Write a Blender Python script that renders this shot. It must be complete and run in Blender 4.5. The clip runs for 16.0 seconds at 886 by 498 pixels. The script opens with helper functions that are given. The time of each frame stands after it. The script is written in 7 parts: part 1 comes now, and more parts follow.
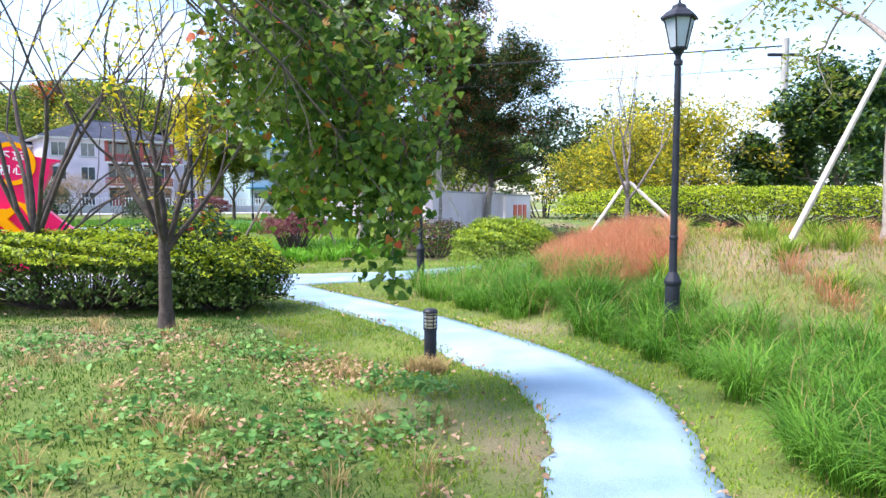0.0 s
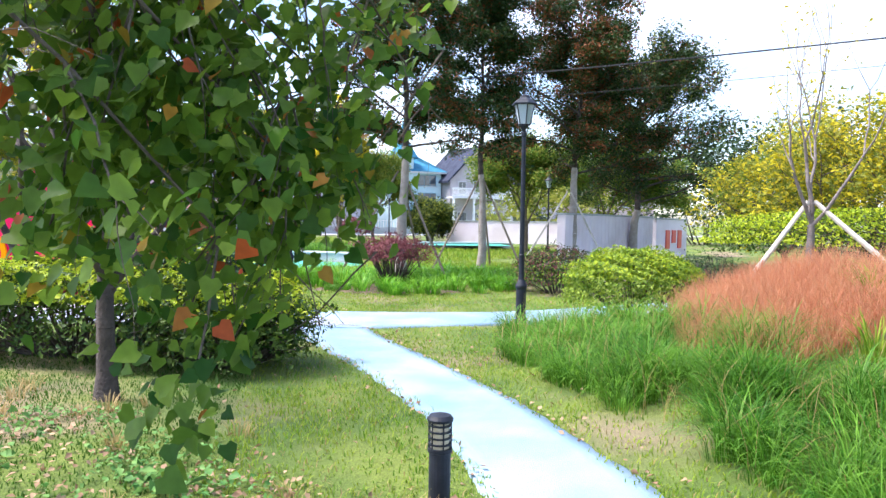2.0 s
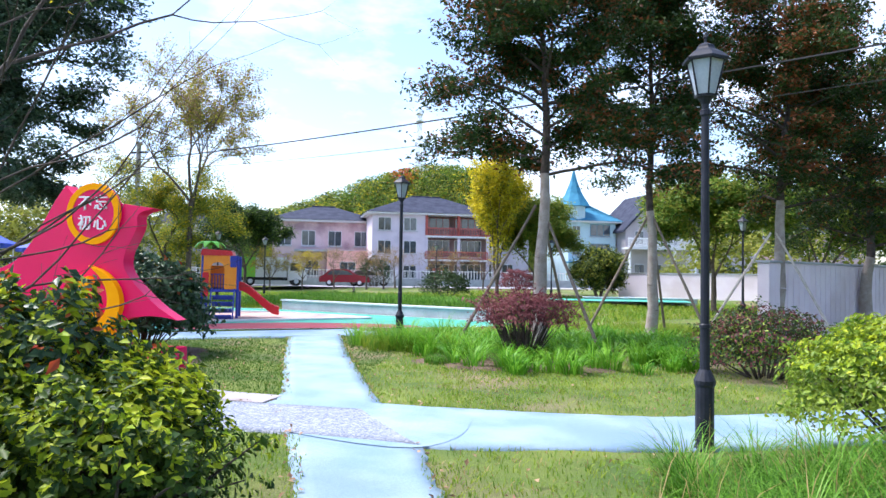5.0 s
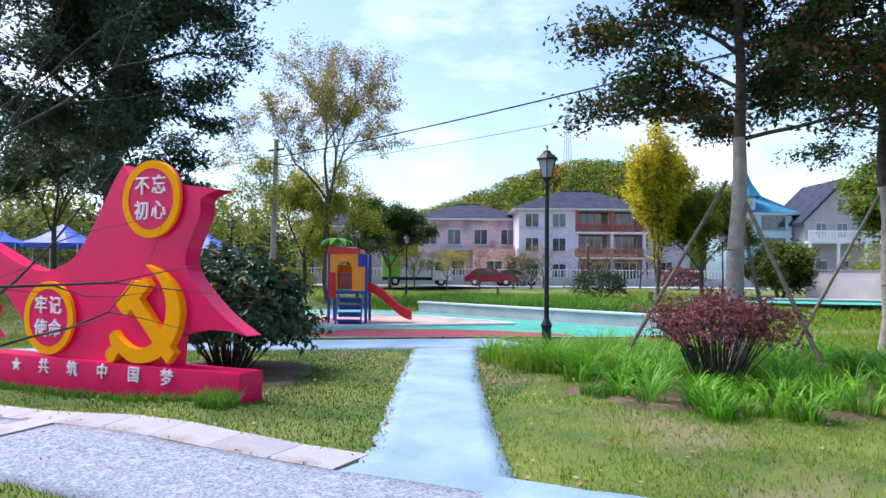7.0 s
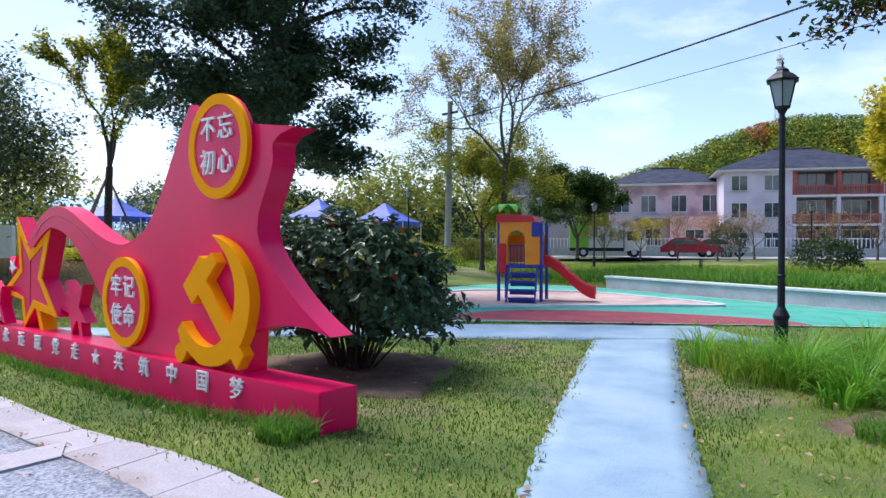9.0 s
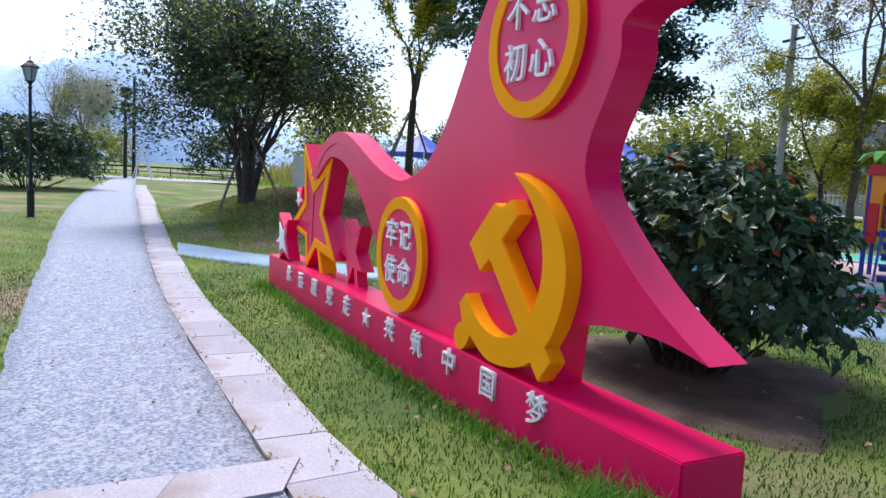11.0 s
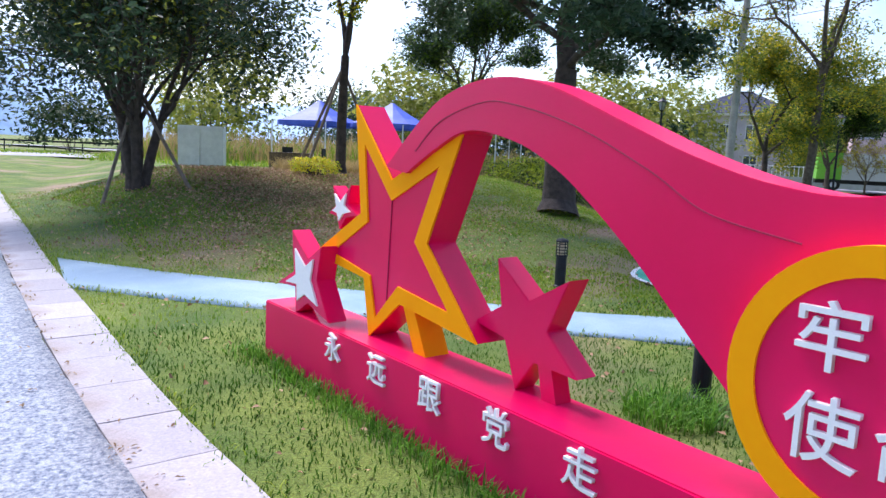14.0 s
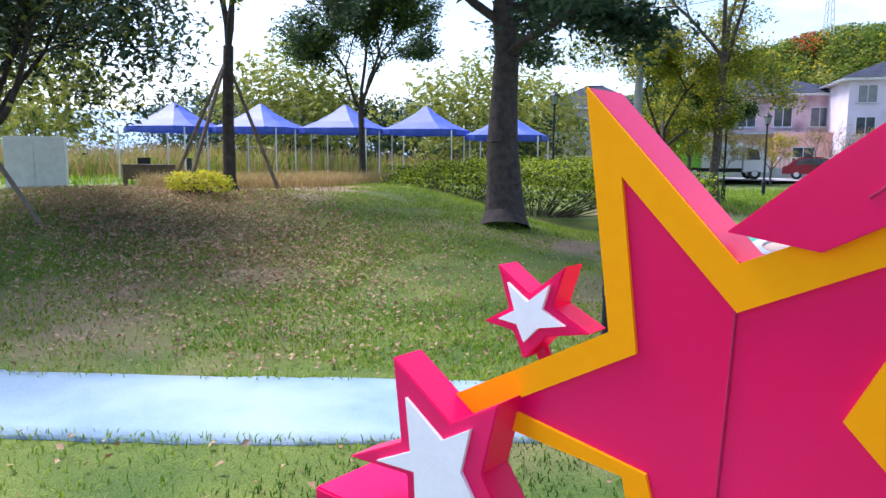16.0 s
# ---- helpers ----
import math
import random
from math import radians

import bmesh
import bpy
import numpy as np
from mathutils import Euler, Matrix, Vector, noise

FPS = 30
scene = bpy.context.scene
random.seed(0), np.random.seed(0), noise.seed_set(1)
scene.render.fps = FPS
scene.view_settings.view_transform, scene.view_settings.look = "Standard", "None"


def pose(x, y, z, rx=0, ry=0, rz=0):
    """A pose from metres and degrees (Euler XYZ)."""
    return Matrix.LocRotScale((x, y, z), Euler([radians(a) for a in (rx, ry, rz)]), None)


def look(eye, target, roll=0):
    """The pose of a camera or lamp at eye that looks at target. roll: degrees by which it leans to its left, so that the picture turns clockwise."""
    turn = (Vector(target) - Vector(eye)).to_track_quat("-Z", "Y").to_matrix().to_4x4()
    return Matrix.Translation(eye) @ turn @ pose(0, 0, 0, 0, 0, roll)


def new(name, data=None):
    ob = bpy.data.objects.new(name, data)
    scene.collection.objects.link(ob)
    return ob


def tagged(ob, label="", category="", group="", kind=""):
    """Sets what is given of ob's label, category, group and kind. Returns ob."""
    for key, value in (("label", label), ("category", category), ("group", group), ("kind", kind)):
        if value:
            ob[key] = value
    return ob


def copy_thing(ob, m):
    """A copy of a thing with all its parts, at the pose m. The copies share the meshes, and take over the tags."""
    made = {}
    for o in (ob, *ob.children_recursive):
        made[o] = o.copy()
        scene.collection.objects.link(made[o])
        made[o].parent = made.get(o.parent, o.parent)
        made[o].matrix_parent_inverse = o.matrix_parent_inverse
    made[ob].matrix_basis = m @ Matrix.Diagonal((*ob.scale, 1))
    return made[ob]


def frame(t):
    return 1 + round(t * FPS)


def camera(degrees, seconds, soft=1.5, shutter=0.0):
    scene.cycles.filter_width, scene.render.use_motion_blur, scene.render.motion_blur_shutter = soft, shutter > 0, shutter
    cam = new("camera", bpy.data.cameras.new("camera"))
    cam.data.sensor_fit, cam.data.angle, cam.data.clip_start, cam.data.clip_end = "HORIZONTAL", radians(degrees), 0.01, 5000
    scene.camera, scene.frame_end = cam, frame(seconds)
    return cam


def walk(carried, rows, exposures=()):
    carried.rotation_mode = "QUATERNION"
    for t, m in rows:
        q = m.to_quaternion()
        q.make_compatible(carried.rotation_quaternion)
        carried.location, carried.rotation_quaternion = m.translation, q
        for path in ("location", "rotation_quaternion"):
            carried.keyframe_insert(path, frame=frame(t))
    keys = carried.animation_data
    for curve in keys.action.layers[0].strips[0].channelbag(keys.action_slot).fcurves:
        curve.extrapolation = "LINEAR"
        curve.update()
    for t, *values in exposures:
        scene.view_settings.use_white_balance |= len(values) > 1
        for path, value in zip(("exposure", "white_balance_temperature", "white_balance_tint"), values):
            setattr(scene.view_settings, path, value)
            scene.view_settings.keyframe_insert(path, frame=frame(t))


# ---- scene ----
cam = camera(63.64, 16.0)
# seconds, eye x y z, yaw, pitch, roll
ROWS = [
    (0, -0.000, 0.000, 1.524, 0.00, -3.85, -0.21),
    (0.5, 0.203, 0.791, 1.520, 2.07, -3.69, 0.14),
    (1, 0.411, 1.546, 1.502, 4.99, -3.47, 0.15),
    (1.5, 0.562, 2.373, 1.506, 8.61, -2.93, -0.11),
    (2, 0.734, 3.111, 1.535, 12.46, -2.11, -0.82),
    (2.5, 0.860, 3.853, 1.558, 16.71, -0.99, -0.95),
    (3, 0.953, 4.622, 1.526, 20.54, -0.14, -1.07),
    (3.5, 0.886, 5.430, 1.529, 23.28, 0.80, -0.95),
    (3.7, 0.834, 5.743, 1.526, 23.84, 1.36, -0.70),
    (5.8, -0.217, 8.658, 1.442, 29.49, 1.96, -1.11),
    (6, -0.370, 8.947, 1.447, 30.60, 2.03, -0.99),
    (6.5, -0.777, 9.547, 1.462, 34.23, 2.05, -0.66),
    (7, -1.136, 10.135, 1.462, 38.52, 1.79, -0.49),
    (7.5, -1.560, 10.655, 1.449, 42.73, 1.35, -0.67),
    (8, -1.924, 11.261, 1.469, 45.98, 0.81, -0.53),
    (8.5, -2.343, 11.769, 1.454, 48.97, 0.20, -0.51),
    (9, -2.763, 12.313, 1.458, 53.74, -0.62, -0.05),
    (9.5, -3.249, 12.612, 1.441, 63.39, -2.10, -0.35),
    (10, -3.734, 12.928, 1.464, 71.94, -3.25, -1.15),
    (10.2, -3.955, 12.983, 1.467, 74.14, -3.76, -1.72),
    (12.3, -6.511, 12.806, 1.450, 76.87, -6.94, -4.22),
    (12.5, -6.779, 12.695, 1.457, 75.98, -7.22, -4.02),
    (13, -7.478, 12.441, 1.467, 73.08, -7.36, -3.74),
    (13.5, -8.197, 12.140, 1.483, 69.73, -7.50, -3.14),
    (14, -8.944, 12.011, 1.495, 65.89, -7.63, -2.58),
    (14.5, -9.662, 11.868, 1.526, 61.62, -7.89, -1.73),
    (15, -10.376, 11.838, 1.553, 58.45, -8.05, -1.12),
    (15.5, -11.100, 11.788, 1.566, 56.89, -7.91, -0.44),
    (16, -11.799, 11.874, 1.576, 53.81, -7.37, -0.45),
]
walk(cam, [(t, pose(x, y, z, 90 + pitch, roll, yaw)) for t, x, y, z, yaw, pitch, roll in ROWS],
     [(0, 1.42, 6300, 17), (2.0, 1.52, 6300, 17), (3.7, 1.42, 6250, 18), (6.0, 0.98, 6100, 17), (8.0, 0.66, 6050, 17), (10.0, 0.52, 6050, 17), (12.5, 0.75, 6050, 19), (14, 0.86, 6050, 19), (16, 1.0, 6050, 19)])

# ---- world, sun ----
world = bpy.data.worlds.new("world")
scene.world = world
world.use_nodes = True
wn, wl = world.node_tree.nodes, world.node_tree.links
wn.clear()
sky = wn.new("ShaderNodeTexSky")
sky.sky_type, sky.sun_disc = "NISHITA", False
sky.sun_elevation, sky.sun_rotation = radians(58), radians(-102)
sky.air_density, sky.dust_density, sky.ozone_density = 1.0, 1.2, 2.0
wtc = wn.new("ShaderNodeTexCoord")
wmap = wn.new("ShaderNodeMapping")
wmap.inputs["Scale"].default_value = (1.0, 1.0, 2.6)
wno = wn.new("ShaderNodeTexNoise")
wno.inputs["Scale"].default_value, wno.inputs["Detail"].default_value, wno.inputs["Roughness"].default_value = 2.3, 8.0, 0.6
wra = wn.new("ShaderNodeValToRGB")
wra.color_ramp.elements[0].position, wra.color_ramp.elements[1].position = 0.48, 0.80
wmx = wn.new("ShaderNodeMixRGB")
wmx.inputs[2].default_value = (6.6, 7.0, 7.7, 1)
wbg = wn.new("ShaderNodeBackground")
wbg.inputs["Strength"].default_value = 0.15
wout = wn.new("ShaderNodeOutputWorld")
wl.new(wtc.outputs["Generated"], wmap.inputs["Vector"])
wl.new(wmap.outputs[0], wno.inputs["Vector"])
wl.new(wno.outputs["Fac"], wra.inputs[0])
wl.new(wra.outputs[0], wmx.inputs[0])
wl.new(sky.outputs[0], wmx.inputs[1])
wl.new(wmx.outputs[0], wbg.inputs["Color"])
wl.new(wbg.outputs[0], wout.inputs[0])
sun = new("sun", bpy.data.lights.new("sun", "SUN"))
sun.data.energy, sun.data.angle, sun.data.color = 3.5, radians(26), (1.0, 0.95, 0.87)
sun.matrix_world = look((-37, -9, 61), (0, 0, 0))


# ---- materials ----
def mat(name, a, b=None, scale=8.0, rough=0.7, metal=0.0, bump=0.15, fine=None, c=None, spec=0.5, island=False, obj=False, trans=0.0, detail=6.0, coat=0.0, grain=0.35):
    """Principled material with two scales of noise between colours a, b (and c for stains)."""
    m = bpy.data.materials.new(name)
    m.use_nodes = True
    n, l = m.node_tree.nodes, m.node_tree.links
    bs = n["Principled BSDF"]
    bs.inputs["Roughness"].default_value, bs.inputs["Metallic"].default_value = rough, metal
    bs.inputs["Specular IOR Level"].default_value = spec
    bs.inputs["Coat Weight"].default_value, bs.inputs["Coat Roughness"].default_value = coat, 0.22
    b = b or tuple(x * 0.8 for x in a)
    tc = n.new("ShaderNodeTexCoord")
    no = n.new("ShaderNodeTexNoise")
    no.inputs["Scale"].default_value, no.inputs["Detail"].default_value = scale, detail
    l.new(tc.outputs["Object"], no.inputs["Vector"])
    ra = n.new("ShaderNodeValToRGB")
    ra.color_ramp.elements[0].position, ra.color_ramp.elements[1].position = 0.35, 0.65
    ra.color_ramp.elements[0].color, ra.color_ramp.elements[1].color = (*a, 1), (*b, 1)
    if island or obj:
        src = n.new("ShaderNodeNewGeometry" if island else "ShaderNodeObjectInfo")
        mth = n.new("ShaderNodeMath")
        mth.operation = "MULTIPLY_ADD"
        mth.inputs[1].default_value, mth.inputs[2].default_value = 0.7, -0.35
        ad = n.new("ShaderNodeMath")
        l.new(src.outputs["Random Per Island" if island else "Random"], mth.inputs[0])
        l.new(mth.outputs[0], ad.inputs[0])
        l.new(no.outputs["Fac"], ad.inputs[1])
        l.new(ad.outputs[0], ra.inputs[0])
        ra.color_ramp.elements[0].position, ra.color_ramp.elements[1].position = 0.2, 0.8
    else:
        l.new(no.outputs["Fac"], ra.inputs[0])
    col = ra.outputs[0]
    f2 = n.new("ShaderNodeTexNoise")
    f2.inputs["Scale"].default_value, f2.inputs["Detail"].default_value = fine or scale * 9, 4.0
    l.new(tc.outputs["Object"], f2.inputs["Vector"])
    if c:
        r2 = n.new("ShaderNodeValToRGB")
        r2.color_ramp.elements[0].position, r2.color_ramp.elements[1].position = 0.52, 0.66
        n3 = n.new("ShaderNodeTexNoise")
        n3.inputs["Scale"].default_value, n3.inputs["Detail"].default_value = scale * 0.37, 8.0
        l.new(tc.outputs["Object"], n3.inputs["Vector"])
        l.new(n3.outputs["Fac"], r2.inputs[0])
        mx = n.new("ShaderNodeMixRGB")
        mx.inputs[2].default_value = (*c, 1)
        l.new(r2.outputs[0], mx.inputs[0])
        l.new(col, mx.inputs[1])
        col = mx.outputs[0]
    sp = n.new("ShaderNodeMixRGB")
    sp.blend_type = "OVERLAY"
    sp.inputs[0].default_value = grain
    l.new(col, sp.inputs[1])
    l.new(f2.outputs["Fac"], sp.inputs[2])
    l.new(sp.outputs[0], bs.inputs["Base Color"])
    if bump:
        bu = n.new("ShaderNodeBump")
        bu.inputs["Strength"].default_value, bu.inputs["Distance"].default_value = bump, 0.02
        l.new(f2.outputs["Fac"], bu.inputs["Height"])
        l.new(bu.outputs[0], bs.inputs["Normal"])
    if trans:
        tr = n.new("ShaderNodeBsdfTranslucent")
        l.new(sp.outputs[0], tr.inputs["Color"])
        ms = n.new("ShaderNodeMixShader")
        ms.inputs[0].default_value = trans
        l.new(bs.outputs[0], ms.inputs[1])
        l.new(tr.outputs[0], ms.inputs[2])
        l.new(ms.outputs[0], n["Material Output"].inputs["Surface"])
    return m


def leaf(name, a, b, rough=0.5, trans=0.35, scale=0.9):
    return mat(name, a, b, scale=scale, rough=rough, bump=0.0, island=True, trans=trans, fine=30.0, spec=0.2)


M = {
    "soil": mat("soil", (0.06, 0.115, 0.015), (0.15, 0.20, 0.03), 0.9, 0.95, bump=1.0, fine=80, c=(0.26, 0.19, 0.125), grain=0.9),
    "blade": leaf("lawn_blade", (0.10, 0.23, 0.015), (0.30, 0.38, 0.04), 0.6, 0.4, 0.7),
    "turf": leaf("turf_blade", (0.025, 0.092, 0.006), (0.070, 0.16, 0.012), 0.6, 0.4, 0.5),
    "dry": leaf("dry_blade", (0.32, 0.24, 0.09), (0.45, 0.33, 0.16), 0.7, 0.35),
    "lush": leaf("lush_blade", (0.035, 0.14, 0.01), (0.17, 0.36, 0.04), 0.45, 0.4),
    "isle": leaf("broad_grass_blade", (0.07, 0.26, 0.015), (0.22, 0.46, 0.04), 0.4, 0.4),
    "pinkgrass": leaf("pink_grass", (0.50, 0.20, 0.11), (0.62, 0.33, 0.18), 0.7, 0.5),
    "clover": leaf("clover", (0.08, 0.22, 0.05), (0.18, 0.34, 0.09), 0.5, 0.3),
    "path": mat("concrete_path", (0.18, 0.295, 0.40), (0.29, 0.40, 0.49), 1.3, 0.75, bump=0.35, fine=140, c=(0.17, 0.27, 0.38), grain=0.5),
    "walkway": mat("washed_aggregate", (0.11, 0.15, 0.23), (0.41, 0.45, 0.52), 42, 0.75, bump=0.8, fine=130, c=(0.40, 0.44, 0.50), grain=0.8),
    "slab": mat("stone_slab", (0.28, 0.27, 0.31), (0.37, 0.355, 0.395), 3.0, 0.75, bump=0.3, fine=70, c=(0.24, 0.20, 0.19), obj=True),
    "red": mat("red_paint", (0.82, 0.001, 0.108), (0.77, 0.0008, 0.094), 1.6, 0.5, bump=0.03, fine=25, c=(0.74, 0.0008, 0.098), spec=0.10, grain=0.05, coat=0.4),
    "yellow": mat("yellow_paint", (1.0, 0.39, 0.0), (0.97, 0.36, 0.0), 3, 0.6, bump=0.03, fine=30, spec=0.05, grain=0.05),
    "white": mat("white_letter", (0.86, 0.87, 0.89), (0.80, 0.81, 0.84), 6, 0.5, bump=0.03),
    "seam": mat("seam", (0.42, 0.004, 0.07), None, 6, 0.7),
    "iron": mat("black_iron", (0.013, 0.016, 0.024), (0.024, 0.028, 0.040), 7, 0.5, bump=0.05, spec=0.25),
    "cream": mat("cream_glass", (0.68, 0.58, 0.40), (0.6, 0.5, 0.34), 9, 0.35),
    "bark": mat("bark", (0.075, 0.055, 0.042), (0.15, 0.12, 0.095), 9, 0.9, bump=0.9, fine=45),
    "palebark": mat("pale_bark", (0.30, 0.25, 0.22), (0.42, 0.37, 0.34), 6, 0.85, bump=0.5, fine=40),
    "greybark": mat("grey_bark", (0.15, 0.125, 0.115), (0.24, 0.20, 0.19), 8, 0.9, bump=0.6, fine=45),
    "darkbark": mat("dark_bark", (0.045, 0.035, 0.032), (0.09, 0.07, 0.06), 9, 0.9, bump=0.9, fine=45),
    "stake": mat("stake_wood", (0.48, 0.42, 0.38), (0.60, 0.55, 0.50), 12, 0.8, bump=0.3),
    "darkstake": mat("weathered_stake", (0.14, 0.11, 0.09), (0.22, 0.18, 0.14), 12, 0.85, bump=0.3),
    "tallow": leaf("broad_leaf", (0.03, 0.10, 0.014), (0.19, 0.30, 0.035), 0.36, 0.55),
    "tallow2": leaf("turning_leaf", (0.34, 0.28, 0.03), (0.50, 0.10, 0.03), 0.45, 0.4),
    # dark leaf colour holds the lower hedge's shade; new leaves brighten the lit top
    "hedge": leaf("shaded_hedge_leaf", (0.02, 0.06, 0.01), (0.085, 0.14, 0.018), 0.45, 0.3, 1.6),
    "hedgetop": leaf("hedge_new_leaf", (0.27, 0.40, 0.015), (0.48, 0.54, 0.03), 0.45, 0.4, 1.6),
    "shrub": leaf("dark_shrub_leaf", (0.022, 0.06, 0.028), (0.055, 0.11, 0.05), 0.32, 0.2),
    "box": leaf("clipped_leaf", (0.09, 0.19, 0.02), (0.30, 0.40, 0.045), 0.35, 0.35, 2.0),
    "purple": leaf("purple_leaf", (0.13, 0.035, 0.05), (0.25, 0.085, 0.09), 0.55, 0.3, 2.0),
    "redleaf": leaf("red_leaf", (0.42, 0.05, 0.03), (0.55, 0.13, 0.04), 0.5, 0.4, 2.0),
    "elm": leaf("elm_leaf", (0.016, 0.045, 0.014), (0.05, 0.09, 0.024), 0.45, 0.25, 0.5),
    "elmred": leaf("autumn_elm_leaf", (0.13, 0.045, 0.02), (0.26, 0.10, 0.04), 0.5, 0.3, 0.5),
    "camphor": leaf("camphor_leaf", (0.028, 0.06, 0.036), (0.08, 0.13, 0.07), 0.35, 0.35, 0.5),
    "gold": leaf("golden_leaf", (0.48, 0.43, 0.02), (0.68, 0.56, 0.035), 0.5, 0.5, 0.6),
    "olive": leaf("olive_leaf", (0.16, 0.21, 0.033), (0.32, 0.33, 0.055), 0.5, 0.45, 0.6),
    "green": leaf("fresh_leaf", (0.06, 0.14, 0.02), (0.18, 0.28, 0.04), 0.5, 0.4, 0.6),
    "brownleaf": leaf("brown_leaf", (0.24, 0.16, 0.09), (0.36, 0.25, 0.13), 0.6, 0.35, 0.6),
    "litter": leaf("fallen_leaf", (0.26, 0.155, 0.095), (0.46, 0.32, 0.20), 0.8, 0.15),
}
M["pinkwall"] = mat("pink_wall_paint", (0.82, 0.72, 0.80), (0.87, 0.78, 0.85), 1.2, 0.8, bump=0.2, fine=40, c=(0.72, 0.62, 0.67))
M["pink"] = mat("pink_render", (0.60, 0.44, 0.47), (0.68, 0.52, 0.55), 1.2, 0.85, bump=0.2, fine=40, c=(0.36, 0.24, 0.28))
M["lilac"] = mat("lilac_render", (0.56, 0.51, 0.60), (0.64, 0.59, 0.68), 0.6, 0.85, bump=0.1, fine=20, c=(0.42, 0.39, 0.46))
M["salmon"] = mat("salmon_render", (0.76, 0.40, 0.37), (0.80, 0.46, 0.43), 0.6, 0.85, bump=0.1, fine=20)
M["bluewall"] = mat("pale_blue_render", (0.42, 0.58, 0.66), (0.50, 0.66, 0.72), 0.6, 0.8, bump=0.1, fine=20)
M["greywall"] = mat("grey_render", (0.36, 0.34, 0.36), (0.44, 0.41, 0.43), 0.6, 0.85, bump=0.1, fine=20)
M["stonewall"] = mat("grey_stone", (0.36, 0.38, 0.42), (0.46, 0.48, 0.52), 2.0, 0.8, bump=0.3, fine=50)
# dark brown for the shade inside the balcony recess, put into the wall colour
M["recess"] = mat("shaded_recess_wall", (0.15, 0.09, 0.09), (0.22, 0.14, 0.14), 1.0, 0.7, bump=0.1)
M["slate"] = mat("slate_roof", (0.024, 0.03, 0.052), (0.05, 0.058, 0.088), 1.5, 0.8, bump=0.4, fine=18, spec=0.15)
M["blueroof"] = mat("blue_roof", (0.03, 0.17, 0.28), (0.05, 0.23, 0.35), 1.5, 0.7, bump=0.3, fine=18, spec=0.2)
M["window"] = mat("window_glass", (0.035, 0.05, 0.065), (0.07, 0.09, 0.11), 2.0, 0.08, bump=0.0, spec=0.9)
M["maroon"] = mat("maroon_rail", (0.34, 0.06, 0.055), (0.42, 0.085, 0.07), 4, 0.5)
M["rubber_green"] = mat("green_rubber", (0.035, 0.30, 0.22), (0.06, 0.38, 0.28), 2.0, 0.85, bump=0.3, fine=120, c=(0.10, 0.36, 0.30))
M["rubber_red"] = mat("red_rubber", (0.25, 0.035, 0.055), (0.33, 0.06, 0.075), 2.0, 0.85, bump=0.3, fine=120)
M["sand"] = mat("sand", (0.46, 0.33, 0.30), (0.58, 0.44, 0.39), 2.0, 0.95, bump=0.6, fine=60, c=(0.38, 0.27, 0.24))
M["p_orange"] = mat("orange_plastic", (0.95, 0.32, 0.01), (0.90, 0.28, 0.01), 4, 0.35, bump=0.02)
M["p_yellow"] = mat("yellow_plastic", (0.85, 0.48, 0.01), None, 4, 0.35, bump=0.02)
M["p_red"] = mat("red_plastic", (0.68, 0.015, 0.025), (0.62, 0.012, 0.02), 4, 0.32, bump=0.02)
M["p_blue"] = mat("blue_metal", (0.015, 0.035, 0.30), (0.025, 0.05, 0.36), 5, 0.4, bump=0.02)
M["p_green"] = mat("green_plastic", (0.12, 0.50, 0.03), (0.16, 0.58, 0.05), 4, 0.35, bump=0.02)
M["canopy"] = mat("blue_canopy", (0.045, 0.09, 0.50), (0.07, 0.13, 0.60), 2, 0.55, bump=0.1, trans=0.15)
M["steel"] = mat("pale_steel", (0.60, 0.62, 0.65), (0.70, 0.72, 0.75), 5, 0.4, bump=0.03)
M["concrete"] = mat("pole_concrete", (0.34, 0.34, 0.33), (0.44, 0.43, 0.42), 4, 0.85, bump=0.3)
M["cable"] = mat("cable_rubber", (0.02, 0.02, 0.024), None, 5, 0.6)
M["carwhite"] = mat("white_enamel", (0.84, 0.85, 0.86), (0.78, 0.79, 0.80), 2, 0.25, bump=0.0)
M["carred"] = mat("red_enamel", (0.26, 0.012, 0.03), (0.22, 0.01, 0.026), 2, 0.25, bump=0.0)
M["cargreen"] = mat("green_enamel", (0.22, 0.62, 0.05), (0.26, 0.68, 0.07), 2, 0.4, bump=0.0)
M["tyre"] = mat("tyre", (0.02, 0.02, 0.02), None, 8, 0.8)
M["asphalt"] = mat("asphalt", (0.30, 0.30, 0.33), (0.38, 0.38, 0.41), 2, 0.9, bump=0.4, fine=120)
M["hill"] = mat("wooded_hill", (0.09, 0.14, 0.03), (0.24, 0.25, 0.04), 0.06, 0.9, bump=0.8, fine=0.8, c=(0.14, 0.10, 0.04))
# pale blue stands for the haze over the distance, put into the colour
M["mountain"] = mat("hazed_mountain", (0.33, 0.47, 0.66), (0.38, 0.52, 0.70), 0.01, 1.0, bump=0.2, fine=0.1)
M["willow"] = leaf("willow_leaf", (0.26, 0.29, 0.20), (0.38, 0.40, 0.30), 0.6, 0.4, 0.6)
M["bare_soil"] = mat("bare_soil", (0.085, 0.055, 0.038), (0.17, 0.115, 0.08), 3.0, 0.95, bump=1.0, fine=60, c=(0.11, 0.10, 0.05), grain=0.8)
M["wood_desk"] = mat("desk_wood", (0.09, 0.05, 0.035), (0.13, 0.08, 0.05), 6, 0.5)


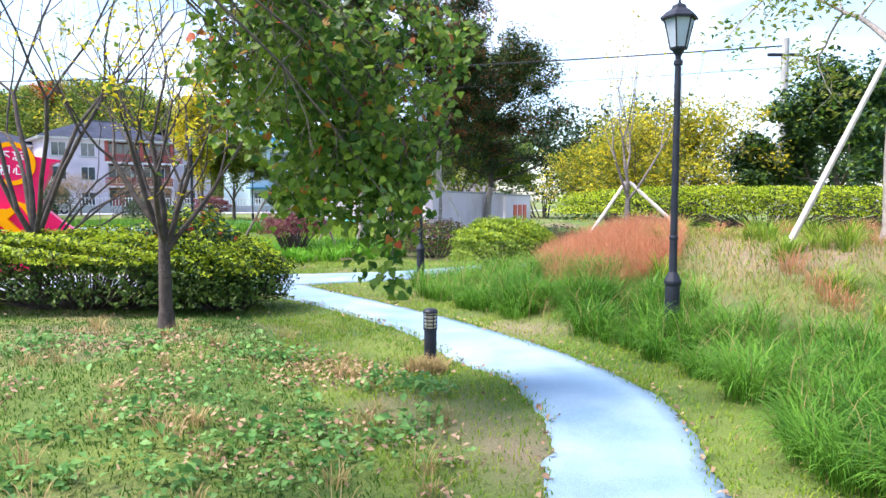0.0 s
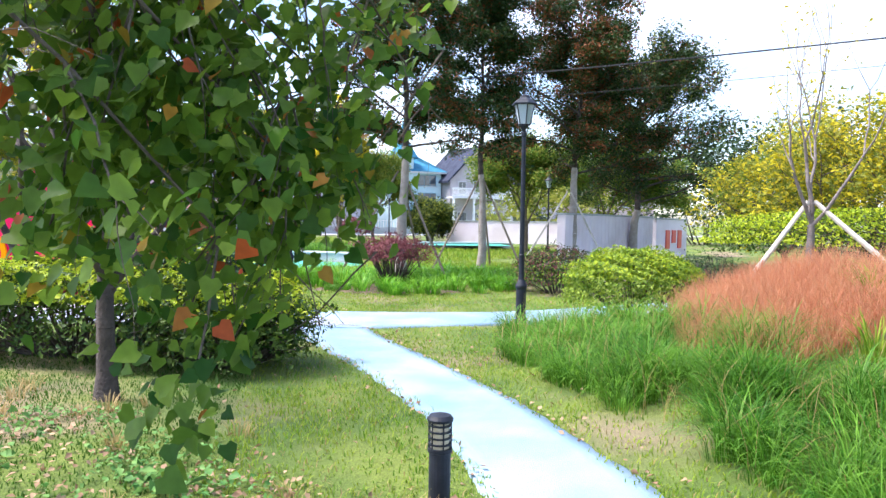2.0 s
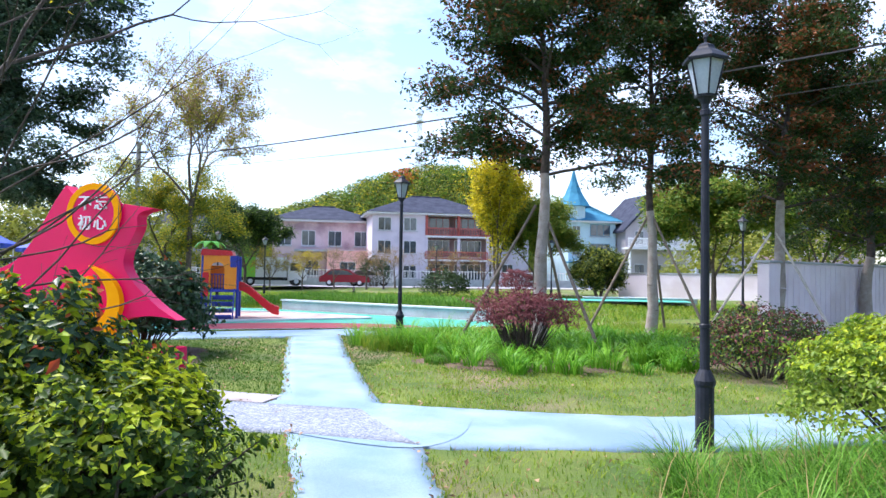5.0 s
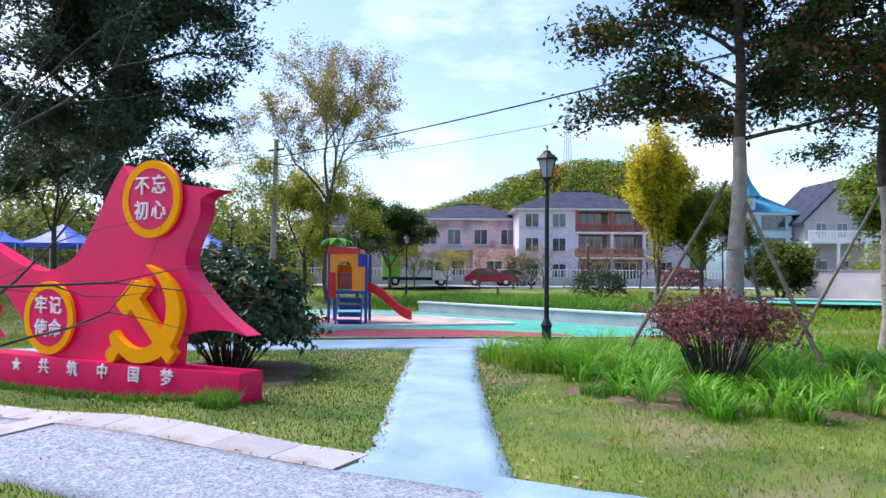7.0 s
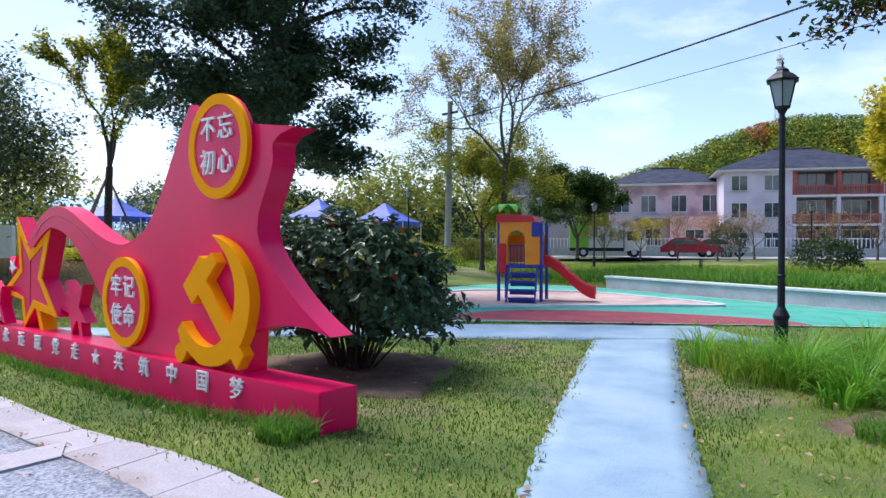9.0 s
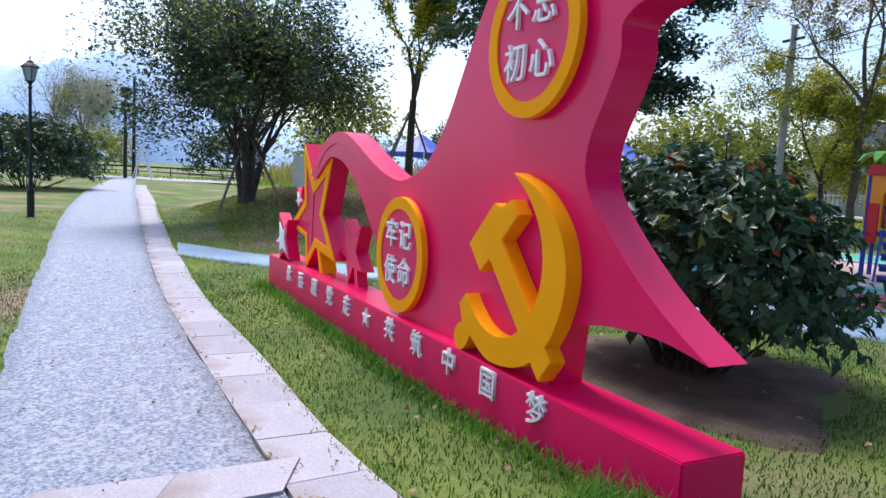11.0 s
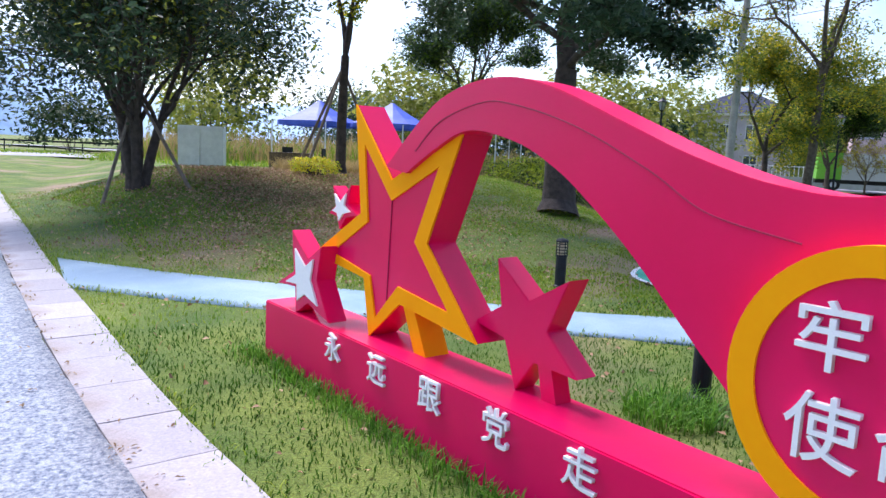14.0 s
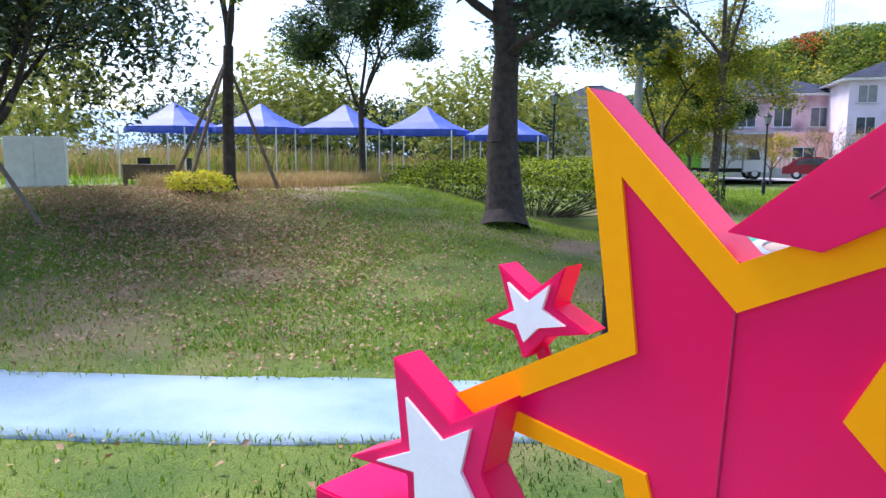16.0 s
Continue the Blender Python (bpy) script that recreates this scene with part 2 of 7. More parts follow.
# ---- mesh helpers ----
def mesh_np(name, v, f, material, parent=None, label="", smooth=False):
    """One mesh object from arrays of vertices and of triangles or quads."""
    me = bpy.data.meshes.new(name)
    v, f = np.asarray(v, dtype=np.float32), np.asarray(f, dtype=np.int32)
    k = f.shape[1]
    me.vertices.add(len(v))
    me.vertices.foreach_set("co", v.ravel())
    me.loops.add(f.size)
    me.loops.foreach_set("vertex_index", f.ravel())
    me.polygons.add(len(f))
    me.polygons.foreach_set("loop_start", np.arange(0, f.size, k, dtype=np.int32))
    me.update(calc_edges=True)
    me.validate()
    if smooth:
        me.polygons.foreach_set("use_smooth", np.ones(len(f), dtype=bool))
    me.materials.append(material)
    ob = new(name, me)
    ob.parent = parent
    if label:
        ob["label"] = label
    return ob


def part(name, bm, material, parent=None, label="", bevel=0.0, smooth=False):
    """Links a bmesh as one mesh object, under a thing or part."""
    if bevel:
        bmesh.ops.bevel(bm, geom=[e for e in bm.edges if len(e.link_faces) == 2 and e.calc_face_angle(0) > 0.6], offset=bevel, segments=2, affect="EDGES", clamp_overlap=True)
    bmesh.ops.recalc_face_normals(bm, faces=bm.faces)
    me = bpy.data.meshes.new(name)
    bm.to_mesh(me)
    bm.free()
    if smooth:
        for p in me.polygons:
            p.use_smooth = True
    me.materials.append(material)
    ob = new(name, me)
    ob.parent = parent
    if label:
        ob["label"] = label
    return ob


def empty(name, m, label, category, group="", kind=""):
    ob = new(name)
    ob.empty_display_size = 0.1
    ob.matrix_world = m
    return tagged(ob, label, category, group, kind)


def box(bm, x0, y0, z0, x1, y1, z1, m=None):
    r = bmesh.ops.create_cube(bm, size=1.0)
    bmesh.ops.transform(bm, verts=r["verts"], matrix=Matrix.Translation(((x0 + x1) / 2, (y0 + y1) / 2, (z0 + z1) / 2)) @ Matrix.Diagonal((x1 - x0, y1 - y0, z1 - z0, 1)))
    if m:
        bmesh.ops.transform(bm, verts=r["verts"], matrix=m)
    return r["verts"]


def lathe(bm, prof, n=16, at=(0, 0, 0)):
    """Turns the profile (radius, height) round the z axis."""
    rings = []
    for r, z in prof:
        rings.append([bm.verts.new((at[0] + r * math.cos(2 * math.pi * i / n), at[1] + r * math.sin(2 * math.pi * i / n), at[2] + z)) for i in range(n)])
    for a, b in zip(rings, rings[1:]):
        for i in range(n):
            bm.faces.new((a[i], a[(i + 1) % n], b[(i + 1) % n], b[i]))
    bm.faces.new(list(reversed(rings[0])))
    bm.faces.new(rings[-1])


def tube(bm, a, b, r0, r1=None, n=8):
    a, b = Vector(a), Vector(b)
    r1 = r0 if r1 is None else r1
    q = (b - a).to_track_quat("Z", "Y")
    rings = []
    for p, r in ((a, r0), (b, r1)):
        rings.append([bm.verts.new(p + q @ Vector((r * math.cos(2 * math.pi * i / n), r * math.sin(2 * math.pi * i / n), 0))) for i in range(n)])
    for i in range(n):
        bm.faces.new((rings[0][i], rings[0][(i + 1) % n], rings[1][(i + 1) % n], rings[1][i]))
    bm.faces.new(list(reversed(rings[0])))
    bm.faces.new(rings[1])


def prism(bm, pts, y0, y1):
    """Extrudes the outline (x, z) from y0 to y1."""
    a = [bm.verts.new((x, y0, z)) for x, z in pts]
    b = [bm.verts.new((x, y1, z)) for x, z in pts]
    n = len(pts)
    f = [bm.faces.new(a), bm.faces.new(list(reversed(b)))]
    for q in f:
        q.normal_update()
    for i in range(n):
        bm.faces.new((a[i], b[i], b[(i + 1) % n], a[(i + 1) % n]))
    bmesh.ops.triangulate(bm, faces=[q for q in f if len(q.verts) > 4])


def smooth_line(pts, n=6, closed=False):
    """Catmull-Rom curve through the points."""
    p = [np.array(q, float) for q in pts]
    out = []
    N = len(p)
    for i in range(N if closed else N - 1):
        g = (lambda j: p[j % N]) if closed else (lambda j: p[min(max(j, 0), N - 1)])
        a, b, c, d = g(i - 1), g(i), g(i + 1), g(i + 2)
        for k in range(n):
            t = k / n
            out.append(0.5 * (2 * b + (c - a) * t + (2 * a - 5 * b + 4 * c - d) * t * t + (3 * b - a - 3 * c + d) * t ** 3))
    if not closed:
        out.append(p[-1])
    return [tuple(float(x) for x in q) for q in out]


def S(x):
    x = np.clip(x, 0, 1)
    return x * x * (3 - 2 * x)


def height(x, y):
    """The ground's height."""
    x, y = np.asarray(x, float), np.asarray(y, float)
    h = 0.9 * S((-x - 17 - 6 * S((y - 20) / 5)) / 9) * S((y - 9.5) / 4.0) * S((37 - y) / 9) * (1 - 0.42 * S((-x - 27.5) / 6))
    r = np.sqrt(((x - 7) / 6.5) ** 2 + ((y - 12) / 6.5) ** 2)
    h = h + 1.0 * S((1.08 - r) / 0.6)
    h = h + 0.12 * S((-x - 0.8) / 2.0) * S((9.5 - y) / 3)
    h = h + 0.12 * np.exp(-((x + 7.4) ** 2 + (y - 14.3) ** 2) / 1.3)
    h = h - 0.11 * np.exp(-((x + 0.1) ** 2 + (y - 6.95) ** 2) / 0.5)
    back = y - 29.5 + 0.157 * (x + 17.4)
    h = h + 0.26 * S((back - 0.1) / 0.6) * S((x + 20) / 2) * S((-5.5 - x) / 2.5) * S((42 - y) / 6)
    far = np.maximum(0, y - 33 + (x + 15) * 0.25)
    return h + 0.25 * S((far - 14) / 8) * S((x + 60) / 20)


def inside(poly, x, y):
    poly = np.asarray(poly)
    r = np.zeros(len(x), bool)
    j = len(poly) - 1
    for i in range(len(poly)):
        xi, yi, xj, yj = *poly[i], *poly[j]
        r ^= ((yi > y) != (yj > y)) & (x < (xj - xi) * (y - yi) / (yj - yi + 1e-12) + xi)
        j = i
    return r


# ---- plan of paths ----
def dense(pts, step=0.15):
    out = []
    for (x0, y0), (x1, y1) in zip(pts, pts[1:]):
        n = max(1, int(math.hypot(x1 - x0, y1 - y0) / step))
        out += [(x0 + (x1 - x0) * i / n, y0 + (y1 - y0) * i / n) for i in range(n)]
    return out + [pts[-1]]


def ribbon(left, right, n):
    """Resamples two edges to n pairs."""
    def res(p):
        p = np.array(smooth_line(p, 8))
        d = np.r_[0, np.cumsum(np.hypot(*np.diff(p, axis=0).T))]
        t = np.linspace(0, d[-1], n)
        return np.column_stack([np.interp(t, d, p[:, 0]), np.interp(t, d, p[:, 1])])
    return res(left), res(right)


PATHS = {
    "garden": ribbon([(0.35, -6), (0.4, 0), (0.55, 3.74), (0.7, 4.3), (0.68, 5.3), (0.52, 6.2), (0.08, 7.3), (-0.62, 8.6), (-1.25, 9.55), (-2.12, 10.7), (-3.3, 12.1), (-3.85, 12.75)],
                     [(1.4, -6), (1.42, 0), (1.5, 3.67), (1.6, 4.3), (1.7, 5.2), (1.6, 5.9), (1.2, 7.1), (0.72, 8.05), (0.1, 9.15), (-0.55, 10.1), (-1.35, 11.2), (-2.05, 12.15), (-2.6, 12.95)], 200),
    "branch": ribbon([(-2.8, 12.75), (-1.08, 13.65), (0.1, 14.4), (4.0, 17.5), (9, 22)], [(-3.95, 14.35), (-1.43, 15.1), (-0.2, 15.9), (3.2, 19.0), (8, 23.5)], 120),
    "spur": ribbon([(-4.95, 13.9), (-5.45, 14.65), (-7.37, 17.04), (-9.9, 20.3)], [(-3.8, 14.3), (-5.25, 16.1), (-6.9, 18.2), (-9.2, 21.3)], 110),
    "cross": ribbon([(-16.9, 11.5), (-15.9, 12.7), (-15.2, 13.6), (-13.0, 16.9), (-10.6, 19.6), (-8.4, 22.3)], [(-18.6, 11.3), (-17.6, 12.4), (-16.2, 14.2), (-14.5, 16.4), (-12.9, 19.6), (-10.0, 23.1)], 60),
}
WALK = ribbon([(-2.6, 12.9), (-3.7, 12.75), (-6, 12.25), (-8, 11.8), (-9.6, 11.36), (-13.2, 10.46), (-16.3, 9.75), (-19.4, 9.0), (-25.4, 7.7), (-37.6, 5.35), (-50, 3.3), (-66, 0.9)],
              [(-3.9, 14.0), (-5.0, 13.72), (-6.65, 13.36), (-8.32, 13.0), (-9.92, 12.6), (-12.64, 11.94), (-15.2, 11.4), (-19.3, 10.62), (-23.5, 9.84), (-30.5, 8.56), (-44, 6.1), (-57.0, 3.9), (-66, 2.5)], 200)
SLAB = ribbon([(-5.0, 13.72), (-6.65, 13.36), (-8.32, 13.0), (-9.92, 12.6), (-12.64, 11.94), (-15.2, 11.4), (-19.3, 10.62), (-23.5, 9.84), (-30.5, 8.56), (-44, 6.1), (-57.0, 3.9)],
              [(-5.1, 14.2), (-6.8, 13.8), (-8.67, 13.32), (-10.48, 12.92), (-12.92, 12.30), (-15.9, 11.72), (-19.5, 11.02), (-25.4, 10.0), (-32.6, 8.8), (-44.2, 6.65), (-57.2, 4.5)], 160)
PG_OUT = smooth_line([(-16.5, 18.3), (-15.0, 18.1), (-14.0, 18.7), (-13.2, 20.0), (-11.8, 21.65), (-10.1, 23.4), (-7.8, 25.8), (-7.0, 27.1), (-8.3, 27.95), (-12.9, 28.65), (-17.4, 29.3), (-19.6, 28.9), (-21.0, 27.4), (-20.4, 25.3), (-19.3, 23.3), (-18.0, 20.6)], 6, True)
PG_SAND = smooth_line([(-15.2, 21.9), (-14.4, 23.0), (-13.5, 24.3), (-12.6, 25.7), (-11.95, 26.6), (-12.6, 27.0), (-14.0, 27.2), (-16.0, 27.4), (-17.6, 26.7), (-18.9, 25.4), (-18.6, 23.8), (-17.0, 22.2)], 6, True)
polys = [np.vstack([l, r[::-1]]) for l, r in (*PATHS.values(), WALK, SLAB)] + [np.array(PG_OUT)]


def on_path(x, y):
    r = np.zeros(len(x), bool)
    for p in polys:
        r |= inside(p, x, y)
    return r


# ---- ground ----
def axis(lo, hi, a, b, fine, coarse):
    out, t = [], lo
    while t < hi:
        out.append(t)
        d = max(0, a - t, t - b)
        t += fine + coarse * d * 0.12
    return np.array(out + [hi])


gx, gy = axis(-2500, 2500, -24, 10, 0.35, 1.0), axis(-2500, 2500, -2, 34, 0.35, 1.0)
X, Y = np.meshgrid(gx, gy)
rng = np.random.default_rng(3)
Z = height(X, Y) + rng.normal(0, 0.006, X.shape) - 0.012
nx, ny = len(gx), len(gy)
I = np.arange(nx * ny).reshape(ny, nx)
F = np.stack([I[:-1, :-1], I[:-1, 1:], I[1:, 1:], I[1:, :-1]], -1).reshape(-1, 4)
ground = mesh_np("ground", np.stack([X, Y, Z], -1).reshape(-1, 3), F, M["soil"], smooth=True)
tagged(ground, "grassy park ground with bare soil patches", "ground", kind="structure")


def strip(name, lr, material, dz, label, category="path"):
    l, r = lr
    k = 9
    v, f = [], []
    for i in range(len(l)):
        for j in range(k):
            t = min(1, max(0, (j - 1) / (k - 3)))
            x, y = l[i] * (1 - t) + r[i] * t
            if j in (0, k - 1):
                x, y = v[-1][:2] if j else (x, y)
            elif j in (1, k - 2):
                x, y = x + rng.uniform(-0.022, 0.022), y + rng.uniform(-0.022, 0.022)
            v.append((x, y, float(height(x, y)) + dz + (0.002 if 0 < j < k - 1 else -0.06)))
            if j == 1:
                v[-2] = (x, y, v[-2][2])
    for i in range(len(l) - 1):
        for j in range(k - 1):
            a = i * k + j
            f.append((a, a + 1, a + k + 1, a + k))
    return tagged(mesh_np(name, v, f, material), label, category, kind="structure")


strip("garden_path", PATHS["garden"], M["path"], 0.008, "pale blue-grey concrete garden path with grass-worn edges")
strip("branch_path", PATHS["branch"], M["path"], 0.011, "pale concrete path beside the planted beds")
strip("spur_path", PATHS["spur"], M["path"], 0.014, "pale blue-grey concrete path to the playground")
strip("cross_path", PATHS["cross"], M["path"], 0.006, "narrow pale concrete path across the lawn")
bm = bmesh.new()
jn = smooth_line([(-2.6, 12.8), (-3.5, 12.72), (-4.3, 12.95), (-5.0, 13.95), (-3.85, 14.4), (-2.9, 14.4), (-2.45, 13.5)], 4, True)
bm.faces.new([bm.verts.new((x, y, float(height(x, y)) + 0.0175)) for x, y in jn])
polys.append(np.array(jn))
tagged(part("path_junction", bm, M["path"]), "pale concrete where the garden paths meet", "path", kind="structure")
strip("walkway", WALK, M["walkway"], 0.017, "speckled washed-aggregate walkway lined with stone slabs")

# ---- stone edging slabs of the walkway ----
edging = empty("slab_edging", pose(0, 0, 0), "row of pale stone edging slabs beside the walkway", "edging", kind="structure")


def slab(quad, parent, thick=0.08, dz=0.021):
    c = sum((np.array(q) for q in quad)) / 4
    bm = bmesh.new()
    hc = float(height(*c))
    top = [bm.verts.new((*((np.array(q) - c) * 0.993), dz + float(height(*q)) - hc)) for q in quad]
    low = [bm.verts.new((*(np.array(q) - c), dz - thick + float(height(*q)) - hc)) for q in quad]
    bm.faces.new(top)
    for i in range(4):
        bm.faces.new((low[i], low[(i + 1) % 4], top[(i + 1) % 4], top[i]))
    ob = part("slab", bm, M["slab"], parent)
    ob.location = (*c, float(height(*c)) + random.uniform(-0.002, 0.002))
    return ob


sl, sr = SLAB
d = np.r_[0, np.cumsum(np.hypot(*np.diff(sl, axis=0).T))]
t = 0.0
while t < 44:
    e = t + 0.62
    q = [np.array([np.interp(u, d, p[:, 0]), np.interp(u, d, p[:, 1])]) for u, p in ((t, sl), (e, sl), (e, sr), (t, sr))]
    slab(q, edging)
    t = e + 0.004
band = empty("slab_band", pose(0, 0, 0), "band of pale stone slabs crossing the walkway", "edging", kind="structure")
A0, A1 = np.array((-7.72, 11.93)), np.array((-7.95, 13.05))
for k in range(2):
    p0, p1 = A0 + (A1 - A0) * k / 2, A0 + (A1 - A0) * (k + 1) / 2
    w = np.array((-0.40, 0.09))
    slab([p0, p1, p1 + w, p0 + w], band, dz=0.034)

# ---- playground surface ----
def disc(name, outline, hole, material, dz, label, rim=0.0):
    bm = bmesh.new()
    o = [bm.verts.new((x, y, float(height(x, y)) + dz)) for x, y in outline]
    if hole:
        h = [bm.verts.new((x, y, float(height(x, y)) + dz)) for x, y in hole]
        n = len(o)
        for i in range(n):
            bm.faces.new((o[i], o[(i + 1) % n], h[(i + 1) % n], h[i]))
    else:
        bm.faces.new(o)
    if rim:
        e = bmesh.ops.extrude_face_region(bm, geom=bm.faces[:])
        bmesh.ops.translate(bm, verts=[q for q in e["geom"] if isinstance(q, bmesh.types.BMVert)], vec=(0, 0, rim))
    return tagged(part(name, bm, material), label, "playground surface", kind="structure")


def scaled(o, k):
    cx, cy = sum(p[0] for p in o) / len(o), sum(p[1] for p in o) / len(o)
    return [(cx + (x - cx) * k, cy + (y - cy) * k) for x, y in o]


disc("rubber_floor", PG_OUT, None, M["rubber_green"], 0.012, "green rubber safety floor of the playground")
disc("rubber_rim", scaled(PG_OUT, 1.012), PG_OUT, M["steel"], 0.016, "thin pale rim round the rubber floor")
disc("sand_pit", PG_SAND, None, M["sand"], 0.022, "raked pinkish sand inside the playground ring")
disc("sand_pit_curb", scaled(PG_SAND, 1.045), scaled(PG_SAND, 0.99), M["steel"], 0.016, "low pale curb ring round the sand", rim=0.05)
near = smooth_line([(-13.5, 20.1), (-12.75, 20.85), (-11.75, 21.8), (-10.1, 23.45), (-8.9, 24.75)], 10)
n = len(near) - 1
bm = bmesh.new()
a = [bm.verts.new((x, y, float(height(x, y)) + 0.018)) for x, y in near]
b = [bm.verts.new((x - 0.756 * w_, y + 0.655 * w_, float(height(x, y)) + 0.018)) for (x, y), w_ in ((p, 0.03 + 2.1 * math.sin(math.pi * i / n) ** 0.7) for i, p in enumerate(near))]
for i in range(n):
    bm.faces.new((a[i], a[i + 1], b[i + 1], b[i]))
tagged(part("rubber_arc", bm, M["rubber_red"]), "dark red rubber arc at the playground's edge", "playground surface", kind="structure")


# ---- plants ----
def blades(name, x, y, length, width, material, label, bend=0.5, lift=0.0, category="grass", seed=1, segs=2, stuff=True, parent=None, spread=1.0):
    r = np.random.default_rng(seed)
    n = len(x)
    z = height(x, y) + lift - 0.01
    L = length * r.uniform(0.55, 1.25, n)
    az, tw = r.uniform(0, 2 * np.pi, n), r.uniform(0, np.pi, n)
    dirx, diry = np.cos(az), np.sin(az)
    lean = bend * r.uniform(0.2, 1.2, n)
    wx, wy = -np.sin(az + tw * 0.3) * width / 2, np.cos(az + tw * 0.3) * width / 2
    V = []
    for k in range(segs + 1):
        t = k / segs
        h = L * (t - 0.45 * lean * t * t)
        o = L * lean * t * t * spread
        w = (1 - t) if k == segs else (1 - 0.35 * t)
        cx, cy, cz = x + dirx * o, y + diry * o, z + h
        if k < segs:
            V += [np.stack([cx - wx * w, cy - wy * w, cz], -1), np.stack([cx + wx * w, cy + wy * w, cz], -1)]
        else:
            V += [np.stack([cx, cy, cz], -1)]
    k = len(V)
    v = np.stack(V, 1).reshape(-1, 3)
    base = np.arange(n) * k
    tri = []
    for s in range(segs - 1):
        tri += [np.stack([base + 2 * s, base + 2 * s + 1, base + 2 * s + 3], -1), np.stack([base + 2 * s, base + 2 * s + 3, base + 2 * s + 2], -1)]
    tri += [np.stack([base + 2 * segs - 2, base + 2 * segs - 1, base + 2 * segs], -1)]
    f = np.stack(tri, 1).reshape(-1, 3)
    ob = mesh_np(name, v, f, material, parent)
    return tagged(ob, label, category, kind="stuff" if stuff else "") if parent is None else ob


def tufts(name, poly, per_m2, count, radius, length, width, material, label, seed, bend=1.1, segs=4, category="grass"):
    """Arching clumps: blades that lean away from the middle of their clump."""
    cx, cy = scatter(poly, per_m2, seed)
    r = np.random.default_rng(seed + 1)
    k = len(cx)
    size = r.uniform(0.6, 1.25, k)
    cx, cy, size = np.repeat(cx, count), np.repeat(cy, count), np.repeat(size, count)
    n = len(cx)
    az, q = r.uniform(0, 2 * np.pi, n), np.sqrt(r.random(n))
    x, y = cx + np.cos(az) * q * radius * 0.45, cy + np.sin(az) * q * radius * 0.45
    L = length * size * r.uniform(0.65, 1.2, n)
    lean = bend * (0.25 + 0.95 * q) * r.uniform(0.7, 1.2, n)
    az = az + r.normal(0, 0.5, n)
    dx, dy = np.cos(az), np.sin(az)
    wx, wy = -dy * width / 2, dx * width / 2
    z = height(x, y) - 0.015
    V = []
    for s in range(segs + 1):
        t = s / segs
        h = L * np.sin(np.minimum(t * (0.8 + lean), 2.6)) / (0.8 + lean) * 1.05
        o = L * (1 - np.cos(np.minimum(t * (0.8 + lean), 2.6))) / (0.8 + lean)
        px, py, pz = x + dx * o, y + dy * o, z + h
        w = 1 - 0.35 * t
        V += [np.stack([px, py, pz], -1)] if s == segs else [np.stack([px - wx * w, py - wy * w, pz], -1), np.stack([px + wx * w, py + wy * w, pz], -1)]
    kk = len(V)
    v = np.stack(V, 1).reshape(-1, 3)
    base = np.arange(n) * kk
    tri = []
    for s in range(segs - 1):
        tri += [np.stack([base + 2 * s, base + 2 * s + 1, base + 2 * s + 3], -1), np.stack([base + 2 * s, base + 2 * s + 3, base + 2 * s + 2], -1)]
    tri += [np.stack([base + 2 * segs - 2, base + 2 * segs - 1, base + 2 * segs], -1)]
    return tagged(mesh_np(name, v, np.stack(tri, 1).reshape(-1, 3), material), label, category, kind="stuff")


def leaves_arrays(c, nrm, size, r, shape=0.55):
    """Folded pointed leaves at the points c, facing about nrm."""
    n = len(c)
    nrm = nrm + r.normal(0, 0.45, (n, 3))
    nrm /= np.linalg.norm(nrm, axis=1)[:, None] + 1e-9
    a = np.cross(nrm, r.normal(0, 1, (n, 3)))
    a /= np.linalg.norm(a, axis=1)[:, None] + 1e-9
    b = np.cross(nrm, a)
    s = (size * r.uniform(0.6, 1.35, n))[:, None]
    v = np.stack([c - a * s * 0.5, c + b * s * shape * 0.5 + nrm * s * 0.12 - a * s * 0.08, c + a * s * 0.5 - nrm * s * 0.1, c - b * s * shape * 0.5 + nrm * s * 0.12 - a * s * 0.08], 1)
    k = np.arange(n)[:, None] * 4
    f = np.concatenate([k + [0, 1, 2], k + [0, 2, 3]], 1).reshape(-1, 3)
    return v.reshape(-1, 3), f


def heart_leaves(c, nrm, size, r):
    """Broad heart-shaped leaves, each a folded fan of six corners."""
    n = len(c)
    nrm = nrm / (np.linalg.norm(nrm, axis=1)[:, None] + 1e-9)
    a = np.cross(nrm, r.normal(0, 1, (n, 3)))
    a = a + np.array([0, 0, -1.0])
    a -= nrm * (a * nrm).sum(1)[:, None]
    a /= np.linalg.norm(a, axis=1)[:, None] + 1e-9
    b = np.cross(nrm, a)
    s = (size * r.uniform(0.65, 1.3, n))[:, None]
    ring = [(-0.30, 0.0, 0.0), (-0.40, 0.25, 0.05), (-0.12, 0.47, 0.10), (0.22, 0.30, 0.06), (0.62, 0.0, -0.10), (0.22, -0.30, 0.06), (-0.12, -0.47, 0.10), (-0.40, -0.25, 0.05)]
    v = np.stack([c + a * s * p + b * s * q + nrm * s * h for p, q, h in [(0.0, 0.0, -0.02)] + ring], 1)
    k = np.arange(n)[:, None] * 9
    f = np.concatenate([k + [0, 1 + i, 1 + (i + 1) % 8] for i in range(8)], 1).reshape(-1, 3)
    return v.reshape(-1, 3), f


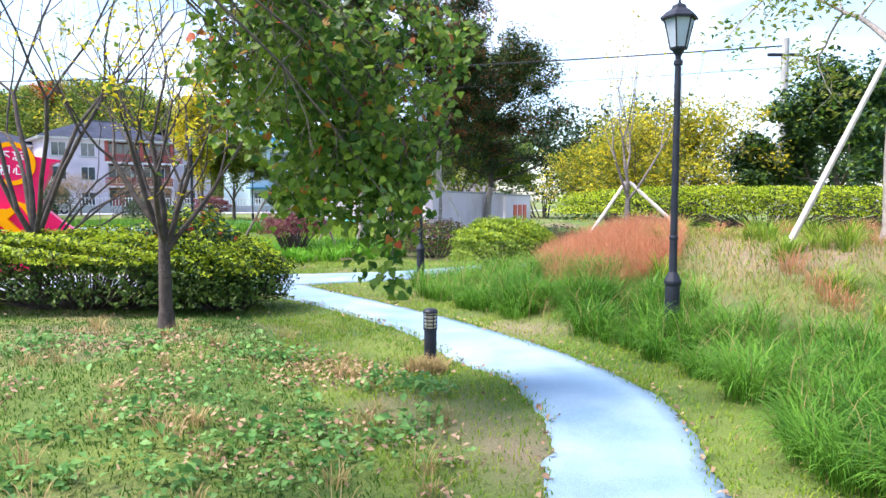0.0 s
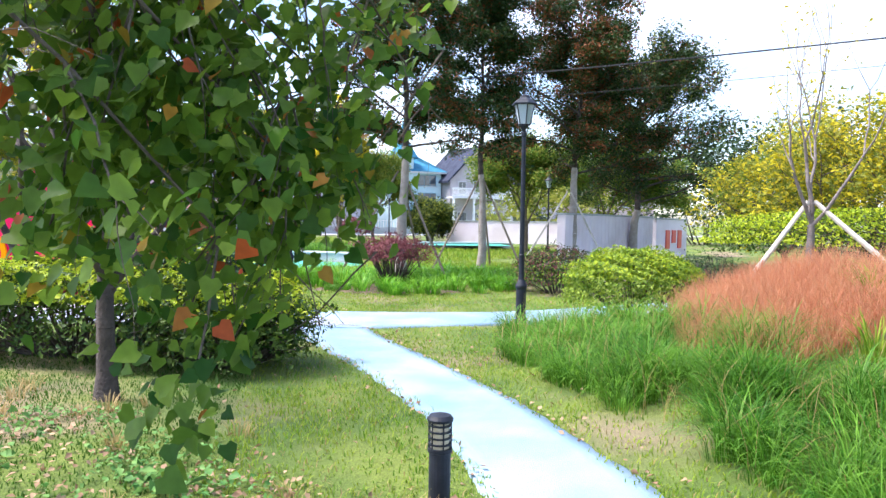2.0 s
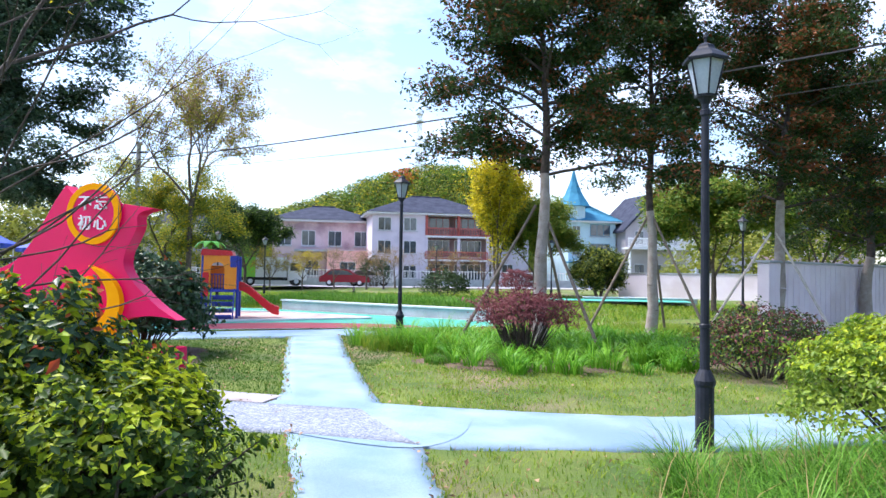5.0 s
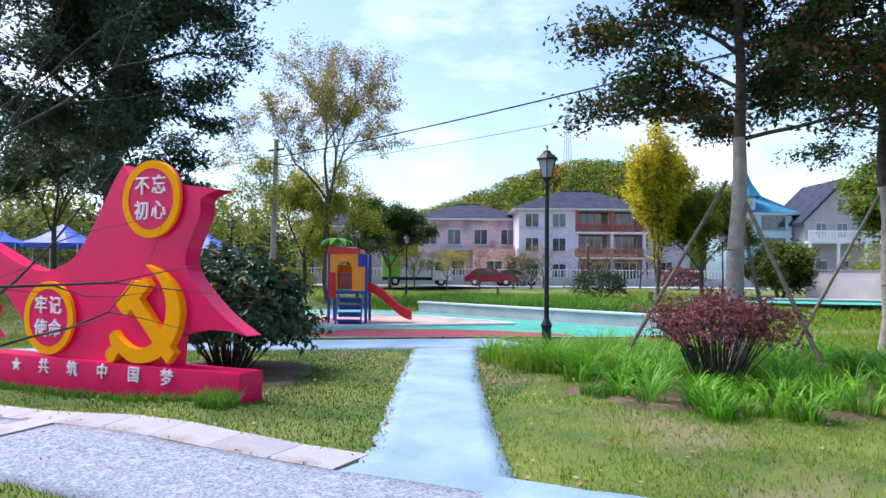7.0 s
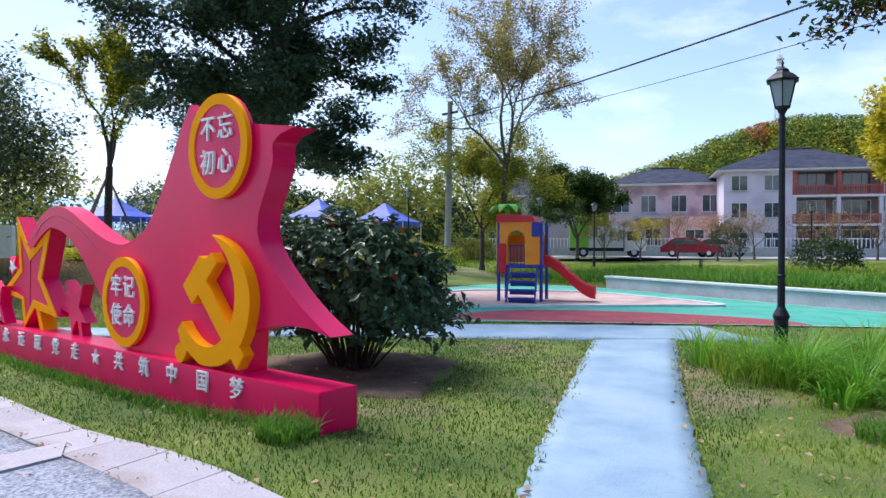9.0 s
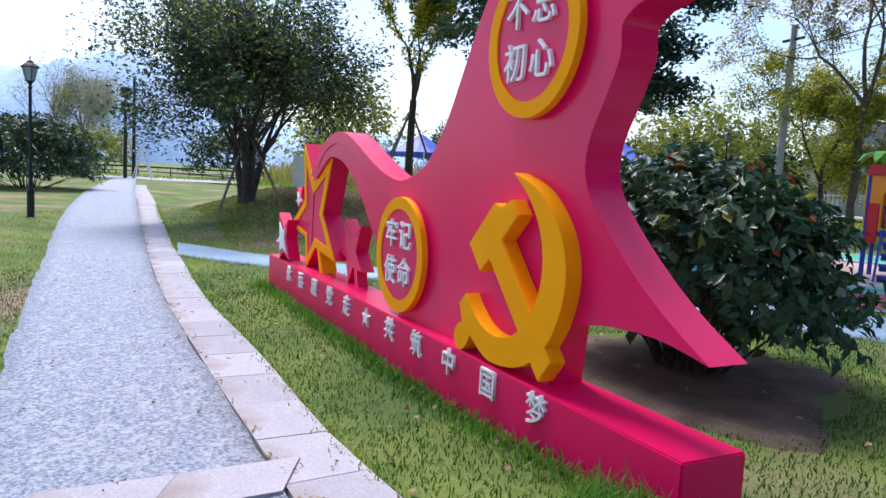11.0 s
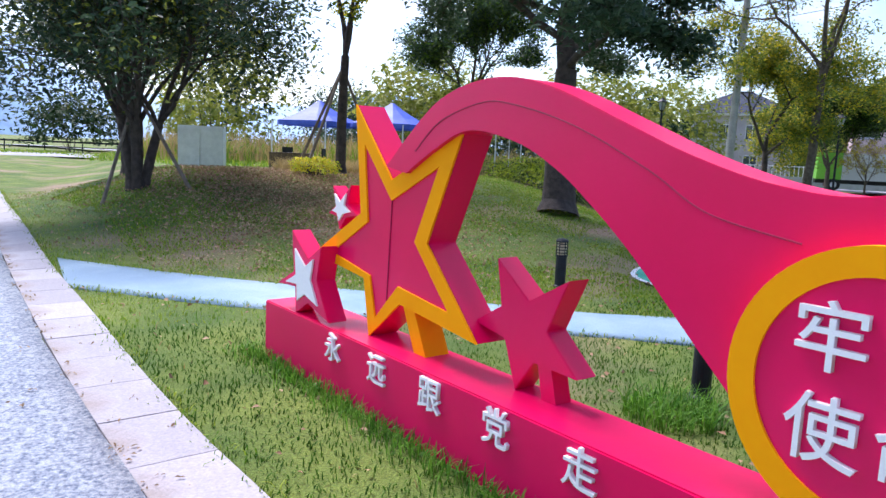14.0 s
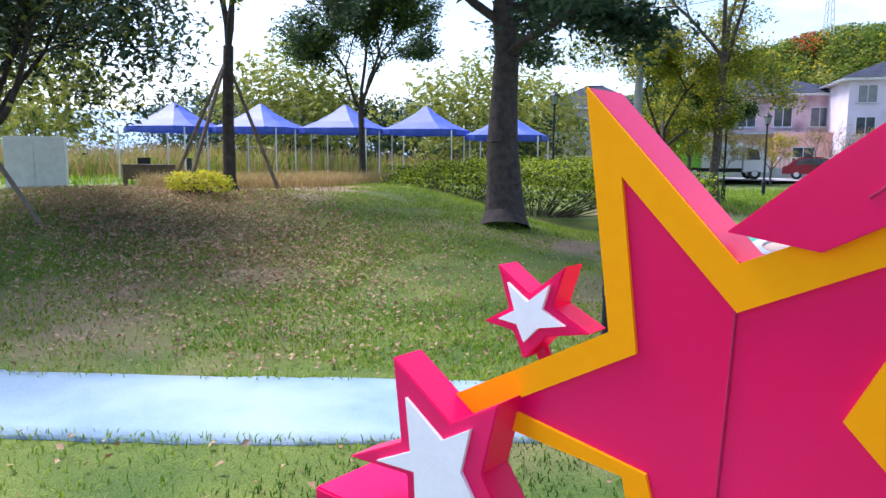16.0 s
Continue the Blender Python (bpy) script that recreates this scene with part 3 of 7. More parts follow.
def grow(r, start, direction, length, radius, depth, out, tips, splits=3, angle=0.5, up=0.15, shrink=0.72, wander=0.12, segs=4):
    """A limb of tapered segments that splits; collects segments and the twigs' points."""
    p, dv = np.array(start, float), np.array(direction, float)
    rad = radius
    for s in range(segs):
        dv = dv + r.normal(0, wander, 3) + np.array([0, 0, up * 0.25])
        dv /= np.linalg.norm(dv)
        q = p + dv * length / segs
        nr = rad * (0.9 if depth > 0 else 0.72)
        out.append((p, q, rad, nr))
        p, rad = q, nr
        if depth <= 1 or (depth == 2 and s >= 1) or (depth == 3 and s >= 2):
            tips.append((p, dv))
        if depth > 0 and s >= segs // 2 and s < segs - 1 and r.random() < 0.55:
            side = np.cross(dv, r.normal(0, 1, 3))
            side /= np.linalg.norm(side) + 1e-9
            nd = dv * math.cos(angle * 1.3) + side * math.sin(angle * 1.3)
            grow(r, p, nd, length * shrink * 0.8, rad * 0.55, depth - 1, out, tips, splits, angle, up, shrink, wander, segs)
    if depth > 0:
        ph = r.uniform(0, 6.28)
        for k in range(splits):
            side = np.cross(dv, np.array([math.cos(ph + k * 6.28 / splits), math.sin(ph + k * 6.28 / splits), 0.3]))
            side /= np.linalg.norm(side) + 1e-9
            an = angle * r.uniform(0.6, 1.3)
            nd = dv * math.cos(an) + side * math.sin(an)
            grow(r, p, nd, length * shrink * r.uniform(0.8, 1.2), rad * 0.68, depth - 1, out, tips, splits, angle, up, shrink, wander, segs)


def limbs_mesh(name, segs, material, parent, n=6, label=""):
    P0 = np.array([s[0] for s in segs])
    P1 = np.array([s[1] for s in segs])
    R0 = np.array([s[2] for s in segs])
    R1 = np.array([s[3] for s in segs])
    d = P1 - P0
    d /= np.linalg.norm(d, axis=1)[:, None] + 1e-9
    ref = np.where(np.abs(d[:, 2:3]) > 0.9, np.array([[1.0, 0, 0]]), np.array([[0, 0, 1.0]]))
    a = np.cross(d, ref)
    a /= np.linalg.norm(a, axis=1)[:, None] + 1e-9
    b = np.cross(d, a)
    v = []
    for P, R in ((P0, R0), (P1, R1)):
        for i in range(n):
            w = 2 * np.pi * i / n
            v.append(P + (a * math.cos(w) + b * math.sin(w)) * R[:, None])
    v = np.stack(v, 1)
    m = len(segs)
    base = np.arange(m)[:, None] * (2 * n)
    f = np.concatenate([base + np.array([i, (i + 1) % n, n + (i + 1) % n, n + i]) for i in range(n)], 1).reshape(-1, 4)
    return mesh_np(name, v.reshape(-1, 3), f, material, parent, label, smooth=True)


def make_tree(name, at, label, trunk_h, trunk_r, limb, depth, bark, leaf_mats, n_leaf, leaf_size, spread=0.3, seed=1, splits=3, angle=0.5, up=0.15, shrink=0.72,
              lean=(0, 0), stems=1, first=None, shape=0.5, category="tree", group="", wander=0.12, keep=None, droop=0.0):
    r = np.random.default_rng(seed)
    z0 = float(height(*at[:2])) if len(at) == 2 else at[2]
    root = empty(name, pose(at[0], at[1], z0), label, category, group)
    segs, tips = [], []
    for s in range(stems):
        d0 = np.array([lean[0], lean[1], 1.0])
        p = np.array([0, 0, -0.05])
        if stems > 1:
            w = 6.28 * s / stems + r.uniform(-0.4, 0.4)
            d0 = d0 + np.array([math.cos(w), math.sin(w), 0]) * r.uniform(0.12, 0.34)
            p = p + np.array([math.cos(w), math.sin(w), 0]) * trunk_r * 0.8
        d0 /= np.linalg.norm(d0)
        if s == 0 or stems > 1:
            flare = trunk_r * 1.45
            segs.append((p, p + d0 * 0.25, flare, trunk_r * 1.05))
            p = p + d0 * 0.25
        k = 5
        rad = trunk_r
        for i in range(k):
            d1 = d0 + r.normal(0, 0.035, 3)
            q = p + d1 * trunk_h / k
            segs.append((p, q, rad, rad * 0.95))
            p, rad = q, rad * 0.95
        nf = first or splits
        ph = r.uniform(0, 6.28)
        for j in range(nf):
            w = ph + 6.28 * j / nf
            an = angle * r.uniform(0.7, 1.25)
            nd = d0 * math.cos(an) + np.array([math.cos(w), math.sin(w), 0]) * math.sin(an)
            grow(r, p - d0 * trunk_h * 0.06 * j, nd, limb * r.uniform(0.8, 1.15), rad * 0.62, depth, segs, tips, splits, angle, up, shrink, wander)
        grow(r, p, d0, limb, rad * 0.7, depth, segs, tips, splits, angle, up, shrink, wander)
    limbs_mesh("trunk", segs, bark, root, label="branching trunk")
    T = np.array([t[0] for t in tips])
    D = np.array([t[1] for t in tips])
    tot = sum(w for _, w in leaf_mats) or 1
    if n_leaf:
        for j, (mt, w) in enumerate(leaf_mats):
            n = int(n_leaf * 2.3 * w / tot)
            idx = r.integers(0, len(T), n)
            if keep is not None:
                idx = idx[keep(T[idx], j, r)]
            c = T[idx] + D[idx] * r.uniform(-0.4, 0.35, len(idx))[:, None] * limb * 0.22 + np.clip(r.normal(0, 1, (len(idx), 3)), -1.5, 1.5) * spread * (0.5, 0.5, 0.36)
            c[:, 2] -= np.abs(r.normal(0, droop, len(idx))) if droop else 0
            c[:, 2] = np.maximum(c[:, 2], 0.25)
            nr = np.column_stack([r.normal(0, 0.5, len(idx)), r.normal(0, 0.5, len(idx)), np.ones(len(idx))])
            v, f = leaves_arrays(c, nr, leaf_size * 1.25, r, shape)
            mesh_np("crown", v, f, mt, root)
    return root


def make_elm(at, label, h, trunk_r, reach, z0, seed, leaf_mats, n_leaf, leaf_size, pale=3.0, low=(), group="elm trees", name="elm_tree", bark="palebark", puff=0.17, n=42):
    """A straight trunk that runs up through a crown of layered side branches."""
    r = np.random.default_rng(seed)
    root = empty(name, pose(at[0], at[1], float(height(*at))), label, "tree", group)
    zs = [-0.05, 0.2] + list(np.linspace(0.7, h, 16))
    ax = np.cumsum(r.normal(0, 0.035, (len(zs), 2)), 0)
    ax -= ax[0]
    pts = [np.array((a[0], a[1], z)) for a, z in zip(ax, zs)]
    rad = [trunk_r * 1.35, trunk_r * 1.05] + [trunk_r * max(0.08, 1 - 0.35 * min(1, z / pale) - 0.6 * max(0, z - pale) / (h - pale)) for z in zs[2:]]
    trunk = [(pts[i], pts[i + 1], rad[i], rad[i + 1]) for i in range(len(zs) - 1)]
    cut = next(i for i, z in enumerate(zs) if z >= pale)
    limbs_mesh("trunk", trunk[:cut], M[bark], root, 10, "lower trunk")
    segs, tips = list(trunk[cut:]), []
    for i in range(n):
        z = z0 + (h - 0.5 - z0) * (i / (n - 1)) ** 0.9
        c = np.array((np.interp(z, zs, ax[:, 0]), np.interp(z, zs, ax[:, 1]), z))
        w = 2.4 * i + r.uniform(-0.4, 0.4)
        el = r.uniform(0.25, 0.75) if i > 3 else r.uniform(0.1, 0.4)
        L = reach * (1 - 0.5 * (z - z0) / (h - z0)) * r.uniform(0.45, 1.4)
        grow(r, c, (math.cos(w) * math.cos(el), math.sin(w) * math.cos(el), math.sin(el)), L * 0.52, trunk_r * 0.24, 2, segs, tips, 2, 0.5, -0.02, 0.62, 0.11)
    for w, L in low:
        c = np.array((0.0, 0.0, z0 + 0.35))
        grow(r, c, (math.cos(w), math.sin(w), 0.28), L * 0.55, trunk_r * 0.22, 2, segs, tips, 2, 0.35, 0.0, 0.6, 0.08)
    limbs_mesh("branch", segs, M["darkbark"], root, 6, "dark branches")
    T, D = np.array([t[0] for t in tips]), np.array([t[1] for t in tips])
    tot = sum(w for _, w in leaf_mats)
    for mt, w in leaf_mats:
        k = int(n_leaf * w / tot)
        clump = r.permutation(len(T))[:max(30, int(len(T) * (1.0 if w > tot * 0.5 else 0.25)))]
        idx = clump[r.integers(0, len(clump), k)]
        c = T[idx] + D[idx] * r.uniform(-0.2, 0.15, k)[:, None] + np.clip(r.normal(0, 1, (k, 3)), -1.7, 1.7) * (puff, puff, puff * 0.42)
        nr = np.column_stack([r.normal(0, 0.5, k), r.normal(0, 0.5, k), np.ones(k)])
        v, f = leaves_arrays(c, nr, leaf_size, r, 0.5)
        mesh_np("crown", v, f, mt, root)
    return root


def make_bush(name, at, radii, label, leaf_mats, n, leaf_size, seed=1, lump=0.18, category="shrub", shape=0.5, flat=0.0, rot=0.0, core=0.8, group="", twigs=30, power=2.0, stem_h=0.0):
    """A leafy bush: an uneven shell and inside of many leaves over twigs."""
    r = np.random.default_rng(seed)
    root = empty(name, pose(at[0], at[1], float(height(*at)), 0, 0, rot), label, category, group)
    k = np.array(radii, float)
    ph = r.uniform(0, 6.28, (6, 3))

    def shell(n):
        d = r.normal(0, 1, (n, 3))
        d /= np.linalg.norm(d, axis=1)[:, None]
        d[:, 2] = np.where(d[:, 2] < -0.35, -d[:, 2], d[:, 2])
        q = (np.abs(d) ** power).sum(1) ** (-1 / power)
        lum = 1 + lump * sum(np.sin(d @ p * (1.5 + i) + p[0]) for i, p in enumerate(ph)) / 2.2
        return d, d * (q * lum)[:, None]
    for j, (mt, w, low, high) in enumerate(leaf_mats):
        m = int(n * w)
        d, s = shell(m)
        depth = 1 - np.abs(r.normal(0, 0.12, m))
        c = s * depth[:, None]
        ok = (c[:, 2] > low) & (c[:, 2] < high + r.normal(0, 0.08, m))
        c, d = c[ok] * k, d[ok] / k
        c[:, 2] = np.maximum(c[:, 2] + k[2] * 0.62 + stem_h, 0.04)
        d[:, 2] = np.abs(d[:, 2]) + 0.25
        v, f = leaves_arrays(c, d / np.linalg.norm(d, axis=1)[:, None], leaf_size, r, shape)
        mesh_np("foliage", v, f, mt, root)
    segs = []
    for i in range(twigs):
        d, s = shell(1)
        e = s[0] * k * 0.92 + np.array([0, 0, k[2] * 0.62 + stem_h])
        e[2] = max(e[2], 0.15)
        b = np.array([e[0] * 0.25, e[1] * 0.25, 0.0])
        m1 = b + (e - b) * 0.5 + r.normal(0, 0.05, 3) + np.array([0, 0, 0.06])
        segs += [(b, m1, 0.014 * max(1, k[2]), 0.009), (m1, e, 0.009, 0.004)]
    limbs_mesh("branchwork", segs, M["darkbark"], root, 4)
    return root


def scatter(poly, density, seed, avoid=True):
    r = np.random.default_rng(seed)
    poly = np.asarray(poly, float)
    lo, hi = poly.min(0), poly.max(0)
    n = int(density * np.prod(hi - lo))
    x, y = r.uniform(lo[0], hi[0], n), r.uniform(lo[1], hi[1], n)
    ok = inside(poly, x, y)
    if avoid:
        ok &= ~on_path(x, y)
    return x[ok], y[ok]


# ---- the red emblem sculpture ----
EM = pose(-7.52, 14.50, 0.0, 0, 0, 13.43)
emblem = empty("emblem_sculpture", EM, "large red painted flag-shaped sculpture with yellow emblem and white characters", "sculpture")


def eb():
    return bmesh.new()


def flip(pts):
    """The sculpture is drawn with s running along its length; its own x axis runs the other way."""
    return [(-s, z) for s, z in pts]


def text_mesh(chars, size, depth, name, material, parent, at, rot=(90, 0, 0)):
    cu = bpy.data.curves.new(name, "FONT")
    cu.body, cu.size, cu.extrude, cu.align_x, cu.align_y = chars, size, depth, "CENTER", "CENTER"
    cu.offset = size * 0.004
    tmp = bpy.data.objects.new(name, cu)
    scene.collection.objects.link(tmp)
    dg = bpy.context.evaluated_depsgraph_get()
    me = bpy.data.meshes.new_from_object(tmp.evaluated_get(dg))
    bpy.data.objects.remove(tmp)
    bpy.data.curves.remove(cu)
    me.materials.clear()
    me.materials.append(material)
    ob = new(name, me)
    ob.parent = parent
    ob.matrix_local = pose(*at, *rot)
    return ob


def star_pts(cs, cz, ro, ri, turn=0.0):
    return [(cs + (ro if i % 2 == 0 else ri) * math.sin(turn + math.pi * i / 5), cz + (ro if i % 2 == 0 else ri) * math.cos(turn + math.pi * i / 5)) for i in range(10)]


bm = eb()
box(bm, -6.69, 0.0, -0.02, 0.25, 0.36, 0.40)
plinth = part("plinth", bm, M["red"], emblem, bevel=0.008)
CHARS = "\u68a6\u56fd\u4e2d\u7b51\u5171\u2605\u8d70\u515a\u8ddf\u8fdc\u6c38"
for i, ch in enumerate(CHARS):
    s = 0.74 + 0.494 * i
    if ch == "\u2605":
        bm = eb()
        prism(bm, flip(star_pts(s, 0.285, 0.085, 0.035)), -0.022, 0.002)
        part("plinth_star", bm, M["white"], plinth)
    else:
        text_mesh(ch, 0.185, 0.011, "character", M["white"], plinth, (-s, -0.009, 0.285))
up_edge = [(0.15, 2.31), (0.50, 2.36), (0.80, 2.40), (1.15, 2.44), (1.45, 2.52), (1.60, 2.65), (1.75, 2.46), (1.96, 2.13), (2.16, 1.83), (2.43, 1.56), (2.80, 1.432), (3.09, 1.443), (3.40, 1.525), (3.72, 1.648), (4.075, 1.785), (4.36, 1.845), (4.637, 1.828), (4.886, 1.748), (5.10, 1.60), (5.33, 1.41)]
lo_edge = [(5.13, 1.38), (4.88, 1.515), (4.62, 1.608), (4.29, 1.558), (4.04, 1.45), (3.83, 1.31), (3.64, 1.16), (3.455, 0.99), (3.27, 0.815), (2.95, 0.52), (2.77, 0.39)]
right = [(s_ + 0.05, z_) for s_, z_ in [(0.75, 0.39), (0.72, 0.72), (0.35, 0.805), (0.0, 0.82), (-0.30, 0.775), (-0.03, 0.93), (0.20, 1.10), (0.45, 1.33), (0.56, 1.50), (0.55, 1.68), (0.45, 1.88), (0.37, 2.06), (0.37, 2.20), (0.28, 2.27)]]
sil = smooth_line(up_edge[:6], 5)[:-1] + smooth_line(up_edge[5:], 6) + smooth_line(lo_edge, 6) + smooth_line(right[:2], 1)[:-1] + smooth_line(right[1:5], 5)[:-1] + smooth_line(right[4:], 6)
bm = eb()
prism(bm, flip(sil), 0.10, 0.32)
panel = part("flag_panel", bm, M["red"], emblem, bevel=0.006)
# seams welded in the panel's sheet
seam = smooth_line([(5.05, 1.50), (4.85, 1.65), (4.55, 1.735), (4.33, 1.725), (3.957, 1.63), (3.58, 1.468), (3.33, 1.335), (3.0, 1.27)], 8)
bm = eb()
for (s0, z0), (s1, z1) in zip(seam, seam[1:]):
    tube(bm, (-s0, 0.099, z0), (-s1, 0.099, z1), 0.0035, n=5)
part("seam", bm, M["seam"], panel)


def roundel(cs, cz, r, chars, size):
    bm = eb()
    lathe(bm, [(r, -0.035), (r, 0.035)], 56)
    bmesh.ops.transform(bm, verts=bm.verts, matrix=pose(-cs, 0.082, cz, 90, 0, 0))
    body = part("roundel", bm, M["red"], emblem, bevel=0.004)
    bm = eb()
    n = 56
    ri = r * 0.80
    for y0, y1 in ((0.036, 0.08),):
        A = [[bm.verts.new((-cs + q * math.cos(2 * math.pi * i / n), y, cz + q * math.sin(2 * math.pi * i / n))) for i in range(n)] for q, y in ((r * 1.006, y1), (r * 1.006, y0), (ri, y0), (ri, y1))]
        for a, b in zip(A, A[1:]):
            for i in range(n):
                bm.faces.new((a[i], a[(i + 1) % n], b[(i + 1) % n], b[i]))
    part("ring", bm, M["yellow"], body)
    for k, ch in enumerate(chars):
        text_mesh(ch, size, 0.012, "character", M["white"], body, (-cs - size * 0.56 + size * 1.12 * (k % 2), 0.038, cz + size * 0.62 - size * 1.24 * (k // 2)))


roundel(1.09, 2.235, 0.428, "\u4e0d\u5fd8\u521d\u5fc3", 0.225)
roundel(2.73, 0.865, 0.433, "\u7262\u8bb0\u4f7f\u547d", 0.225)

# hammer and sickle, raised yellow sheet
hs = [(1.568, 1.075), (1.30, 1.335), (1.21, 1.318), (1.115, 1.365), (1.036, 1.28), (1.19, 1.13), (0.66, 0.56), (0.76, 0.435), (1.315, 1.005), (1.415, 0.92)]
bm = eb()
prism(bm, flip(hs), 0.0, 0.102)
part("hammer", bm, M["yellow"], emblem, "yellow raised hammer shape", bevel=0.006)
outer = smooth_line([(1.115, 1.51), (0.86, 1.42), (0.66, 1.23), (0.585, 1.00), (0.645, 0.75), (0.79, 0.56), (1.0, 0.45), (1.25, 0.42), (1.38, 0.455), (1.50, 0.52)], 5)
knob = smooth_line([(1.545, 0.45), (1.60, 0.407), (1.665, 0.42), (1.705, 0.48), (1.68, 0.545), (1.61, 0.585)], 4)
inner = smooth_line([(1.58, 0.765), (1.49, 0.68), (1.36, 0.605), (1.20, 0.58), (1.04, 0.62), (0.92, 0.72), (0.82, 0.87), (0.79, 1.04), (0.83, 1.21), (0.94, 1.37), (1.115, 1.51)], 5)
bm = eb()
prism(bm, flip(outer + knob + [(1.655, 0.695)] + inner[:-1]), 0.004, 0.102)
part("sickle", bm, M["yellow"], emblem, "yellow raised sickle shape", bevel=0.005)


def leaning_star(pts, y0, y1, name, inset, border, label, inner_pts=None):
    """A star given by its ten corners, outer and inner in turn."""
    cs, cz = sum(p[0] for p in pts) / 10, sum(p[1] for p in pts) / 10
    bm = eb()
    prism(bm, flip(pts), y0, y1)
    st = part(name, bm, M["red"], emblem, label, bevel=0.004)
    i = inner_pts or [((s - cs) * inset + cs, (z - cz) * inset + cz) for s, z in pts]
    bm = eb()
    if border == "ring":
        A = [[bm.verts.new((-s, y, z)) for s, z in p] for p, y in ((pts, y0 + 0.001), (pts, y0 - 0.012), (i, y0 - 0.012), (i, y0 + 0.001))]
        for a, b in zip(A, A[1:]):
            for k in range(10):
                bm.faces.new((a[k], a[(k + 1) % 10], b[(k + 1) % 10], b[k]))
        part("border", bm, M["yellow"], st, "yellow border")
    elif border == "white":
        prism(bm, flip(i), y0 - 0.012, y0 + 0.002)
        part("white_star", bm, M["white"], st, "white inner star")
    return st


bigs = leaning_star([(5.72, 1.76), (5.31, 1.335), (4.69, 1.62), (4.96, 1.02), (4.52, 0.58), (5.19, 0.65), (5.50, 0.395), (5.575, 0.735), (6.21, 0.80), (5.63, 1.12)], 0.14, 0.33, "star", 0.70, "ring", "big red star with yellow border",
                    [(5.61, 1.53), (5.305, 1.22), (4.88, 1.425), (5.07, 1.015), (4.75, 0.69), (5.215, 0.745), (5.44, 0.52), (5.51, 0.76), (5.97, 0.84), (5.55, 1.075)])
bm = eb()
prism(bm, flip([(5.10, 0.68), (4.95, 0.395), (5.06, 0.395), (5.19, 0.66)]), 0.15, 0.31)
part("star_leg", bm, M["yellow"], emblem, "yellow leg of the big star")
bm = eb()
tube(bm, (-5.31, 0.137, 1.22), (-5.335, 0.137, 0.62), 0.0035, n=5)
part("seam", bm, M["seam"], bigs)
leaning_star([(4.49, 1.01), (4.26, 0.84), (4.02, 0.975), (4.135, 0.72), (3.94, 0.55), (4.205, 0.56), (4.32, 0.395), (4.41, 0.63), (4.64, 0.665), (4.445, 0.78)], 0.21, 0.34, "small_star", 0.5, "", "plain red star")
bm = eb()
prism(bm, flip([(4.12, 0.62), (4.06, 0.395), (4.15, 0.395), (4.20, 0.62)]), 0.22, 0.32)
part("small_star_leg", bm, M["red"], emblem)
leaning_star([(6.315, 0.947), (6.075, 0.787), (5.90, 0.888), (5.955, 0.662), (5.79, 0.42), (6.075, 0.492), (6.245, 0.395), (6.255, 0.572), (6.525, 0.555), (6.28, 0.672)], 0.015, 0.15, "small_star", 0.62, "white", "red star with white inner star")
leaning_star([(6.003, 1.262), (5.888, 1.185), (5.772, 1.279), (5.81, 1.16), (5.69, 1.10), (5.828, 1.07), (5.905, 0.99), (5.945, 1.07), (6.052, 1.082), (5.96, 1.135)], 0.14, 0.24, "small_star", 0.62, "white", "small red star with white inner star")
bm = eb()
tube(bm, (-5.90, 0.22, 1.03), (-5.80, 0.23, 0.80), 0.022)
part("star_bracket", bm, M["red"], emblem)


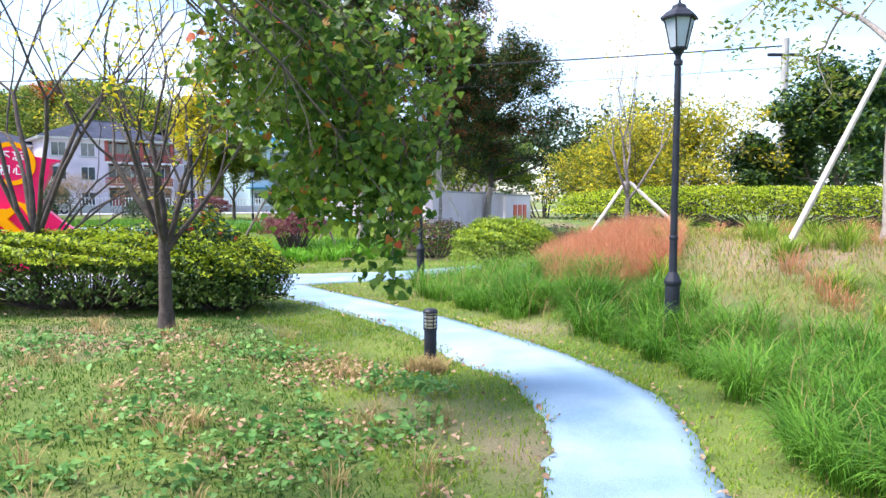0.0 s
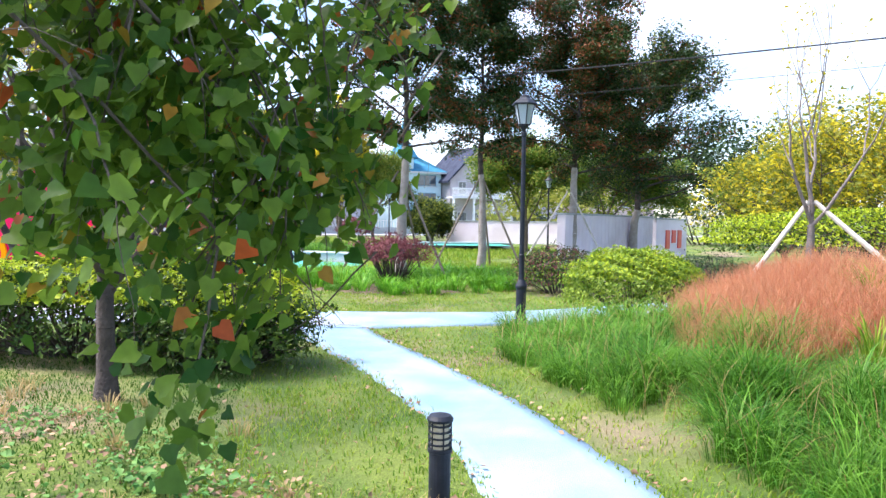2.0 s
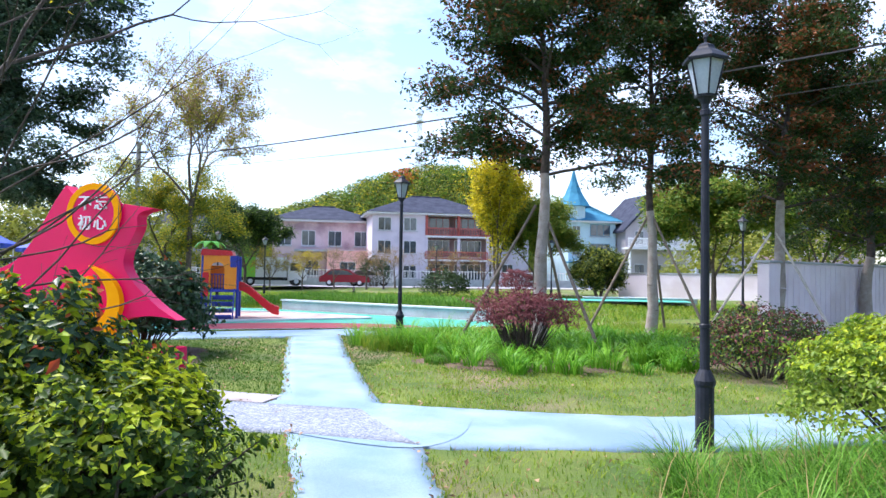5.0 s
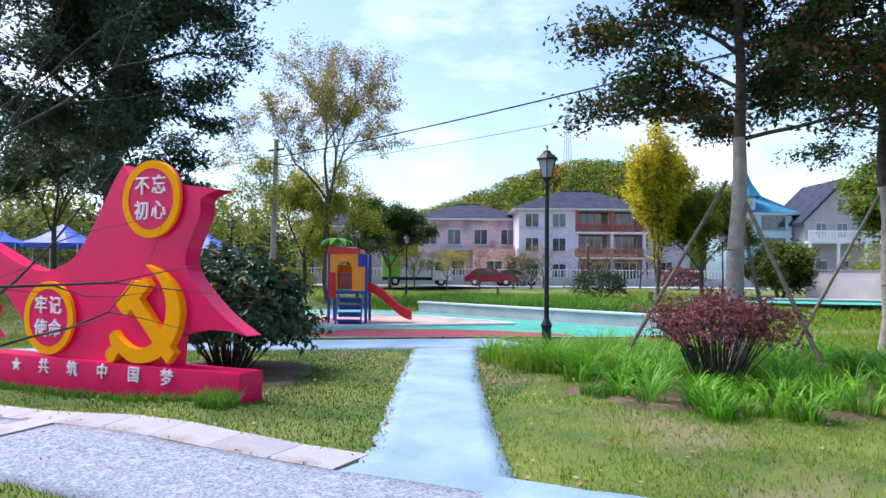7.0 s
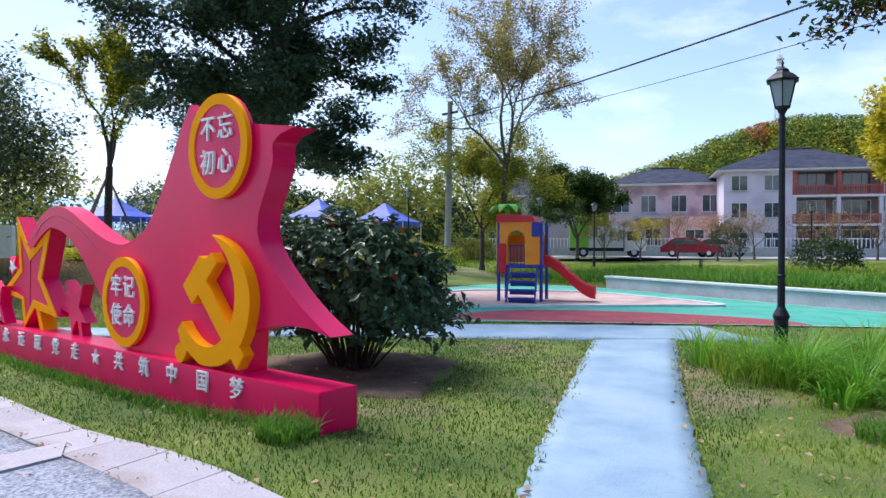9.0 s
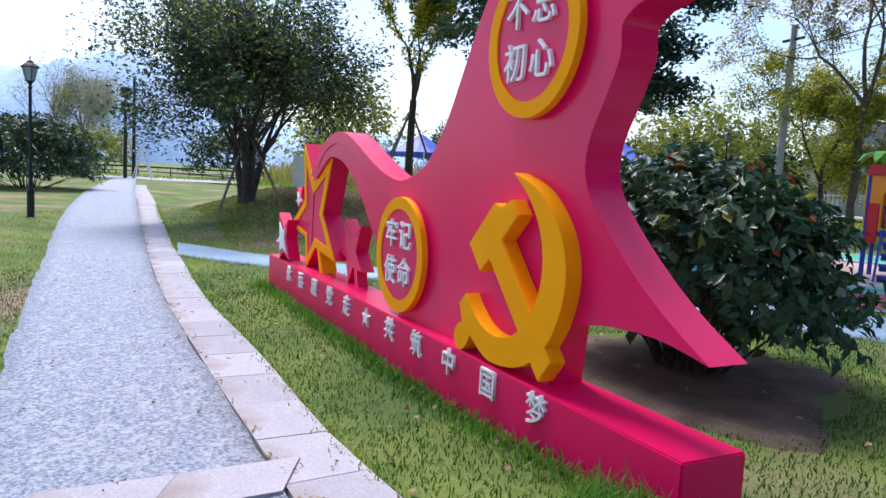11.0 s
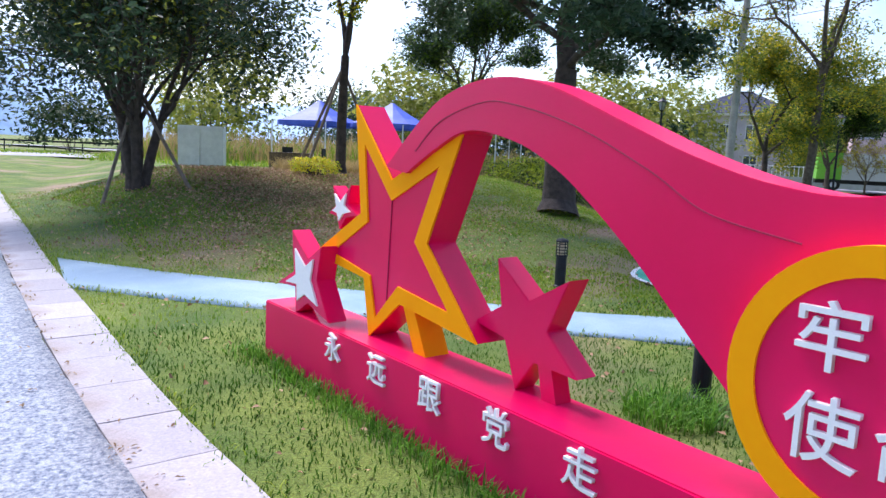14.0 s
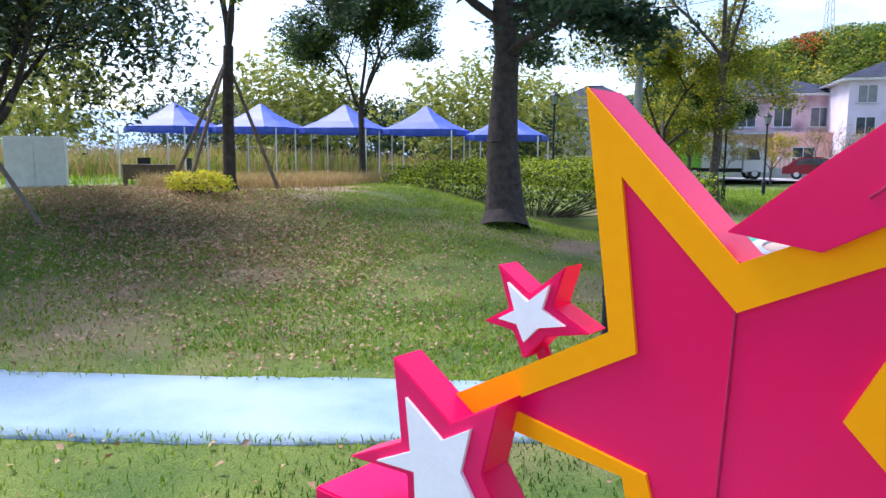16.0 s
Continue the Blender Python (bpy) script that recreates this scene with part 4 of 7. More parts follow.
# ---- lamps and bollards ----
def lamp_post(at, scale=1.0, group="garden lamp posts"):
    root = empty("lamp_post", pose(*at, float(height(*at))) @ Matrix.Diagonal((scale, scale, scale, 1)), "black iron garden lamp post with a six-sided lantern", "street lamp", group)
    bm = bmesh.new()
    lathe(bm, [(0.085, -0.03), (0.085, 0.02), (0.078, 0.03), (0.076, 0.52), (0.088, 0.54), (0.09, 0.57), (0.07, 0.61), (0.045, 0.66)], 14)
    part("pedestal", bm, M["iron"], root, smooth=False)
    bm = bmesh.new()
    lathe(bm, [(0.043, 0.63), (0.04, 1.0), (0.047, 1.005), (0.047, 1.03), (0.038, 1.04), (0.033, 2.78), (0.045, 2.79), (0.045, 2.83), (0.03, 2.84), (0.032, 2.88), (0.06, 2.93), (0.075, 2.95)], 12)
    part("pole", bm, M["iron"], root)
    bm = bmesh.new()
    lathe(bm, [(0.19, 3.24), (0.195, 3.26), (0.14, 3.31), (0.085, 3.345), (0.075, 3.36), (0.07, 3.38), (0.03, 3.40), (0.012, 3.41), (0.012, 3.44), (0.02, 3.45), (0.008, 3.49)], 6)
    lantern = part("lantern", bm, M["iron"], root)
    bm = bmesh.new()
    lathe(bm, [(0.09, 2.94), (0.095, 2.96)], 6)
    part("lantern_base", bm, M["iron"], lantern)
    for i in range(6):
        w, w2 = math.pi / 3 * i, math.pi / 3 * (i + 1)
        bm = bmesh.new()
        tube(bm, (0.085 * math.cos(w), 0.085 * math.sin(w), 2.95), (0.155 * math.cos(w), 0.155 * math.sin(w), 3.25), 0.008, n=5)
        part("rib", bm, M["iron"], lantern)
        bm = bmesh.new()
        q = [bm.verts.new((r * 0.985 * math.cos(a), r * 0.985 * math.sin(a), z)) for r, a, z in ((0.085, w, 2.955), (0.085, w2, 2.955), (0.152, w2, 3.24), (0.152, w, 3.24))]
        f = bm.faces.new(q)
        e = bmesh.ops.extrude_face_region(bm, geom=[f])
        bmesh.ops.translate(bm, verts=[g for g in e["geom"] if isinstance(g, bmesh.types.BMVert)], vec=(-0.004 * math.cos((w + w2) / 2), -0.004 * math.sin((w + w2) / 2), 0))
        part("pane", bm, M["frost"], lantern)
    return root


M["frost"] = mat("frosted_pane", (0.55, 0.62, 0.68), (0.62, 0.70, 0.76), 5, 0.25, bump=0.0, trans=0.45)
lampA = lamp_post((2.47, 7.63), 1.03)
for p in ((-0.44, 14.06), (-7.20, 20.53), (-28.4, 41.0), (-1.42, 33.2), (-22.5, 52.0), (-26.8, 35.5), (-22.9, 7.6), (-12.5, 47.0), (-31.0, 31.0)):
    copy_thing(lampA, pose(*p, float(height(*p)), 0, 0, 17 * p[0]))


def bollard(at):
    root = empty("bollard_light", pose(*at, float(height(*at))), "dark bollard light with a slatted cream lantern head", "bollard", "bollard lights")
    bm = bmesh.new()
    lathe(bm, [(0.075, -0.03), (0.075, 0.02), (0.062, 0.03), (0.062, 0.36), (0.07, 0.365), (0.07, 0.385)], 20)
    part("post", bm, M["iron"], root)
    bm = bmesh.new()
    lathe(bm, [(0.052, 0.38), (0.052, 0.535)], 18)
    part("diffuser", bm, M["cream"], root, "cream diffuser")
    for z in (0.41, 0.445, 0.48, 0.515):
        bm = bmesh.new()
        lathe(bm, [(0.056, z - 0.005), (0.066, z - 0.005), (0.066, z + 0.004), (0.056, z + 0.004)], 20)
        part("slat", bm, M["iron"], root)
    bm = bmesh.new()
    for i in range(6):
        w = math.pi / 3 * i
        tube(bm, (0.064 * math.cos(w), 0.064 * math.sin(w), 0.38), (0.064 * math.cos(w), 0.064 * math.sin(w), 0.545), 0.005, n=5)
    part("cage", bm, M["iron"], root)
    bm = bmesh.new()
    lathe(bm, [(0.072, 0.535), (0.075, 0.55), (0.06, 0.57), (0.02, 0.58)], 20)
    part("cap", bm, M["iron"], root)
    return root


b0 = bollard((-0.12, 6.98))
for p in ((-3.7, 11.2), (-12.3, 15.41), (-15.9, 16.7), (-20.5, 22.6), (-18.6, 35.9), (-10.6, 33.2)):
    copy_thing(b0, pose(*p, float(height(*p))))


# ---- trees ----
make_tree("leaning_tree", (-2.9, 2.4), "spreading tree with drooping broad green and turning leaves", 3.1, 0.10, 1.0, 1, M["bark"], [(M["tallow"], 1)], 2500, 0.085, seed=5, angle=0.7)
# the drooping bough over the path
BO = np.array((-2.9, 2.4, 3.2))
bough = empty("bough", pose(*BO), "drooping tree bough with heart-shaped green, yellow and red leaves", "tree")
rb = np.random.default_rng(8)
segs, tips = [], []
for gx_, gy_, gz_ in ((-0.35, 4.95, 1.35), (-0.45, 5.3, 1.5), (-0.3, 5.6, 1.9), (-0.08, 6.0, 2.2), (-0.15, 5.9, 1.9), (0.0, 5.8, 2.6), (-0.6, 5.4, 2.0), (-0.9, 5.4, 1.9), (-1.1, 5.5, 1.8), (-0.8, 5.5, 2.4), (-0.5, 5.6, 2.8), (-1.3, 5.5, 2.4), (-0.2, 5.7, 3.2), (-0.9, 5.6, 3.1), (-1.4, 5.6, 3.0), (-0.5, 5.1, 2.3)):
    p = np.array([0.0, 0, 0])
    goal = np.array((gx_, gy_, gz_)) - BO
    dv = np.array([0.3, 0.45, 0.7])
    for k in range(8):
        dv = 0.6 * dv + 0.4 * (goal - p) / (np.linalg.norm(goal - p) + 1e-6) + rb.normal(0, 0.05, 3)
        q = p + dv / np.linalg.norm(dv) * np.linalg.norm(goal) / 6.6
        segs.append((p, q, 0.019 * (1 - k / 9), 0.019 * (1 - (k + 1) / 9)))
        p = q
        if k > 3:
            for m in range(3):
                grow(rb, p, (rb.normal(0, 0.5), rb.normal(0, 0.5), -0.75), 0.5, 0.005, 1, segs, tips, 2, 0.5, -0.5, 0.75, 0.15)
keep_seg = []
for s_ in segs:
    a_ = s_[1] + BO
    if a_[1] < 6.1 and a_[0] < 0.1 and (a_[1] < 4.4 or a_[2] > (1.8 if a_[0] < -1.2 else 1.5 if a_[0] < -0.7 or a_[0] > -0.2 else 1.1)):
        keep_seg.append(s_)
limbs_mesh("trunk", keep_seg, M["bark"], bough, 5)
T = np.array([t[0] for t in tips])
W = T + BO
low_end = np.where(W[:, 0] < -1.2, 1.9, np.where(W[:, 0] < -0.7, 1.38, np.where(W[:, 0] < -0.15, 0.93, 1.5 + (W[:, 0] + 0.15) * 3)))
low_end = np.where(W[:, 1] > 5.15, np.maximum(low_end, 1.42), low_end)
T = T[((W[:, 2] > low_end) & (W[:, 0] > -1.55) & (W[:, 0] < 0.2) & (W[:, 1] > 4.55) & (W[:, 1] < 5.93))]
for mt, n in ((M["tallow"], 5600), (M["tallow2"], 240), (M["green"], 600), (M["box"], 350)):
    idx = rb.integers(0, len(T), n)
    c = T[idx] + rb.normal(0, 0.07, (n, 3))
    nr = np.column_stack([rb.normal(0, 0.7, n), rb.normal(-0.6, 0.7, n), np.full(n, 0.6)])
    v, f = heart_leaves(c, nr, 0.064, rb)
    mesh_np("crown", v, f, mt, bough)

make_tree("vase_tree", (-3.2, 8.2), "bare vase-shaped young tree with a few yellow leaves", 0.95, 0.078, 1.0, 3, M["darkbark"], [(M["gold"], 2), (M["green"], 1)], 420, 0.06, spread=0.08, seed=4, splits=2, angle=0.66, up=0.5, shrink=0.8, first=7, wander=0.07)
make_elm((-4.5, 21.5), "tall straight tree with dark green and rusty autumn leaves, staked", 9.2, 0.155, 2.4, 3.5, 11, [(M["elm"], 5), (M["elmred"], 1.4)], 50000, 0.105, low=((3.5, 2.2),), n=34, puff=0.2)
make_elm((-2.88, 24.8), "tall straight staked tree with dense dark green leaves", 9.4, 0.14, 2.2, 3.8, 12, [(M["elm"], 5), (M["elmred"], 0.5)], 46000, 0.105, n=34, puff=0.2)
make_elm((-0.3, 27.0), "staked tree with dark green and red-brown crown", 8.8, 0.17, 3.0, 3.2, 13, [(M["elm"], 4), (M["elmred"], 1.8)], 52000, 0.11, n=36, puff=0.22)
make_elm((2.0, 31.0), "broad dark green tree behind the pink wall", 7.8, 0.2, 4.2, 2.4, 14, [(M["elm"], 6), (M["elmred"], 0.5), (M["olive"], 0.3)], 54000, 0.12, pale=1.9, n=38, puff=0.25)
make_elm((-21.2, 20.1), "large dark evergreen tree with a thick trunk", 11.5, 0.34, 4.4, 2.9, 21, [(M["camphor"], 1)], 100000, 0.155, pale=2.4, group="", name="camphor_tree", bark="darkbark", puff=0.32, n=44)
make_tree("multistem_tree", (-23.7, 12.3), "dark evergreen tree of several stems on a leaf-strewn mound", 1.1, 0.10, 1.6, 3, M["darkbark"], [(M["camphor"], 5), (M["olive"], 1)], 14000, 0.095, droop=0.35, spread=0.42, seed=22, angle=0.55, up=0.1, stems=4, splits=3)
make_tree("slim_tree", (-25.6, 16.8), "slim tree with dark trunk and sparse yellow-green leaves, staked", 2.6, 0.13, 1.5, 3, M["darkbark"], [(M["green"], 1), (M["gold"], 1)], 6500, 0.10, spread=0.25, seed=23, angle=0.45, up=0.3, splits=2)
make_tree("round_tree", (-30.2, 22.4), "tree with spreading thin dark crown before the tents", 2.1, 0.12, 1.6, 3, M["darkbark"], [(M["camphor"], 3), (M["green"], 1)], 14000, 0.09, spread=0.3, seed=24, angle=0.6, up=0.2)
make_tree("evergreen_tree", (-29.5, 12.2), "dark evergreen tree on the mound", 1.2, 0.13, 1.5, 3, M["darkbark"], [(M["camphor"], 1)], 8000, 0.09, spread=0.35, seed=25, angle=0.6, stems=2)
make_tree("tall_tree", (-24.3, 31.2), "tall open tree with thin brown crown and yellow-green lower leaves", 4.4, 0.14, 2.3, 3, M["bark"], [(M["brownleaf"], 3), (M["olive"], 2), (M["gold"], 0.5)], 12000, 0.085, spread=0.34, seed=26, angle=0.6, up=0.3)
make_tree("yellow_tree", (-27.0, 32.2), "spreading tree with yellow-green autumn leaves", 1.7, 0.12, 1.85, 3, M["darkbark"], [(M["olive"], 3), (M["gold"], 1.2), (M["green"], 1)], 15000, 0.09, spread=0.4, seed=27, angle=0.8)
make_tree("golden_tree", (-15.9, 47.1), "upright golden-leaved tree beside the street", 0.6, 0.14, 2.6, 3, M["bark"], [(M["gold"], 4), (M["olive"], 0.8)], 9000, 0.17, spread=0.5, seed=28, angle=0.28, up=0.5)
make_tree("green_tree", (-14.9, 51.0), "leafy green tree beside a golden one", 1.2, 0.13, 1.75, 3, M["bark"], [(M["olive"], 3), (M["green"], 2)], 17000, 0.13, spread=0.5, seed=29, angle=0.5, up=0.3)
make_tree("olive_tree", (-10.3, 49.1), "low wide olive-green tree on the bank", 0.7, 0.10, 0.85, 3, M["bark"], [(M["elm"], 2), (M["olive"], 2)], 9000, 0.12, spread=0.35, seed=53, angle=0.9, up=0.0, stems=2)
make_tree("green_tree", (0.9, 40.0), "fresh green tree behind the lamps", 1.2, 0.12, 1.7, 3, M["bark"], [(M["green"], 3), (M["olive"], 1)], 16000, 0.12, spread=0.5, seed=30, angle=0.5, up=0.2)
make_tree("green_tree", (-2.9, 38.8), "bright fresh green tree beyond the staked trees", 1.4, 0.13, 1.65, 3, M["bark"], [(M["green"], 3), (M["olive"], 2)], 15000, 0.13, spread=0.5, seed=54, angle=0.5, up=0.25)
make_tree("dark_tree", (-39.6, 51.7), "dark green rounded tree beside the road", 1.5, 0.15, 2.2, 3, M["bark"], [(M["elm"], 3), (M["green"], 1)], 20000, 0.15, spread=0.55, seed=31, angle=0.6)
make_tree("bare_tree", (3.55, 13.8), "upright nearly bare young tree held by two wooden props", 0.5, 0.06, 1.15, 3, M["greybark"], [(M["gold"], 1)], 90, 0.06, spread=0.08, seed=32, angle=0.5, up=0.75, splits=2, first=3, shrink=0.78, wander=0.15)
make_tree("autumn_tree", (6.2, 18.5), "wide multi-stem tree with yellow autumn leaves", 0.7, 0.10, 1.35, 3, M["bark"], [(M["gold"], 3), (M["olive"], 4)], 6500, 0.085, spread=0.3, seed=33, angle=0.65, up=0.15, stems=3)
make_tree("autumn_tree", (5.3, 21.2), "low wide tree with greenish-gold leaves", 0.7, 0.09, 1.1, 3, M["bark"], [(M["olive"], 4), (M["gold"], 2), (M["green"], 1)], 6500, 0.085, spread=0.28, seed=34, angle=0.7, up=0.12, stems=2)
make_tree("evergreen_tree", (9.3, 16.8), "dense dark green evergreen tree behind the hedge", 0.9, 0.12, 1.1, 3, M["bark"], [(M["shrub"], 2), (M["green"], 1)], 14000, 0.11, spread=0.3, seed=35, angle=0.6)
make_tree("roadside_tree", (5.9, 9.4), "young pale-barked tree with sparse leaves, propped by poles", 2.3, 0.10, 1.2, 3, M["palebark"], [(M["olive"], 2), (M["green"], 1)], 1500, 0.08, spread=0.2, seed=36, angle=0.9, up=-0.1)
winter = make_tree("winter_tree", (-5.85, 10.2), "leafless dark-branched tree growing out of the hedge", 0.9, 0.08, 2.1, 4, M["darkbark"], [(M["gold"], 1)], 8, 0.06, spread=0.1, seed=37, angle=0.6, up=0.2, splits=2, wander=0.10, first=6)

rw = np.random.default_rng(38)
segs, tips = [], []
for d_, l_ in (((0.75, 0.8, 0.42), 1.25), ((0.5, 0.95, 0.5), 1.2), ((0.9, 0.55, 0.6), 1.2), ((0.72, 0.30, 0.95), 1.6), ((0.55, 0.22, 1.0), 1.7), ((0.85, 0.36, 0.72), 1.5)):
    grow(rw, (0.1, 0.05, 0.75), d_, l_, 0.02, 2, segs, tips, 2, 0.45, 0.05, 0.75, 0.12)
limbs_mesh("low_branch", segs, M["darkbark"], winter, 5)


def stakes(at, ends, h, material=None, r=0.03, label="wooden props tied against a tree trunk"):
    root = empty("tree_props", pose(*at, float(height(*at))), label, "tree prop")
    for ex, ey in ends:
        bm = bmesh.new()
        z = float(height(at[0] + ex, at[1] + ey)) - float(height(*at))
        tube(bm, (ex, ey, z - 0.05), (ex * 0.04, ey * 0.04, h), r, r * 0.8)
        part("pole", bm, material or M["stake"], root)
    return root


stakes((3.55, 13.8), ((-0.95, -0.2), (0.95, -0.5)), 1.0, r=0.04)
stakes((5.9, 9.4), ((-1.25, 0.2), (0.9, 1.2)), 2.6, r=0.045)
stakes((-4.5, 21.5), ((-1.55, -0.7), (1.5, -0.7), (0.2, 1.6)), 2.9, M["darkstake"], 0.035)
stakes((-2.88, 24.8), ((-1.4, -0.8), (1.5, -0.8), (0.1, 1.6)), 2.9, M["darkstake"], 0.035)
stakes((-0.3, 27.0), ((-1.6, -0.8), (1.4, -0.8)), 2.6, M["stake"], 0.035)
stakes((-25.6, 16.8), ((-0.9, -0.9), (0.5, -1.0), (-0.2, 1.1)), 2.4, M["darkstake"], 0.04)
stakes((-23.7, 12.3), ((1.0, -0.6), (0.9, 0.9)), 1.7, M["darkstake"], 0.035)

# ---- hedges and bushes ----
# lower leaves take the shade-darkened colour, tops the bright new-leaf one
make_bush("azalea_hedge", (-5.0, 10.05), (2.6, 0.95, 0.64), "rounded azalea hedge, shade painted dark into its lower leaves, bright yellow-green new leaves above", [(M["hedge"], 0.7, -9, 9), (M["hedgetop"], 1.4, 0.46, 9)], 24000, 0.066, seed=41, power=3.2, lump=0.10, twigs=160)
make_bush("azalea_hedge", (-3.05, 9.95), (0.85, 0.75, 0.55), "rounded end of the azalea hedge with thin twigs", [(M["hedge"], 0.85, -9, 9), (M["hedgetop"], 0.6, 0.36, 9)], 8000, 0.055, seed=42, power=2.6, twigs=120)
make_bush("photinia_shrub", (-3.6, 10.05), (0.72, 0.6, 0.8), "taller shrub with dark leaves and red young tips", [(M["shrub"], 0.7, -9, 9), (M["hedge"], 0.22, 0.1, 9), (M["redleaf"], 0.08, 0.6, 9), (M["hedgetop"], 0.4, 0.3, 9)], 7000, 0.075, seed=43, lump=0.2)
make_bush("round_shrub", (-10.1, 16.4), (1.2, 1.15, 1.02), "big rounded evergreen shrub with glossy dark leaves", [(M["shrub"], 0.93, -9, 9), (M["olive"], 0.05, 0.3, 9), (M["redleaf"], 0.012, 0.3, 9)], 11000, 0.115, seed=44, lump=0.16, twigs=60, stem_h=0.12)
make_bush("clipped_bush", (1.25, 14.3), (1.1, 0.95, 0.66), "rounded clipped bush with small glossy green leaves", [(M["box"], 0.85, -9, 9), (M["hedgetop"], 0.35, 0.35, 9)], 17000, 0.055, seed=45, lump=0.08)
make_bush("purple_bush", (-4.1, 19.5), (0.8, 0.75, 0.40), "small purple-leaved barberry bush on thin stems", [(M["purple"], 1, -9, 9)], 7500, 0.05, seed=46, lump=0.35, twigs=90, stem_h=0.5)
make_bush("dark_bush", (-0.2, 19.2), (0.95, 0.8, 0.62), "loose dark bush with reddish leaves beside the lamp", [(M["elm"], 0.6, -9, 9), (M["purple"], 0.35, -9, 9), (M["box"], 0.15, -9, 9)], 7000, 0.055, seed=47, lump=0.2)
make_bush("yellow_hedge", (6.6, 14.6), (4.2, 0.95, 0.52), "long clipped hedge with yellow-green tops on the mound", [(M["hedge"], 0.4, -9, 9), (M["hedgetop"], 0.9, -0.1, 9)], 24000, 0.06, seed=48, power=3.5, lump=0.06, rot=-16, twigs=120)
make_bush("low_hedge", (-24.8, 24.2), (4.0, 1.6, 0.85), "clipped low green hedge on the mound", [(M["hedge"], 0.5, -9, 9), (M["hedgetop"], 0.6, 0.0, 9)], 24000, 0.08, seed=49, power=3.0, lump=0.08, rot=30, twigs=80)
make_bush("grey_bush", (2.9, 18.0), (0.9, 0.8, 0.6), "twiggy grey-green bush on the mound", [(M["elm"], 0.5, -9, 9)], 4000, 0.05, seed=50, twigs=140)
make_bush("roadside_bush", (-38.3, 2.9), (3.1, 2.6, 1.75), "dense dark bush beside the walkway", [(M["shrub"], 0.8, -9, 9), (M["hedge"], 0.2, 0.2, 9)], 20000, 0.17, seed=51)
make_bush("bank_bush", (-19.5, 47.5), (1.6, 1.4, 1.0), "dark shrub on the grassy bank", [(M["elm"], 1, -9, 9)], 5000, 0.12, seed=52)


# ---- playset ----
PS = pose(-15.72, 24.25, 0.03, 0, 0, 38) @ Matrix.Diagonal((0.93, 0.93, 1.06, 1))
playset = empty("playset", PS, "small plastic playground tower with orange walls, stairs and red slide", "playground equipment")
for x, y in ((-0.55, -0.5), (0.55, -0.5), (-0.55, 0.55), (0.55, 0.55)):
    bm = bmesh.new()
    lathe(bm, [(0.045, -0.05), (0.045, 1.95 if x < 0 else 1.75), (0.03, 1.78)], 12, (x, y, 0))
    part("post", bm, M["p_blue"], playset)
bm = bmesh.new()
box(bm, -0.6, -0.55, 0.74, 0.6, 0.6, 0.82)
part("deck", bm, M["p_blue"], playset, bevel=0.01)
for i in range(4):
    bm = bmesh.new()
    box(bm, -0.22, -1.02 + i * 0.13, 0.06 + i * 0.18, 0.42, -0.86 + i * 0.13, 0.11 + i * 0.18)
    box(bm, -0.22, -0.88 + i * 0.13, -0.02 + i * 0.18, 0.42, -0.86 + i * 0.13, 0.11 + i * 0.18)
    part("step", bm, M["p_blue"], playset)
for x in (-0.26, 0.46):
    bm = bmesh.new()
    for v in box(bm, x - 0.02, -0.55, 0.0, x + 0.02, -0.47, 0.86):
        if v.co.z < 0.1:
            v.co.y -= 0.5
    part("stringer", bm, M["p_blue"], playset)
bm = bmesh.new()
arch = [(-0.52, 0.82), (-0.30, 0.82), (-0.30, 1.45), (-0.22, 1.56), (-0.06, 1.60), (0.08, 1.54), (0.14, 1.42), (0.14, 0.82), (0.52, 0.82), (0.52, 1.55), (0.30, 1.62), (0.30, 1.80), (-0.52, 1.80)]
prism(bm, arch, -0.56, -0.48)
part("front_panel", bm, M["p_orange"], playset, "orange panel with arched doorway", bevel=0.01)
bm = bmesh.new()
box(bm, -0.62, -0.52, 0.85, -0.54, 0.55, 1.80)
part("side_panel", bm, M["p_yellow"], playset, "yellow side panel", bevel=0.02)
bm = bmesh.new()
box(bm, -0.54, -0.60, 0.62, -0.34, -0.565, 1.30)
part("corner_panel", bm, M["p_red"], playset, "red panel", bevel=0.02)
bm = bmesh.new()
box(bm, -0.5, 0.56, 0.85, 0.5, 0.62, 1.5)
part("back_panel", bm, M["p_orange"], playset, bevel=0.02)
bm = bmesh.new()
prism(bm, [(-0.62, 1.78), (0.40, 1.78), (0.36, 1.92), (-0.56, 1.97)], -0.62, 0.62)
part("roof", bm, M["p_red"], playset, "red roof", bevel=0.02)
bm = bmesh.new()
box(bm, 0.32, -0.60, 1.45, 0.52, -0.55, 1.78)
part("upper_panel", bm, M["p_blue"], playset, "blue panel", bevel=0.015)
bm = bmesh.new()
for i in range(5):
    x = -0.26 + i * 0.09
    tube(bm, (x, -0.40, 0.82), (x, -0.40, 1.25), 0.012, n=6)
tube(bm, (-0.3, -0.40, 1.25), (0.14, -0.40, 1.25), 0.014, n=6)
part("guard_rail", bm, M["p_blue"], playset)
palm = bmesh.new()
lathe(palm, [(0.06, 1.94), (0.07, 2.12)], 10, (-0.35, -0.35, 0))
